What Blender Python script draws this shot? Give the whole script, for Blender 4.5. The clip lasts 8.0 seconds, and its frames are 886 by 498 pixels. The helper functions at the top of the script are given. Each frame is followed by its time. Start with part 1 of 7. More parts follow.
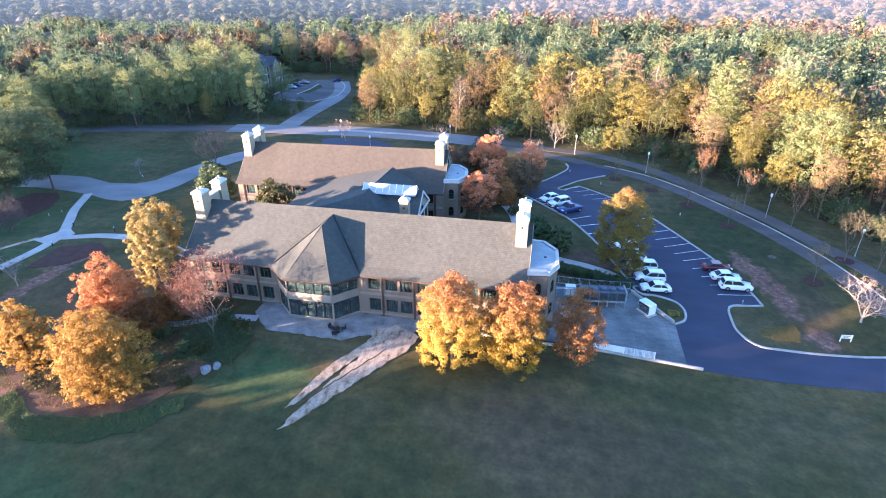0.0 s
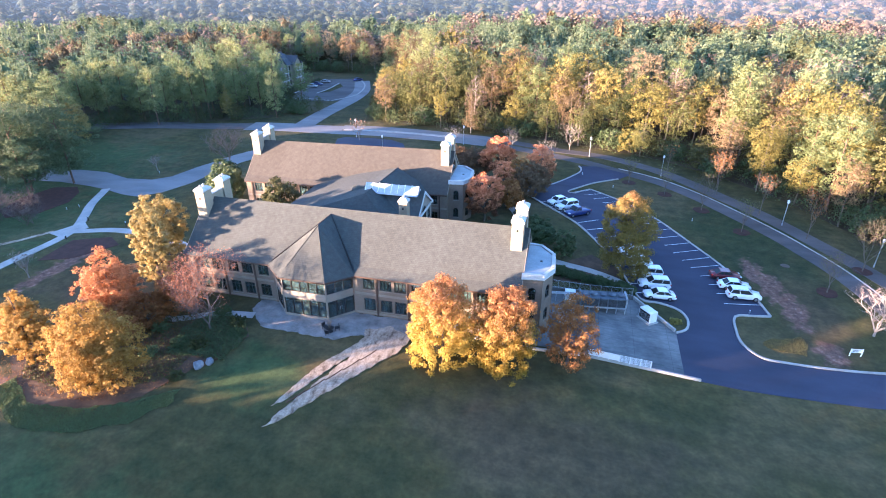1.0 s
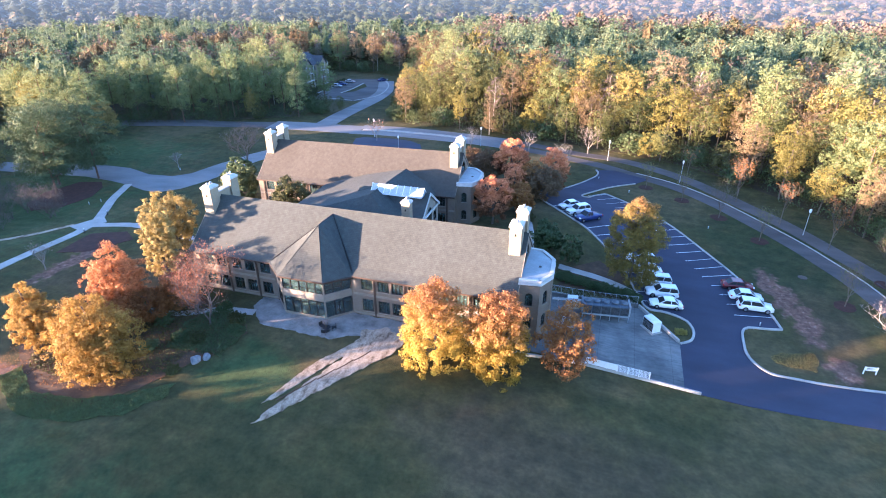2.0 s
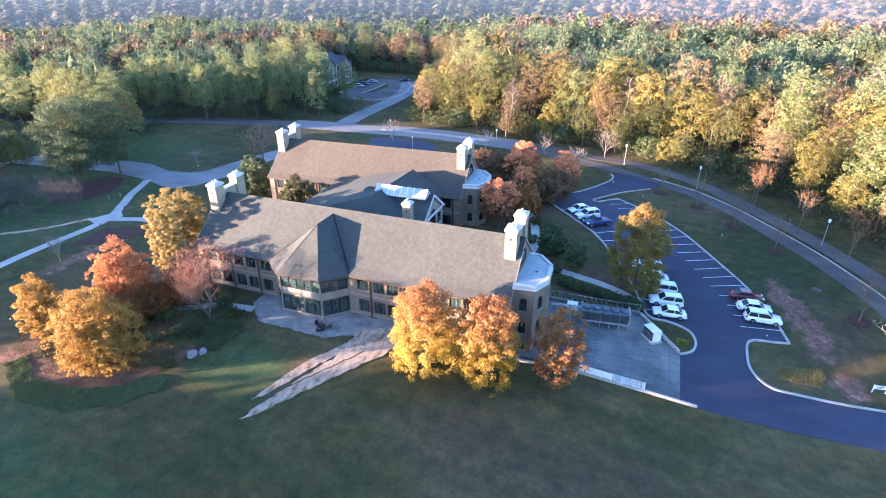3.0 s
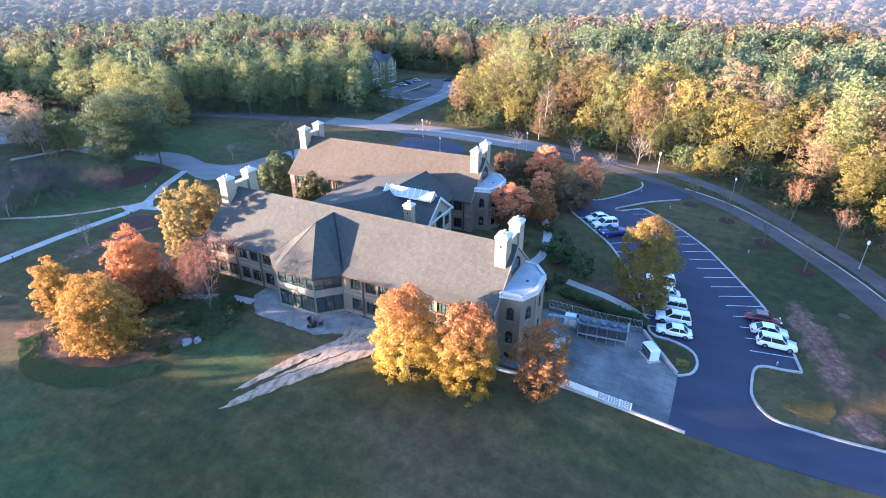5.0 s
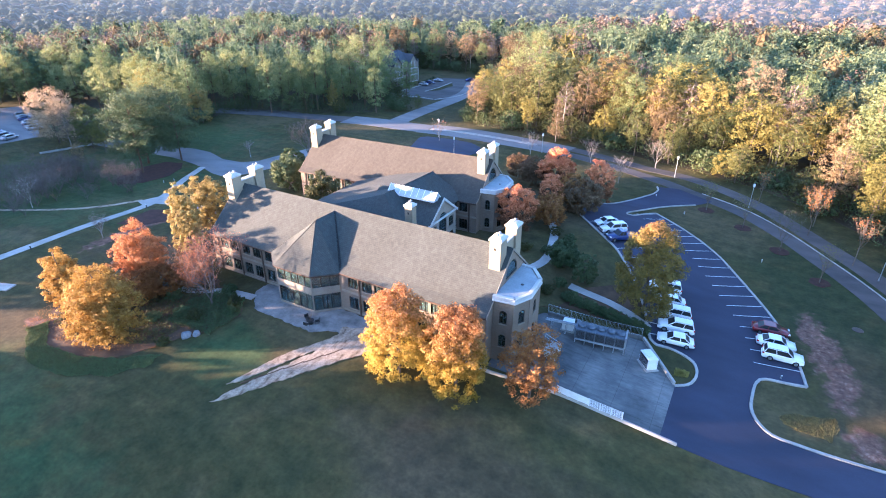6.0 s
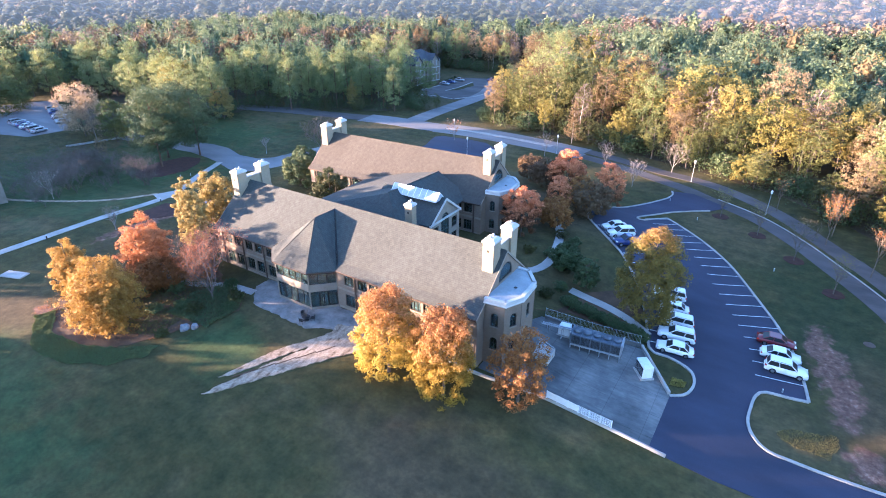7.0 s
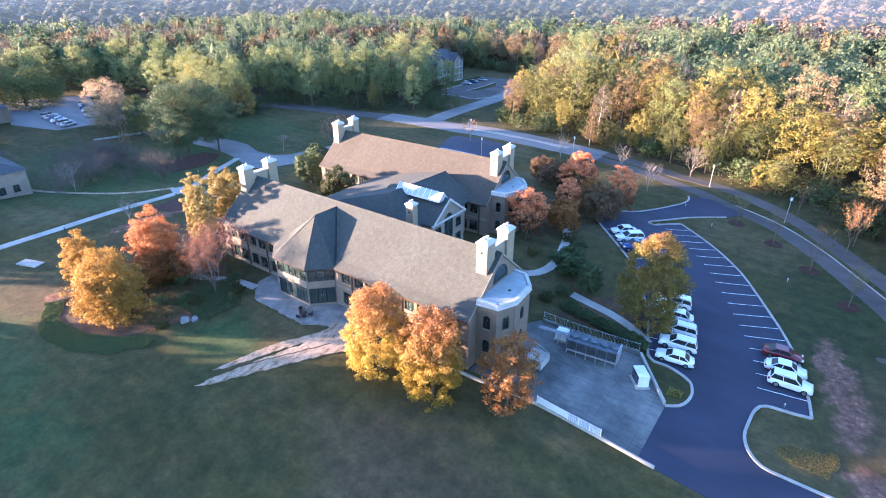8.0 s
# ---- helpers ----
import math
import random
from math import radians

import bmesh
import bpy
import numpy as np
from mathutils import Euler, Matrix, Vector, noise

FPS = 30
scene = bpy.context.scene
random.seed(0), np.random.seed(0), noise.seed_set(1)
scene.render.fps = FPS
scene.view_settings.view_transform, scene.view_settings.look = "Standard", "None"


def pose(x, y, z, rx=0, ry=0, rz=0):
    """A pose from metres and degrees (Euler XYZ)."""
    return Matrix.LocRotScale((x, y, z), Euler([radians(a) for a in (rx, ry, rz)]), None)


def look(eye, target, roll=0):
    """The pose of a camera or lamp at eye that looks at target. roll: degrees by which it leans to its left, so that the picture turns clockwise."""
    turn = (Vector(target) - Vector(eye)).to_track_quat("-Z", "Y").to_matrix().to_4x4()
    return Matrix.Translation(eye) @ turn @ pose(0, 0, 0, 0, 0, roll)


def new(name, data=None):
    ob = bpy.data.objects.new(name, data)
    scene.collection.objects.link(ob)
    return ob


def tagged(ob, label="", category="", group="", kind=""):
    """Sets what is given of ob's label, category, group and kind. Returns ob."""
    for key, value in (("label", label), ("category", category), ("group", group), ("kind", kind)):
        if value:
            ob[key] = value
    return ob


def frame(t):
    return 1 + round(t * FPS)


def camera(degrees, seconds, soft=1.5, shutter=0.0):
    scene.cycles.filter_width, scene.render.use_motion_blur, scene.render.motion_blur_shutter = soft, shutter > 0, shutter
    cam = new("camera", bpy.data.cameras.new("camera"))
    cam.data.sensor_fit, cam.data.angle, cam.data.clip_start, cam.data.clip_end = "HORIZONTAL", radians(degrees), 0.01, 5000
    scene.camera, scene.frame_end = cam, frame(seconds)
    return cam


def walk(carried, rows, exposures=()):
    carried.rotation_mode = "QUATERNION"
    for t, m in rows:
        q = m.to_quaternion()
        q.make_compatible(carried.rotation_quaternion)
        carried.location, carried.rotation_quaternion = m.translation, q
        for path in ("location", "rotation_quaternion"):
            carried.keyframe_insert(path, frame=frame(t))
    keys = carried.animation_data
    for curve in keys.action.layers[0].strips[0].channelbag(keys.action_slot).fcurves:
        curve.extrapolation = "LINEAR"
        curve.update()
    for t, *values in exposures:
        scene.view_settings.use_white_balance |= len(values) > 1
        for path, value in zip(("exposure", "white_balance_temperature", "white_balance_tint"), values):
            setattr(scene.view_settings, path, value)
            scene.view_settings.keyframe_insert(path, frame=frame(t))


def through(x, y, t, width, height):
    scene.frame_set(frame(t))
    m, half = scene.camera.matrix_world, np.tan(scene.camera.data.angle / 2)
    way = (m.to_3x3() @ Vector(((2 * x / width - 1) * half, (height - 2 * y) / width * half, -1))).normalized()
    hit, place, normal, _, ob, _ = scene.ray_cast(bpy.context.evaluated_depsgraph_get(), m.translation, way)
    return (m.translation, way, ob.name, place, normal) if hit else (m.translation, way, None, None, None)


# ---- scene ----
cam = camera(78.3, 8.0, soft=1.0)
METRES, EYE, TILT, LEAN, TURN = 31.0, 41.0, -26.8, 0.0, 11.3
ROWS = [
    (0.0, 0.0, 0.0, 0.0, -0.0, 0.0, 0.0),
    (0.5, 0.0623, 0.0073, 0.0047, 1.29, 0.02, -0.62),
    (1.0, 0.1252, 0.0168, 0.01, 2.61, -0.05, -1.22),
    (1.5, 0.1867, 0.0274, 0.0169, 3.98, -0.09, -1.87),
    (2.0, 0.2487, 0.0381, 0.0235, 5.56, -0.1, -2.62),
    (3.5, 0.4323, 0.0732, 0.0494, 9.65, -0.34, -4.72),
    (4.0, 0.4908, 0.0897, 0.0607, 11.03, -0.48, -5.43),
    (4.5, 0.549, 0.1071, 0.0715, 12.41, -0.64, -6.15),
    (6.0, 0.7231, 0.1644, 0.1045, 16.59, -1.22, -8.19),
    (6.5, 0.781, 0.1869, 0.1162, 18.0, -1.45, -8.91),
    (7.0, 0.8366, 0.2107, 0.1285, 19.31, -1.71, -9.6),
    (7.5, 0.8917, 0.2371, 0.1414, 20.68, -1.96, -10.27),
    (8.0, 0.946, 0.2627, 0.1538, 22.16, -2.26, -11.0),
]
walk(cam, [(t, pose(0, 0, EYE, TILT, LEAN, TURN) @ pose(METRES * x, METRES * y, METRES * z, 90 + pitch, roll, yaw)) for t, x, y, z, yaw, pitch, roll in ROWS],
     exposures=[(0.0, 3.77, 5050, 24), (6.0, 3.79, 5050, 24), (8.0, 3.88, 5050, 24)])

# ---- light: a low morning sun from the lawn side, clear sky ----
SUN_FROM = Vector((-math.cos(radians(33)), -math.sin(radians(33)), 0))
SUN_HEIGHT = 5.6
world = bpy.data.worlds.new("sky")
scene.world = world
world.use_nodes = True
wn = world.node_tree
sky = wn.nodes.new("ShaderNodeTexSky")
sky.sky_type = "NISHITA"
sky.sun_disc = False
sky.sun_elevation = radians(SUN_HEIGHT)
sky.sun_rotation = radians(237)
sky.altitude = 200
sky.dust_density = 0.7
sky.ozone_density = 1.9
wn.links.new(sky.outputs[0], wn.nodes["Background"].inputs[0])
wn.nodes["Background"].inputs[1].default_value = 0.11
sun_data = bpy.data.lights.new("sun", "SUN")
sun_data.energy = 5.0
sun_data.angle = radians(0.6)
sun_data.color = (1.0, 0.63, 0.33)
sun = new("sun", sun_data)
sun.matrix_world = look(SUN_FROM * 300 + Vector((0, 0, 300 * math.tan(radians(SUN_HEIGHT)))), (0, 0, 0))

rng = np.random.default_rng(7)


# ---- materials ----
def shader(name, rough=0.8, metal=0.0, spec=0.3):
    m = bpy.data.materials.new(name)
    m.use_nodes = True
    b = m.node_tree.nodes["Principled BSDF"]
    b.inputs["Roughness"].default_value = rough
    b.inputs["Metallic"].default_value = metal
    b.inputs["Specular IOR Level"].default_value = spec
    return m, m.node_tree, b


def node(t, kind, **sets):
    n = t.nodes.new("ShaderNode" + kind)
    for k, v in sets.items():
        n.inputs[k.replace("_", " ")].default_value = v
    return n


def ramp(t, source, stops):
    r = t.nodes.new("ShaderNodeValToRGB")
    while len(r.color_ramp.elements) < len(stops):
        r.color_ramp.elements.new(0.5)
    for e, (p, c) in zip(r.color_ramp.elements, stops):
        e.position, e.color = p, (*c, 1)
    t.links.new(source, r.inputs[0])
    return r.outputs[0]


def blend(t, mode, fac, a, b):
    n = t.nodes.new("ShaderNodeMix")
    n.data_type, n.blend_type = "RGBA", mode
    for sock, v in ((n.inputs[0], fac), (n.inputs[6], a), (n.inputs[7], b)):
        if isinstance(v, bpy.types.NodeSocket):
            t.links.new(v, sock)
        else:
            sock.default_value = v if isinstance(v, float) else (*v, 1)
    return n.outputs[2]


def grain(t, scale, detail=4.0, stretch=None):
    co = t.nodes.new("ShaderNodeTexCoord")
    out = co.outputs["Object"]
    if stretch:
        mp = t.nodes.new("ShaderNodeMapping")
        mp.inputs["Scale"].default_value = stretch
        t.links.new(out, mp.inputs[0])
        out = mp.outputs[0]
    n = node(t, "TexNoise", Scale=scale, Detail=detail, Roughness=0.6)
    t.links.new(out, n.inputs["Vector"])
    return n.outputs["Fac"]


def relief(t, b, height, strength=0.3, distance=0.02):
    n = node(t, "Bump", Strength=strength, Distance=distance)
    t.links.new(height, n.inputs["Height"])
    t.links.new(n.outputs[0], b.inputs["Normal"])


def plain(name, lo, hi, scale=3.0, fine=40.0, rough=0.8, metal=0.0, bump=0.2, spec=0.3, by_piece=0.0):
    """A worn surface: blotches at one scale and grain at a finer one."""
    m, t, b = shader(name, rough, metal, spec)
    c = ramp(t, grain(t, scale), [(0.3, lo), (0.7, hi)])
    f = grain(t, fine)
    c = blend(t, "MULTIPLY", 0.5, c, ramp(t, f, [(0.3, (0.6, 0.6, 0.6)), (0.7, (1, 1, 1))]))
    if by_piece:
        o = t.nodes.new("ShaderNodeObjectInfo")
        c = blend(t, "MULTIPLY", by_piece, c, ramp(t, o.outputs["Random"], [(0, (0.55, 0.55, 0.55)), (1, (1, 1, 1))]))
    t.links.new(c, b.inputs["Base Color"])
    if bump:
        relief(t, b, f, bump)
    return m


def brickwork(name, a, c2, mortar, size=1.0, rough=0.85):
    """Brick courses of 0.075 m, running on both walls by way of the height and the sum of x and y."""
    m, t, b = shader(name, rough)
    co = t.nodes.new("ShaderNodeTexCoord")
    sep = t.nodes.new("ShaderNodeSeparateXYZ")
    t.links.new(co.outputs["Object"], sep.inputs[0])
    add = t.nodes.new("ShaderNodeMath")
    t.links.new(sep.outputs[0], add.inputs[0])
    t.links.new(sep.outputs[1], add.inputs[1])
    com = t.nodes.new("ShaderNodeCombineXYZ")
    t.links.new(add.outputs[0], com.inputs[0])
    t.links.new(sep.outputs[2], com.inputs[1])
    br = node(t, "TexBrick", Scale=1.0, Mortar_Size=0.008 * size)
    br.inputs["Brick Width"].default_value = 0.3 * size
    br.inputs["Row Height"].default_value = 0.1 * size
    br.inputs["Color1"].default_value = (*a, 1)
    br.inputs["Color2"].default_value = (*c2, 1)
    br.inputs["Mortar"].default_value = (*mortar, 1)
    t.links.new(com.outputs[0], br.inputs["Vector"])
    stain = ramp(t, grain(t, 0.35, 5.0, (1, 1, 0.5)), [(0.3, (0.72, 0.70, 0.68)), (0.65, (1, 1, 1))])
    c = blend(t, "MULTIPLY", 0.8, br.outputs["Color"], stain)
    t.links.new(c, b.inputs["Base Color"])
    relief(t, b, br.outputs["Fac"], -0.3, 0.01)
    return m


def shingles(name, a, c2, dark):
    """Asphalt shingles: tabs in courses, tab by tab a little different, with weather streaks."""
    m, t, b = shader(name, 0.9, 0.0, 0.2)
    co = t.nodes.new("ShaderNodeTexCoord")
    br = node(t, "TexBrick", Scale=1.0, Mortar_Size=0.012)
    br.inputs["Brick Width"].default_value = 0.34
    br.inputs["Row Height"].default_value = 0.2
    br.inputs["Color1"].default_value = (*a, 1)
    br.inputs["Color2"].default_value = (*c2, 1)
    br.inputs["Mortar"].default_value = (*dark, 1)
    t.links.new(co.outputs["Object"], br.inputs["Vector"])
    blot = ramp(t, grain(t, 1.6, 5.0), [(0.32, (0.78, 0.77, 0.76)), (0.68, (1.0, 1.0, 1.0))])
    streak = ramp(t, grain(t, 0.25, 4.0, (1.0, 0.3, 0.3)), [(0.3, (0.85, 0.84, 0.83)), (0.7, (1, 1, 1))])
    c = blend(t, "MULTIPLY", 1.0, br.outputs["Color"], blot)
    c = blend(t, "MULTIPLY", 1.0, c, streak)
    t.links.new(c, b.inputs["Base Color"])
    relief(t, b, br.outputs["Fac"], -0.25, 0.01)
    return m


def leaves(name, stops, rough=0.6, through=0.38, spread=0.5, up=None, air=None, tone=False):
    """Foliage: every leaf its own tone, every tree its own lean in hue, light passing through the blades.
    up: a second set of tones that takes over in the top of the crown (turned leaves; on coral, painted sun above
    painted shade)."""
    m, t, b = shader(name, rough, 0.0, 0.15)
    geo = t.nodes.new("ShaderNodeNewGeometry")
    obj = t.nodes.new("ShaderNodeObjectInfo")
    mixr = node(t, "Math")
    mixr.operation = "MULTIPLY_ADD"
    t.links.new(geo.outputs["Random Per Island"], mixr.inputs[0])
    mixr.inputs[1].default_value = 1 - spread
    half = node(t, "Math")
    half.operation = "MULTIPLY"
    half.inputs[1].default_value = spread
    if tone:
        at = t.nodes.new("ShaderNodeAttribute")
        at.attribute_name = "tone"
        t.links.new(at.outputs["Fac"], half.inputs[0])
    else:
        t.links.new(obj.outputs["Random"], half.inputs[0])
    t.links.new(half.outputs[0], mixr.inputs[2])
    c = ramp(t, mixr.outputs[0], stops)
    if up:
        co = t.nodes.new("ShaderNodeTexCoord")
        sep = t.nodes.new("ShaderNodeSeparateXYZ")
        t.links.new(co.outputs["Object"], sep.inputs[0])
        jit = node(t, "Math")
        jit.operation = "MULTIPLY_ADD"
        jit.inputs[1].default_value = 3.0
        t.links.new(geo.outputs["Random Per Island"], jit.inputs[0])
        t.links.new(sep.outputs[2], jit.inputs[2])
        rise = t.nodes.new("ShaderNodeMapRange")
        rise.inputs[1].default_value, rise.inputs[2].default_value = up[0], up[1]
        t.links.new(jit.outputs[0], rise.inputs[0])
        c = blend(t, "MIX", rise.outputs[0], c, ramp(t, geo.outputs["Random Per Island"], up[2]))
    t.links.new(c, b.inputs["Base Color"])
    # air: tint of the emission that paints haze onto distant leaves
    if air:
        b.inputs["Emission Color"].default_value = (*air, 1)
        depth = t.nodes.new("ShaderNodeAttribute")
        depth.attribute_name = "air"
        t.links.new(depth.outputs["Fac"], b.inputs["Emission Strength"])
    tr = t.nodes.new("ShaderNodeBsdfTranslucent")
    t.links.new(c, tr.inputs[0])
    mx = t.nodes.new("ShaderNodeMixShader")
    mx.inputs[0].default_value = through
    t.links.new(b.outputs[0], mx.inputs[1])
    t.links.new(tr.outputs[0], mx.inputs[2])
    t.links.new(mx.outputs[0], t.nodes["Material Output"].inputs[0])
    return m


def glass(name, tint):
    m, t, b = shader(name, 0.03, 0.0, 0.5)
    b.inputs["Base Color"].default_value = (*tint, 1)
    b.inputs["Transmission Weight"].default_value = 0.85
    return m


def lawn(name):
    """Turf in late autumn: green, straw-coloured wear in broad patches, finer mottling and mowing streaks."""
    m, t, b = shader(name, 0.95, 0.0, 0.1)
    broad = grain(t, 0.045, 4.0)
    mid = grain(t, 0.22, 5.0)
    fine = grain(t, 2.2, 5.0)
    c = ramp(t, mid, [(0.3, (0.044, 0.046, 0.021)), (0.52, (0.064, 0.059, 0.024)), (0.72, (0.090, 0.070, 0.029))])
    worn = ramp(t, broad, [(0.46, (0, 0, 0)), (0.64, (0.75, 0.75, 0.75))])
    c = blend(t, "MIX", worn, c, (0.110, 0.086, 0.046))
    # lusher turf in the low ground, dry turf below the maples and along the bank; the patch at (-62, 34.5) also paints
    # in low sun
    co = t.nodes.new("ShaderNodeTexCoord")
    lush, deep, dry = (0.052, 0.086, 0.034), (0.034, 0.047, 0.021), (0.085, 0.062, 0.038)
    for cx, cy, rx, ry, tint in ((-118.0, 74.0, 40.0, 34.0, lush), (-125.0, 112.0, 30.0, 24.0, lush), (-58.0, 18.0, 40.0, 16.0, lush), (-30.0, 45.0, 7.0, 6.0, lush), (5.0, 43.0, 17.0, 9.0, dry), (-62.0, 34.5, 8.0, 5.0, dry), (-62.0, 57.0, 16.0, 8.0, dry), (40.0, 80.0, 5.0, 16.0, dry), (36.0, 104.0, 16.0, 22.0, deep), (-20.0, 108.0, 26.0, 14.0, dry)):
        mp = t.nodes.new("ShaderNodeMapping")
        mp.inputs["Location"].default_value = (-cx / rx, -cy / ry, 0)
        mp.inputs["Scale"].default_value = (1 / rx, 1 / ry, 0)
        t.links.new(co.outputs["Object"], mp.inputs[0])
        ln = t.nodes.new("ShaderNodeVectorMath")
        ln.operation = "LENGTH"
        t.links.new(mp.outputs[0], ln.inputs[0])
        ad = node(t, "Math")
        ad.operation = "MULTIPLY_ADD"
        ad.inputs[1].default_value = 1.4
        t.links.new(mid, ad.inputs[0])
        t.links.new(ln.outputs["Value"], ad.inputs[2])
        fade = t.nodes.new("ShaderNodeMapRange")
        fade.inputs[1].default_value, fade.inputs[2].default_value = 1.75, 1.15
        fade.inputs[3].default_value, fade.inputs[4].default_value = 0.0, 0.7
        t.links.new(ad.outputs[0], fade.inputs[0])
        c = blend(t, "MIX", fade.outputs[0], c, tint)
    # bare reddish earth, stony, with turf growing through it
    earth = ramp(t, grain(t, 1.6, 6.0), [(0.3, (0.105, 0.056, 0.042)), (0.55, (0.180, 0.102, 0.078)), (0.72, (0.290, 0.190, 0.152))])
    broken = grain(t, 0.55, 8.0)
    for cx, cy, rx, ry in ((34.4, 91.5, 1.5, 4.2), (36.0, 86.5, 1.9, 5.0), (37.6, 80.5, 1.8, 5.0), (39.3, 70.4, 1.8, 2.3), (-75.4, 60.5, 1.7, 8.5), (-58.5, 36.4, 1.7, 1.0)):
        mp = t.nodes.new("ShaderNodeMapping")
        mp.inputs["Location"].default_value = (-cx / rx, -cy / ry, 0)
        mp.inputs["Scale"].default_value = (1 / rx, 1 / ry, 0)
        t.links.new(co.outputs["Object"], mp.inputs[0])
        ln = t.nodes.new("ShaderNodeVectorMath")
        ln.operation = "LENGTH"
        t.links.new(mp.outputs[0], ln.inputs[0])
        ad = node(t, "Math")
        ad.operation = "MULTIPLY_ADD"
        ad.inputs[1].default_value = 3.4
        t.links.new(broken, ad.inputs[0])
        t.links.new(ln.outputs["Value"], ad.inputs[2])
        fade = t.nodes.new("ShaderNodeMapRange")
        fade.inputs[1].default_value, fade.inputs[2].default_value = 2.95, 2.45
        t.links.new(ad.outputs[0], fade.inputs[0])
        c = blend(t, "MIX", fade.outputs[0], c, earth)
    c = blend(t, "MULTIPLY", 0.7, c, ramp(t, grain(t, 0.6, 6.0), [(0.32, (0.55, 0.62, 0.62)), (0.66, (1.2, 1.15, 1.05))]))
    c = blend(t, "MULTIPLY", 0.55, c, ramp(t, fine, [(0.3, (0.6, 0.62, 0.6)), (0.7, (1.15, 1.15, 1.1))]))
    c = blend(t, "MULTIPLY", 0.5, c, ramp(t, grain(t, 0.12, 3.0, (0.25, 3.0, 1.0)), [(0.35, (0.75, 0.78, 0.75)), (0.6, (1.1, 1.1, 1.1))]))
    t.links.new(c, b.inputs["Base Color"])
    relief(t, b, grain(t, 8.0, 4.0), 0.5, 0.15)
    return m


def tarmac(name, lo, hi):
    m, t, b = shader(name, 0.85, 0.0, 0.35)
    c = ramp(t, grain(t, 0.12, 5.0, (0.6, 1.6, 1.0)), [(0.35, lo), (0.68, hi)])
    c = blend(t, "MULTIPLY", 0.6, c, ramp(t, grain(t, 9.0), [(0.3, (0.7, 0.7, 0.7)), (0.7, (1.1, 1.1, 1.1))]))
    vor = node(t, "TexVoronoi", Scale=0.12)
    vor.feature = "DISTANCE_TO_EDGE"
    c = blend(t, "MULTIPLY", 0.6, c, ramp(t, vor.outputs[0], [(0.0, (0.4, 0.4, 0.4)), (0.012, (1, 1, 1))]))
    t.links.new(c, b.inputs["Base Color"])
    relief(t, b, grain(t, 60.0), 0.3, 0.01)
    return m


M = {}
M["lawn"] = lawn("turf")
M["tarmac"] = tarmac("fresh_asphalt", (0.024, 0.026, 0.045), (0.039, 0.041, 0.067))
M["road"] = tarmac("old_asphalt", (0.13, 0.126, 0.125), (0.20, 0.19, 0.185))
# leaf-strewn lanes; its dark tone also paints tree shade on the west road
M["lane"] = tarmac("leafy_shaded_asphalt", (0.050, 0.045, 0.043), (0.105, 0.093, 0.087))
M["concrete"] = plain("concrete", (0.270, 0.261, 0.243), (0.396, 0.378, 0.351), 0.4, 6.0, 0.9)
def slabs(name):
    """Concrete cast in bays, with dark joints, stains and worn streaks."""
    m, t, b = shader(name, 0.9)
    c = ramp(t, grain(t, 0.22, 6.0), [(0.3, (0.060, 0.062, 0.063)), (0.5, (0.120, 0.121, 0.118)), (0.72, (0.205, 0.200, 0.189))])
    c = blend(t, "MULTIPLY", 0.6, c, ramp(t, grain(t, 1.2, 6.0, (0.5, 2.0, 1.0)), [(0.35, (0.6, 0.6, 0.62)), (0.6, (1, 1, 1))]))
    co = t.nodes.new("ShaderNodeTexCoord")
    br = node(t, "TexBrick", Scale=1.0, Mortar_Size=0.035)
    br.offset = 0.0
    br.inputs["Brick Width"].default_value = 4.6
    br.inputs["Row Height"].default_value = 3.6
    t.links.new(co.outputs["Object"], br.inputs["Vector"])
    c = blend(t, "MULTIPLY", 1.0, c, ramp(t, br.outputs["Fac"], [(0.0, (1, 1, 1)), (1.0, (0.72, 0.72, 0.72))]))
    t.links.new(c, b.inputs["Base Color"])
    relief(t, b, grain(t, 30.0), 0.2, 0.01)
    return m


M["yard"] = slabs("yard_concrete")
M["kerb"] = plain("kerb_concrete", (0.27, 0.26, 0.24), (0.40, 0.38, 0.35), 0.8, 10.0, 0.9)
M["paint"] = plain("road_paint", (0.58, 0.58, 0.57), (0.80, 0.80, 0.78), 1.5, 8.0, 0.7)
M["mulch"] = plain("bark_mulch", (0.033, 0.014, 0.010), (0.065, 0.027, 0.018), 1.0, 9.0, 0.95, bump=0.6)
def washed(name):
    """Sun-bleached crushed stone, scuffed along its length, with leaf litter and worn-through earth."""
    m, t, b = shader(name, 0.95, 0.0, 0.1)
    c = ramp(t, grain(t, 0.9, 7.0, (1.6, 0.7, 1.0)), [(0.34, (0.146, 0.105, 0.072)), (0.46, (0.302, 0.238, 0.171)), (0.66, (0.437, 0.357, 0.270))])
    c = blend(t, "MULTIPLY", 0.8, c, ramp(t, grain(t, 5.0, 6.0), [(0.35, (0.55, 0.53, 0.5)), (0.62, (1, 1, 1))]))
    t.links.new(c, b.inputs["Base Color"])
    relief(t, b, grain(t, 6.0, 6.0), 0.6, 0.05)
    return m


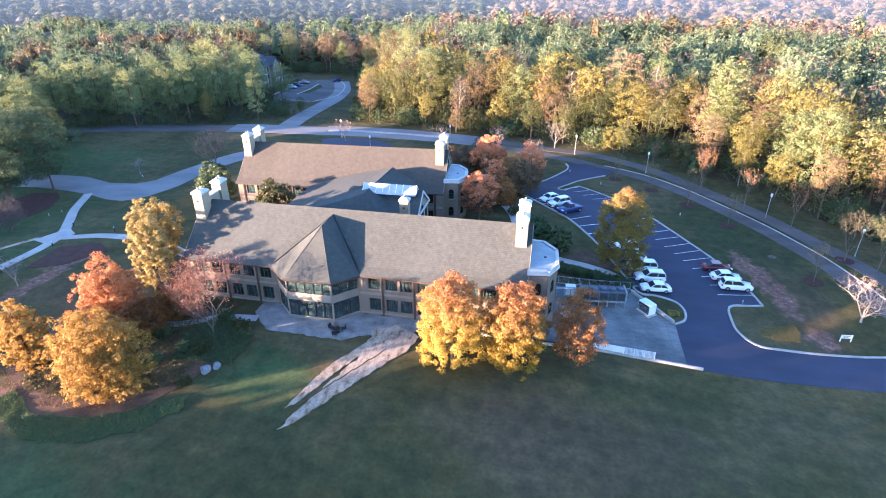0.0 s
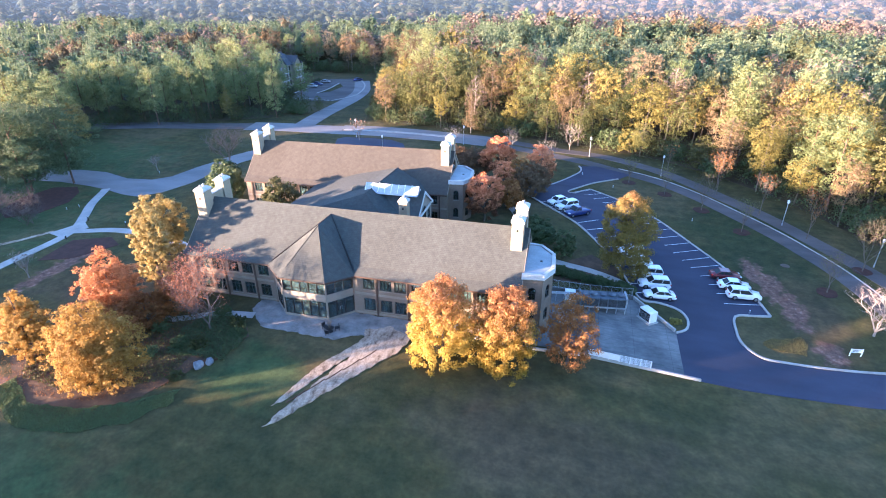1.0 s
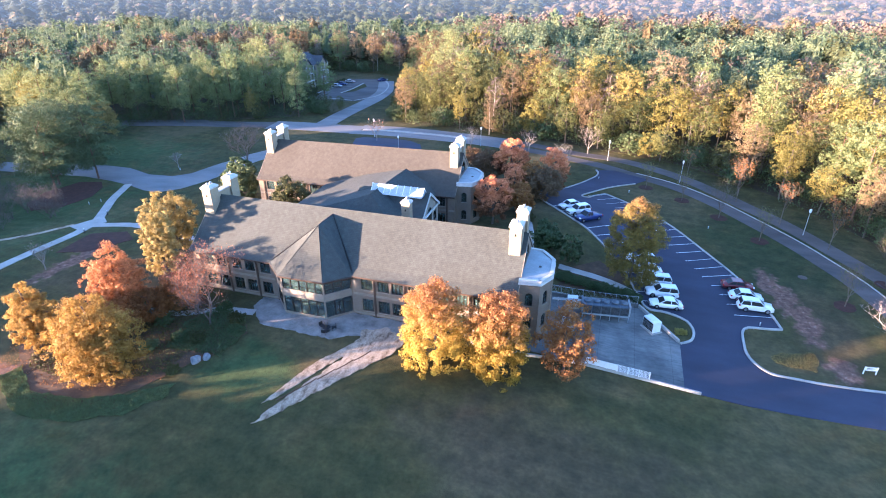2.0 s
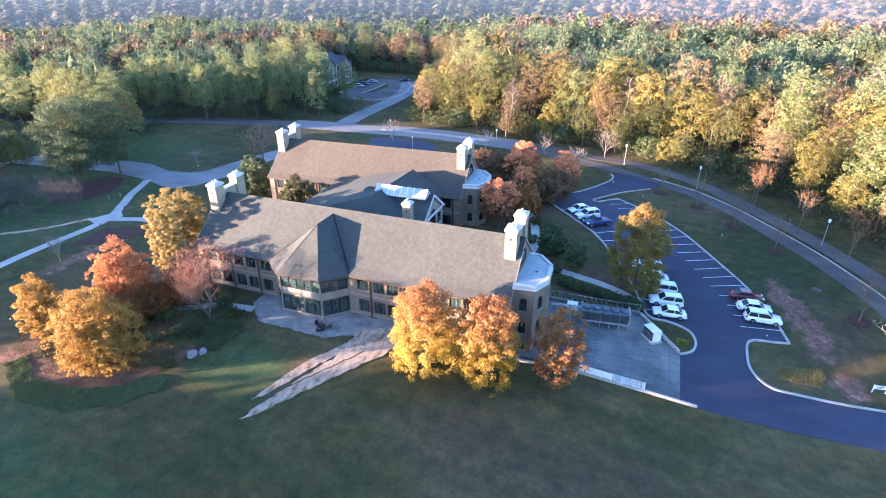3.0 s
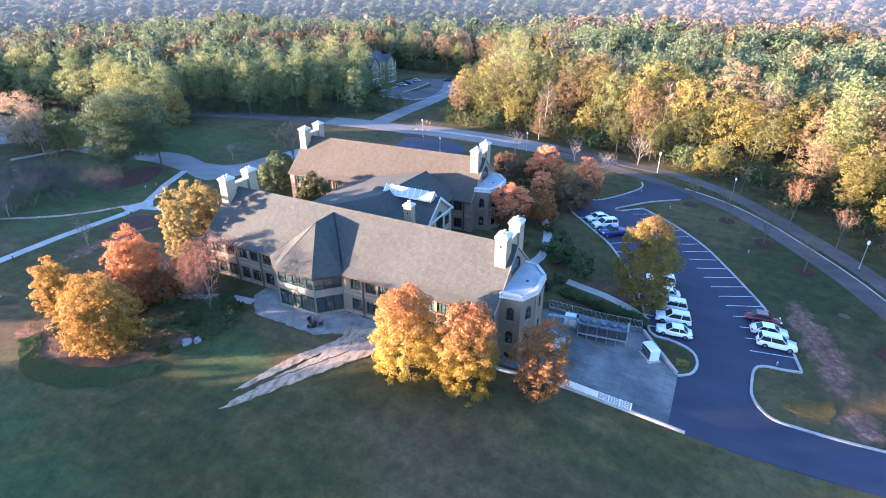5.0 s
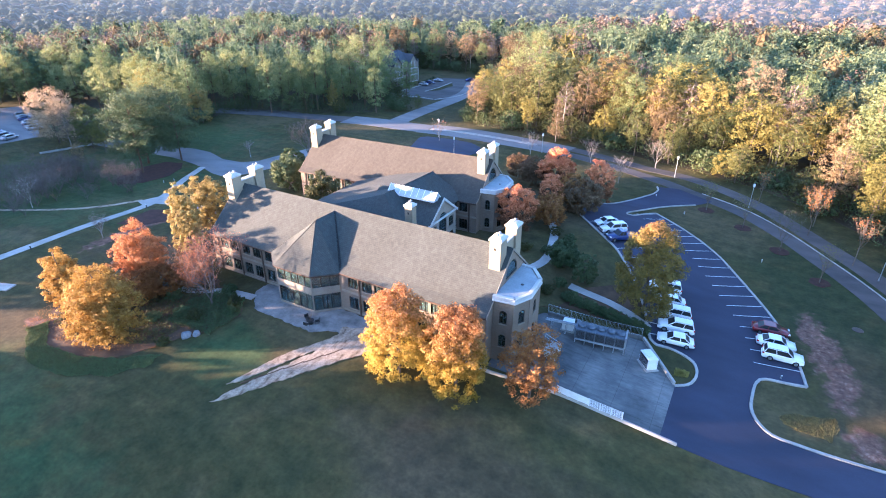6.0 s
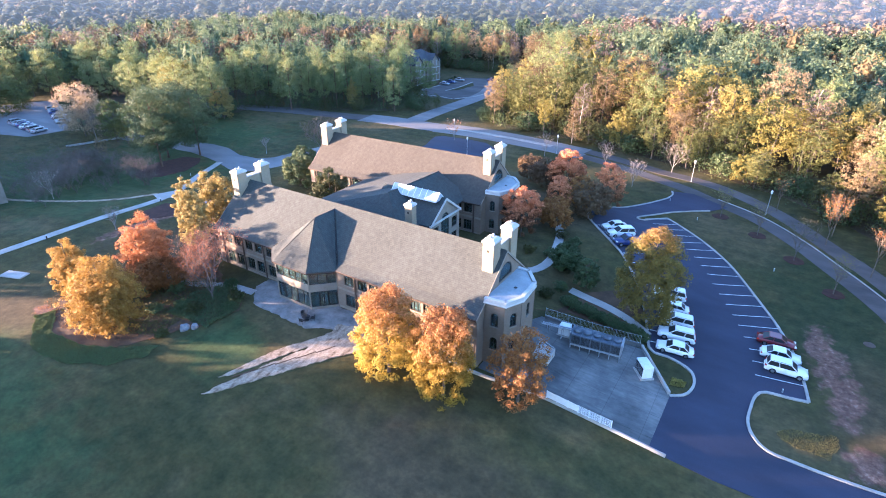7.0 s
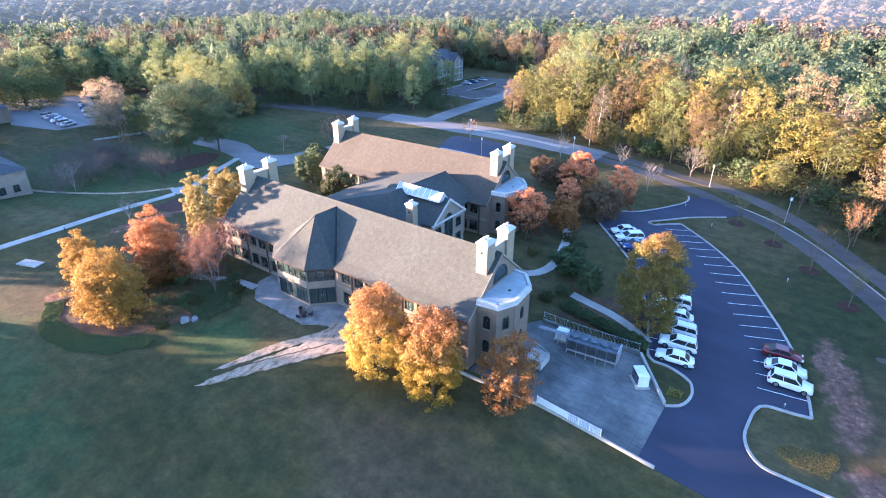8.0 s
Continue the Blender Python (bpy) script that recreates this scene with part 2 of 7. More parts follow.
M["litter"] = plain("leaf_litter", (0.050, 0.032, 0.018), (0.112, 0.066, 0.036), 0.5, 5.0, 0.95, bump=0.6)
M["woods"] = plain("woodland_floor", (0.030, 0.026, 0.014), (0.075, 0.058, 0.030), 0.12, 1.5, 0.95, bump=0.6)
M["gravel"] = washed("washed_path")
M["patio"] = plain("worn_patio", (0.12, 0.115, 0.105), (0.27, 0.255, 0.235), 0.55, 4.0, 0.92, bump=0.4)
M["brick"] = brickwork("tan_brick", (0.185, 0.142, 0.106), (0.156, 0.118, 0.087), (0.18, 0.152, 0.122))
M["cream"] = brickwork("cream_brick", (0.284, 0.236, 0.161), (0.249, 0.206, 0.140), (0.241, 0.204, 0.147))
M["trim"] = plain("pale_trim", (0.391, 0.383, 0.361), (0.510, 0.501, 0.480), 0.8, 14.0, 0.7, bump=0.1)
M["band"] = plain("cast_stone", (0.20, 0.168, 0.13), (0.26, 0.222, 0.175), 0.8, 12.0, 0.85)
M["shingle"] = shingles("grey_shingles", (0.068, 0.075, 0.070), (0.058, 0.064, 0.060), (0.045, 0.049, 0.046))
M["brown_shingle"] = shingles("brown_shingles", (0.079, 0.072, 0.060), (0.071, 0.064, 0.053), (0.055, 0.050, 0.041))
M["slate"] = shingles("dark_shingles", (0.085, 0.09, 0.10), (0.07, 0.075, 0.085), (0.05, 0.05, 0.06))
M["membrane"] = plain("roof_membrane", (0.24, 0.265, 0.28), (0.33, 0.36, 0.375), 0.6, 6.0, 0.6)
M["skylight"] = plain("skylight_sheet", (0.328, 0.361, 0.385), (0.426, 0.459, 0.484), 0.5, 4.0, 0.25, spec=0.6, bump=0.0)
M["glass"] = glass("tinted_glass", (0.17, 0.27, 0.28))
M["frame"] = plain("bronze_frame", (0.022, 0.020, 0.018), (0.035, 0.032, 0.028), 2.0, 30.0, 0.45, 0.3, bump=0.05)
M["pipe"] = plain("brown_pipe", (0.045, 0.028, 0.020), (0.07, 0.045, 0.032), 2.0, 20.0, 0.5, bump=0.05)
M["dark"] = plain("dark_void", (0.012, 0.012, 0.012), (0.02, 0.02, 0.02), 2.0, 20.0, 0.9)
M["inside"] = plain("plaster", (0.122, 0.115, 0.105), (0.147, 0.140, 0.126), 1.0, 12.0, 0.9)
M["bark"] = plain("grey_bark", (0.075, 0.060, 0.048), (0.15, 0.125, 0.10), 2.0, 14.0, 0.95, bump=0.6)
M["pale_bark"] = plain("pale_bark", (0.22, 0.19, 0.16), (0.36, 0.32, 0.28), 2.0, 12.0, 0.9, bump=0.5)
M["pine_bark"] = plain("pine_bark", (0.09, 0.055, 0.038), (0.17, 0.105, 0.07), 2.0, 10.0, 0.95, bump=0.6)
M["coil"] = plain("coil_grey", (0.075, 0.090, 0.112), (0.150, 0.173, 0.203), 1.5, 14.0, 0.5, 0.4, bump=0.1)
M["steel"] = plain("galvanised_steel", (0.34, 0.36, 0.38), (0.50, 0.52, 0.54), 1.2, 14.0, 0.45, 0.7, bump=0.1)
M["rock"] = plain("pale_boulder", (0.144, 0.148, 0.156), (0.259, 0.263, 0.276), 1.5, 8.0, 0.9, bump=0.5)
M["white_metal"] = plain("white_enamel", (0.66, 0.67, 0.67), (0.76, 0.77, 0.77), 1.5, 20.0, 0.4, bump=0.05)
M["black"] = plain("black_metal", (0.015, 0.015, 0.016), (0.03, 0.03, 0.032), 2.0, 20.0, 0.5, bump=0.05)
M["tyre"] = plain("tyre_rubber", (0.012, 0.012, 0.012), (0.022, 0.022, 0.022), 6.0, 40.0, 0.85)
M["rim"] = plain("alloy", (0.40, 0.41, 0.42), (0.52, 0.53, 0.54), 5.0, 40.0, 0.3, 0.9, bump=0.0)
M["car_glass"] = plain("car_glass", (0.010, 0.013, 0.016), (0.018, 0.022, 0.026), 2.0, 20.0, 0.3, spec=0.25, bump=0.0)
M["lamp_glass"] = plain("lamp_glass", (0.60, 0.62, 0.62), (0.75, 0.76, 0.76), 2.0, 20.0, 0.1, bump=0.0)
M["red_glass"] = plain("red_lens", (0.30, 0.015, 0.01), (0.4, 0.02, 0.015), 2.0, 20.0, 0.1, bump=0.0)


def car_paint(name, c, metal=0.0):
    m, t, b = shader(name, 0.28, metal, 0.5)
    col = ramp(t, grain(t, 1.2), [(0.3, tuple(v * 0.88 for v in c)), (0.7, c)])
    t.links.new(col, b.inputs["Base Color"])
    b.inputs["Coat Weight"].default_value = 0.6
    return m


M["white_car"] = car_paint("white_paint", (0.74, 0.75, 0.76))
M["red_car"] = car_paint("maroon_paint", (0.13, 0.012, 0.016), 0.2)
M["blue_car"] = car_paint("blue_paint", (0.02, 0.035, 0.14), 0.2)
M["silver_car"] = car_paint("silver_paint", (0.42, 0.43, 0.45), 0.6)

YELLOW = [(0.0, (0.198, 0.132, 0.019)), (0.5, (0.362, 0.259, 0.038)), (1.0, (0.489, 0.377, 0.077))]
ORANGE = [(0.0, (0.192, 0.075, 0.028)), (0.5, (0.330, 0.148, 0.054)), (1.0, (0.440, 0.241, 0.102))]
M["maple"] = leaves("turning_maple", YELLOW, through=0.46, up=(6.0, 12.0, ORANGE))
M["gold"] = leaves("gold_leaves", [(0.0, (0.183, 0.099, 0.020)), (0.5, (0.330, 0.201, 0.044)), (1.0, (0.446, 0.306, 0.091))], through=0.45)
M["ochre"] = leaves("ochre_leaves", [(0.0, (0.136, 0.103, 0.031)), (0.5, (0.252, 0.190, 0.060)), (1.0, (0.359, 0.283, 0.104))])
M["russet"] = leaves("russet_leaves", [(0.0, (0.268, 0.106, 0.043)), (0.5, (0.450, 0.204, 0.080)), (1.0, (0.539, 0.304, 0.139))])
M["copper"] = leaves("copper_leaves", [(0.0, (0.129, 0.057, 0.021)), (0.5, (0.249, 0.115, 0.036)), (1.0, (0.389, 0.215, 0.066))])
# coral: building shade painted into the lower crown, sunlight into the top
M["coral"] = leaves("coral_lit_top_leaves", [(0.0, (0.095, 0.047, 0.025)), (0.5, (0.161, 0.081, 0.039)), (1.0, (0.258, 0.126, 0.059))], up=(4.6, 8.0, [(0.0, (0.407, 0.139, 0.058)), (0.5, (0.598, 0.239, 0.106)), (1.0, (0.736, 0.353, 0.169))]))
M["dull_brown"] = leaves("dull_brown_leaves", [(0.0, (0.075, 0.048, 0.026)), (0.5, (0.130, 0.085, 0.045)), (1.0, (0.190, 0.130, 0.070))])
M["dull_red"] = leaves("dull_red_leaves", [(0.0, (0.130, 0.050, 0.030)), (0.5, (0.235, 0.095, 0.052)), (1.0, (0.330, 0.160, 0.090))])
M["dusty_pink"] = leaves("dusty_pink_leaves", [(0.0, (0.235, 0.165, 0.098)), (0.5, (0.350, 0.255, 0.155)), (1.0, (0.450, 0.340, 0.215))], through=0.45)
M["olive_gold"] = leaves("half_turned", [(0.0, (0.094, 0.091, 0.022)), (0.6, (0.199, 0.148, 0.035)), (1.0, (0.330, 0.208, 0.045))], up=(14.2, 17.5, ORANGE))
M["pine"] = leaves("pine_needles", [(0.0, (0.107, 0.142, 0.060)), (0.5, (0.182, 0.213, 0.087)), (1.0, (0.288, 0.295, 0.124))], through=0.45)
M["old_pine"] = leaves("old_pine_needles", [(0.0, (0.048, 0.073, 0.037)), (0.5, (0.082, 0.107, 0.049)), (1.0, (0.144, 0.157, 0.072))], through=0.3)
M["fgreen"] = leaves("green_canopy", [(0.0, (0.055, 0.070, 0.025)), (0.5, (0.117, 0.125, 0.041)), (1.0, (0.212, 0.198, 0.069))], through=0.45, spread=0.85)
M["fyellow"] = leaves("yellow_canopy", [(0.0, (0.125, 0.115, 0.031)), (0.5, (0.227, 0.197, 0.052)), (1.0, (0.351, 0.288, 0.083))], through=0.45, spread=0.85)
M["fbrown"] = leaves("brown_canopy", [(0.0, (0.116, 0.083, 0.043)), (0.5, (0.201, 0.146, 0.077)), (1.0, (0.293, 0.220, 0.122))], through=0.45, spread=0.85)
M["fpink"] = leaves("bare_twigs", [(0.0, (0.120, 0.088, 0.072)), (0.5, (0.184, 0.140, 0.116)), (1.0, (0.256, 0.200, 0.168))])
M["twiglets"] = leaves("fine_twigs", [(0.0, (0.068, 0.053, 0.045)), (0.5, (0.112, 0.088, 0.076)), (1.0, (0.160, 0.132, 0.116))])
M["twig"] = plain("pinkish_twigs", (0.10, 0.078, 0.066), (0.18, 0.142, 0.122), 2.0, 12.0, 0.9, bump=0.4)
M["ivy"] = leaves("ivy_leaves", [(0.0, (0.032, 0.051, 0.020)), (0.5, (0.060, 0.087, 0.034)), (1.0, (0.102, 0.123, 0.053))], through=0.15)
M["ground_ivy"] = leaves("low_ivy_leaves", [(0.0, (0.061, 0.086, 0.036)), (0.5, (0.101, 0.130, 0.052)), (1.0, (0.155, 0.176, 0.072))], rough=0.9, through=0.1)
M["magnolia"] = leaves("magnolia_leaves", [(0.0, (0.027, 0.034, 0.011)), (0.5, (0.060, 0.062, 0.019)), (1.0, (0.114, 0.101, 0.034))], through=0.15)


# ---- mesh helpers ----
class Geo:
    """Vertices and faces gathered for one mesh; m places what is added next."""

    def __init__(self):
        self.v, self.f, self.m = [], [], Matrix()

    def add(self, verts, faces):
        n = len(self.v)
        self.v += [tuple(self.m @ Vector(p)) for p in verts]
        self.f += [tuple(n + i for i in f) for f in faces]
        return self

    def box(self, x0, x1, y0, y1, z0, z1):
        return self.add([(x, y, z) for z in (z0, z1) for y in (y0, y1) for x in (x0, x1)],
                        [(0, 2, 3, 1), (4, 5, 7, 6), (0, 1, 5, 4), (2, 6, 7, 3), (0, 4, 6, 2), (1, 3, 7, 5)])

    def soft_box(self, x0, x1, y0, y1, z0, z1, r=0.03):
        """A box with its upper and upright edges cut back."""
        rings = [(r, z0), (0, z0 + r), (0, z1 - r), (r, z1)]
        vs, fs = [], []
        for inset, z in rings:
            a, b, c, d = x0 + inset, x1 - inset, y0 + inset, y1 - inset
            k = r if inset == 0 else r * 0.5
            vs += [(a + k, c, z), (b - k, c, z), (b, c + k, z), (b, d - k, z), (b - k, d, z), (a + k, d, z), (a, d - k, z), (a, c + k, z)]
        for i in range(3):
            fs += [(8 * i + j, 8 * i + (j + 1) % 8, 8 * i + 8 + (j + 1) % 8, 8 * i + 8 + j) for j in range(8)]
        fs += [tuple(range(7, -1, -1)), tuple(range(24, 32))]
        return self.add(vs, fs)

    def prism(self, poly, z0, z1):
        n = len(poly)
        return self.add([(x, y, z0) for x, y in poly] + [(x, y, z1) for x, y in poly],
                        [(i, (i + 1) % n, n + (i + 1) % n, n + i) for i in range(n)] + [tuple(range(n - 1, -1, -1)), tuple(range(n, 2 * n))])

    def slab_yz(self, poly, x0, x1):
        """A profile in y and z drawn out along x."""
        n = len(poly)
        return self.add([(x0, y, z) for y, z in poly] + [(x1, y, z) for y, z in poly],
                        [(i, (i + 1) % n, n + (i + 1) % n, n + i) for i in range(n)] + [tuple(range(n - 1, -1, -1)), tuple(range(n, 2 * n))])

    def tube(self, pts, radii, sides=6):
        """A tapering limb through the points."""
        pts = [Vector(p) for p in pts]
        vs, fs = [], []
        for i, p in enumerate(pts):
            d = (pts[min(i + 1, len(pts) - 1)] - pts[max(i - 1, 0)]).normalized()
            a = d.cross(Vector((0.31, 0.95, 0.05))).normalized()
            b = d.cross(a)
            vs += [tuple(p + (a * math.cos(k * 6.2832 / sides) + b * math.sin(k * 6.2832 / sides)) * radii[i]) for k in range(sides)]
        for i in range(len(pts) - 1):
            fs += [(sides * i + k, sides * i + (k + 1) % sides, sides * (i + 1) + (k + 1) % sides, sides * (i + 1) + k) for k in range(sides)]
        fs += [tuple(range(sides - 1, -1, -1)), tuple(range(sides * (len(pts) - 1), sides * len(pts)))]
        return self.add(vs, fs)

    def mesh(self, name, material, smooth=False):
        me = bpy.data.meshes.new(name)
        me.from_pydata(self.v, [], self.f)
        bm = bmesh.new()
        bm.from_mesh(me)
        bmesh.ops.recalc_face_normals(bm, faces=bm.faces)
        bm.to_mesh(me)
        bm.free()
        me.materials.append(material)
        if smooth:
            me.polygons.foreach_set("use_smooth", [True] * len(me.polygons))
        return me


def part(name, geo, material, parent=None, label="", smooth=False):
    """One mesh object, as a part of parent. geo: a Geo, or a mesh that is shared."""
    me = geo.mesh(name, material, smooth) if isinstance(geo, Geo) else geo
    ob = new(name, me)
    if parent:
        ob.parent = parent
    return tagged(ob, label)


def thing(name, label, category, m=None, group="", kind=""):
    ob = tagged(new(name), label, category, group, kind)
    ob.empty_display_size = 0.3
    if m:
        ob.matrix_world = m
    return ob


def smooth_line(pts, step=1.5):
    """A Catmull-Rom line through the points, sampled about every step metres."""
    p = [Vector((*q, 0)) for q in pts]
    p = [2 * p[0] - p[1]] + p + [2 * p[-1] - p[-2]]
    out = []
    for a, b, c, d in zip(p, p[1:], p[2:], p[3:]):
        n = max(1, round((c - b).length / step))
        for i in range(n):
            t = i / n
            q = 0.5 * ((2 * b) + (c - a) * t + (2 * a - 5 * b + 4 * c - d) * t * t + (3 * b - a - 3 * c + d) * t ** 3)
            out.append((q.x, q.y))
    return out + [(p[-2].x, p[-2].y)]


# ---- the lie of the land ----
KNOLLS = np.array([
    (-25, 57, 0), (-35, 54, -.1), (-46, 56, -.2), (-6, 58, -.1), (-10, 72, 0), (-30, 76, 0), (-45, 100, 0), (-20, 100, 0), (-2, 104, -.5), (-60, 88, -.6),
    (-26, 40, -1.8), (-37, 45, -1.1), (-2, 44, -2.6), (14, 58, -3.3), (20, 62, -3.7), (10, 72, -2.6), (28, 80, -3.9), (40, 66, -4.4), (34, 98, -3.5), (24, 124, -2.9),
    (7, 148, -3.1), (3, 135, -3.2), (-63, 133, -1.4), (-66, 150, -2.5), (-30, 150, -2.4), (-78, 170, -3.0), (-84, 192, -3.4), (-110, 238, -3.5), (-100, 109, -2.8), (-99, 85, -2.9), (-112, 90, -4.8),
    (-83, 73, -1.2), (-69, 38, -1.2), (0, 10, -4), (-20, 15, -3.6), (70, 90, -4)], float)


def land(x, y):
    """Height of the ground: knolls and hollows melted into one another."""
    x, y = np.asarray(x, float), np.asarray(y, float)
    d = (KNOLLS[:, 0] - x[..., None]) ** 2 + (KNOLLS[:, 1] - y[..., None]) ** 2
    w = np.exp(-d / 242.0) + 2e-4 / (1 + d / 400.0)
    return (w * KNOLLS[:, 2]).sum(-1) / w.sum(-1)


def lz(x, y):
    return float(land(x, y))


def big_mesh(name, v, f, material, smooth=False):
    """A mesh from arrays of vertices and of quads."""
    me = bpy.data.meshes.new(name)
    me.vertices.add(len(v))
    me.vertices.foreach_set("co", np.ascontiguousarray(v, np.float32).ravel())
    me.loops.add(f.size)
    me.loops.foreach_set("vertex_index", np.ascontiguousarray(f, np.int32).ravel())
    me.polygons.add(len(f))
    me.polygons.foreach_set("loop_start", np.arange(0, f.size, f.shape[1], dtype=np.int32))
    for mat in material if isinstance(material, list) else [material]:
        me.materials.append(mat)
    if smooth:
        me.polygons.foreach_set("use_smooth", np.ones(len(f), bool))
    me.update(calc_edges=True)
    return me


def grid_sheet(name, xs, ys, material, lift=0.0):
    X, Y = np.meshgrid(xs, ys)
    v = np.stack([X, Y, land(X, Y) + lift], -1).reshape(-1, 3)
    nx = len(xs)
    i = (np.arange(len(ys) - 1)[:, None] * nx + np.arange(nx - 1)).ravel()
    return big_mesh(name, v, np.stack([i, i + 1, i + nx + 1, i + nx], -1), material, True)


far_out = np.array([250, 330, 450, 650, 1000, 1600, 2600, 4000.0])
gx = np.concatenate([-far_out[::-1] - 60, np.arange(-260, 140, 2.5), far_out])
gy = np.concatenate([-far_out[::-1], np.arange(-140, 300, 2.5), far_out + 150])
tagged(new("ground", grid_sheet("ground", gx, np.unique(gy), M["lawn"])), "mown autumn lawn with straw-coloured worn patches", "lawn", kind="structure")


def draped(poly, lift, cell=2.5):
    """A flat outline, cut into cells and laid on the land, with a skirt under its edge."""
    bm = bmesh.new()
    bm.faces.new([bm.verts.new((x, y, 0)) for x, y in poly])
    bm.normal_update()
    bmesh.ops.triangulate(bm, faces=bm.faces, ngon_method="EAR_CLIP")
    for axis in (0, 1):
        lo, hi = min(p[axis] for p in poly), max(p[axis] for p in poly)
        for k in np.arange(math.ceil(lo / cell) * cell, hi, cell):
            no = [0, 0, 0]
            no[axis] = 1
            co = [0, 0, 0]
            co[axis] = k
            bmesh.ops.bisect_plane(bm, geom=bm.verts[:] + bm.edges[:] + bm.faces[:], plane_co=co, plane_no=no)
    for v in bm.verts:
        v.co.z = lz(v.co.x, v.co.y) + lift
    rim = [e for e in bm.edges if len(e.link_faces) == 1]
    skirt = bmesh.ops.extrude_edge_only(bm, edges=rim)["geom"]
    for v in skirt:
        if isinstance(v, bmesh.types.BMVert):
            v.co.z -= lift + 0.25
    bmesh.ops.recalc_face_normals(bm, faces=bm.faces)
    return bm


def area(name, poly, material, lift, label, category, kind="structure", parent=None):
    bm = draped(poly, lift)
    me = bpy.data.meshes.new(name)
    bm.to_mesh(me)
    bm.free()
    me.materials.append(material)
    ob = new(name, me)
    ob.parent = parent
    return tagged(ob, label, category, kind=kind)


def ragged(poly, amp=0.15, step=0.5, seed=0.0):
    """An outline with its edge broken up."""
    out = []
    for (x0, y0), (x1, y1) in zip(poly, poly[1:] + poly[:1]):
        n = max(1, round(math.hypot(x1 - x0, y1 - y0) / step))
        for k in range(n):
            x, y = x0 + (x1 - x0) * k / n, y0 + (y1 - y0) * k / n
            s = amp * (noise.noise(Vector((x * 0.7, y * 0.7, seed))) + 0.8 * noise.noise(Vector((x * 2.1, y * 2.1, seed + 5))))
            t = amp * (noise.noise(Vector((x * 0.7, y * 0.7, seed + 9))) + 0.8 * noise.noise(Vector((x * 2.1, y * 2.1, seed + 14))))
            out.append((x + s, y + t))
    return out


def ribbon(pts, width, lift, drop=0.3, across=2):
    """A strip along a line, laid on the land: width and height over the ground."""
    g = Geo()
    n = len(pts)
    for i, (x, y) in enumerate(pts):
        a, b = pts[max(i - 1, 0)], pts[min(i + 1, n - 1)]
        d = Vector((b[0] - a[0], b[1] - a[1])).normalized()
        s = [(-0.5 + k / across) * width for k in range(across + 1)]
        row = [(x + d.y * k, y - d.x * k) for k in s]
        zs = [lz(*q) + lift for q in row]
        g.v += [(*row[0], zs[0] - drop)] + [(*q, z) for q, z in zip(row, zs)] + [(*row[-1], zs[-1] - drop)]
    w = across + 3
    for i in range(n - 1):
        g.f += [(i * w + k, i * w + k + 1, (i + 1) * w + k + 1, (i + 1) * w + k) for k in range(w - 1)]
    g.f += [tuple(range(w)), tuple(range((n - 1) * w + w - 1, (n - 1) * w - 1, -1))]
    return g


def strip(name, pts, width, lift, material, label, category, kind="structure", across=2, step=1.5):
    return tagged(part(name, ribbon(smooth_line(pts, step), width, lift, across=across), material), label, category, kind=kind)


# ---- car park, drives, roads ----
HEAD_KERB = [(33.8, 77.7), (33.2, 81.0), (32.3, 85.0), (31.0, 89.0), (29.1, 93.5), (26.9, 97.8), (24.3, 102.5), (21.4, 107.2), (18.4, 111.0), (15.0, 114.7), (11.4, 118.3), (7.5, 122.0)]
LEFT_KERB = [(-3.4, 107.4), (1.7, 101.7), (4.9, 98.2), (7.2, 95.0), (9.7, 91.3), (11.6, 87.5), (13.3, 83.2), (14.5, 79.2), (15.2, 77.2)]
SMALL_ISLE = [(15.2, 77.2), (16.2, 76.4), (17.7, 76.6), (19.5, 76.2), (21.0, 75.3), (21.7, 73.4), (21.6, 71.6), (21.0, 70.2), (19.7, 69.2)]
BIG_ISLE = [(33.8, 77.7), (31.8, 77.2), (29.3, 76.7), (28.35, 75.3), (28.05, 72.5), (28.05, 70.0), (28.8, 68.0), (30.3, 66.6), (32.6, 66.5), (36.0, 66.6), (41.2, 67.1), (46.0, 67.9), (56.0, 70.0), (90.0, 79.0), (140.0, 92.0)]
BACK_ISLE = [(7.5, 122.0), (5.6, 119.2), (4.2, 116.2), (3.2, 115.9), (2.8, 117.2), (4.4, 121.3), (7.0, 125.8), (9.7, 128.7), (14.0, 132.0)]
FAR_KERB = [(4.6, 140.0), (5.2, 138.0), (4.8, 135.0), (2.9, 131.0), (0.4, 126.0), (-1.6, 121.7), (-5.0, 116.5), (-5.6, 111.0), (-3.4, 107.4)]
NEAR_EDGE = [(140.0, 82.0), (90.0, 70.5), (55.0, 62.3), (40.0, 60.2), (31.5, 59.5), (26.1, 59.2), (21.5, 59.4)]
lot = HEAD_KERB + BACK_ISLE[1:] + [(17.0, 136.0), (9.0, 141.0)] + FAR_KERB + LEFT_KERB[1:] + SMALL_ISLE[1:] + [(19.6, 60.0)] + NEAR_EDGE[::-1][0:] + BIG_ISLE[::-1][0:-1]
area("car_park", lot, M["tarmac"], 0.05, "dark blue-grey asphalt car park and drive", "car park")
for pts in (HEAD_KERB, LEFT_KERB, SMALL_ISLE, BIG_ISLE, BACK_ISLE, FAR_KERB):
    tagged(part("kerb", ribbon(smooth_line(pts, 0.8), 0.32, 0.20, 0.4), M["kerb"]), "pale concrete kerb beside the asphalt", "kerb", kind="structure")

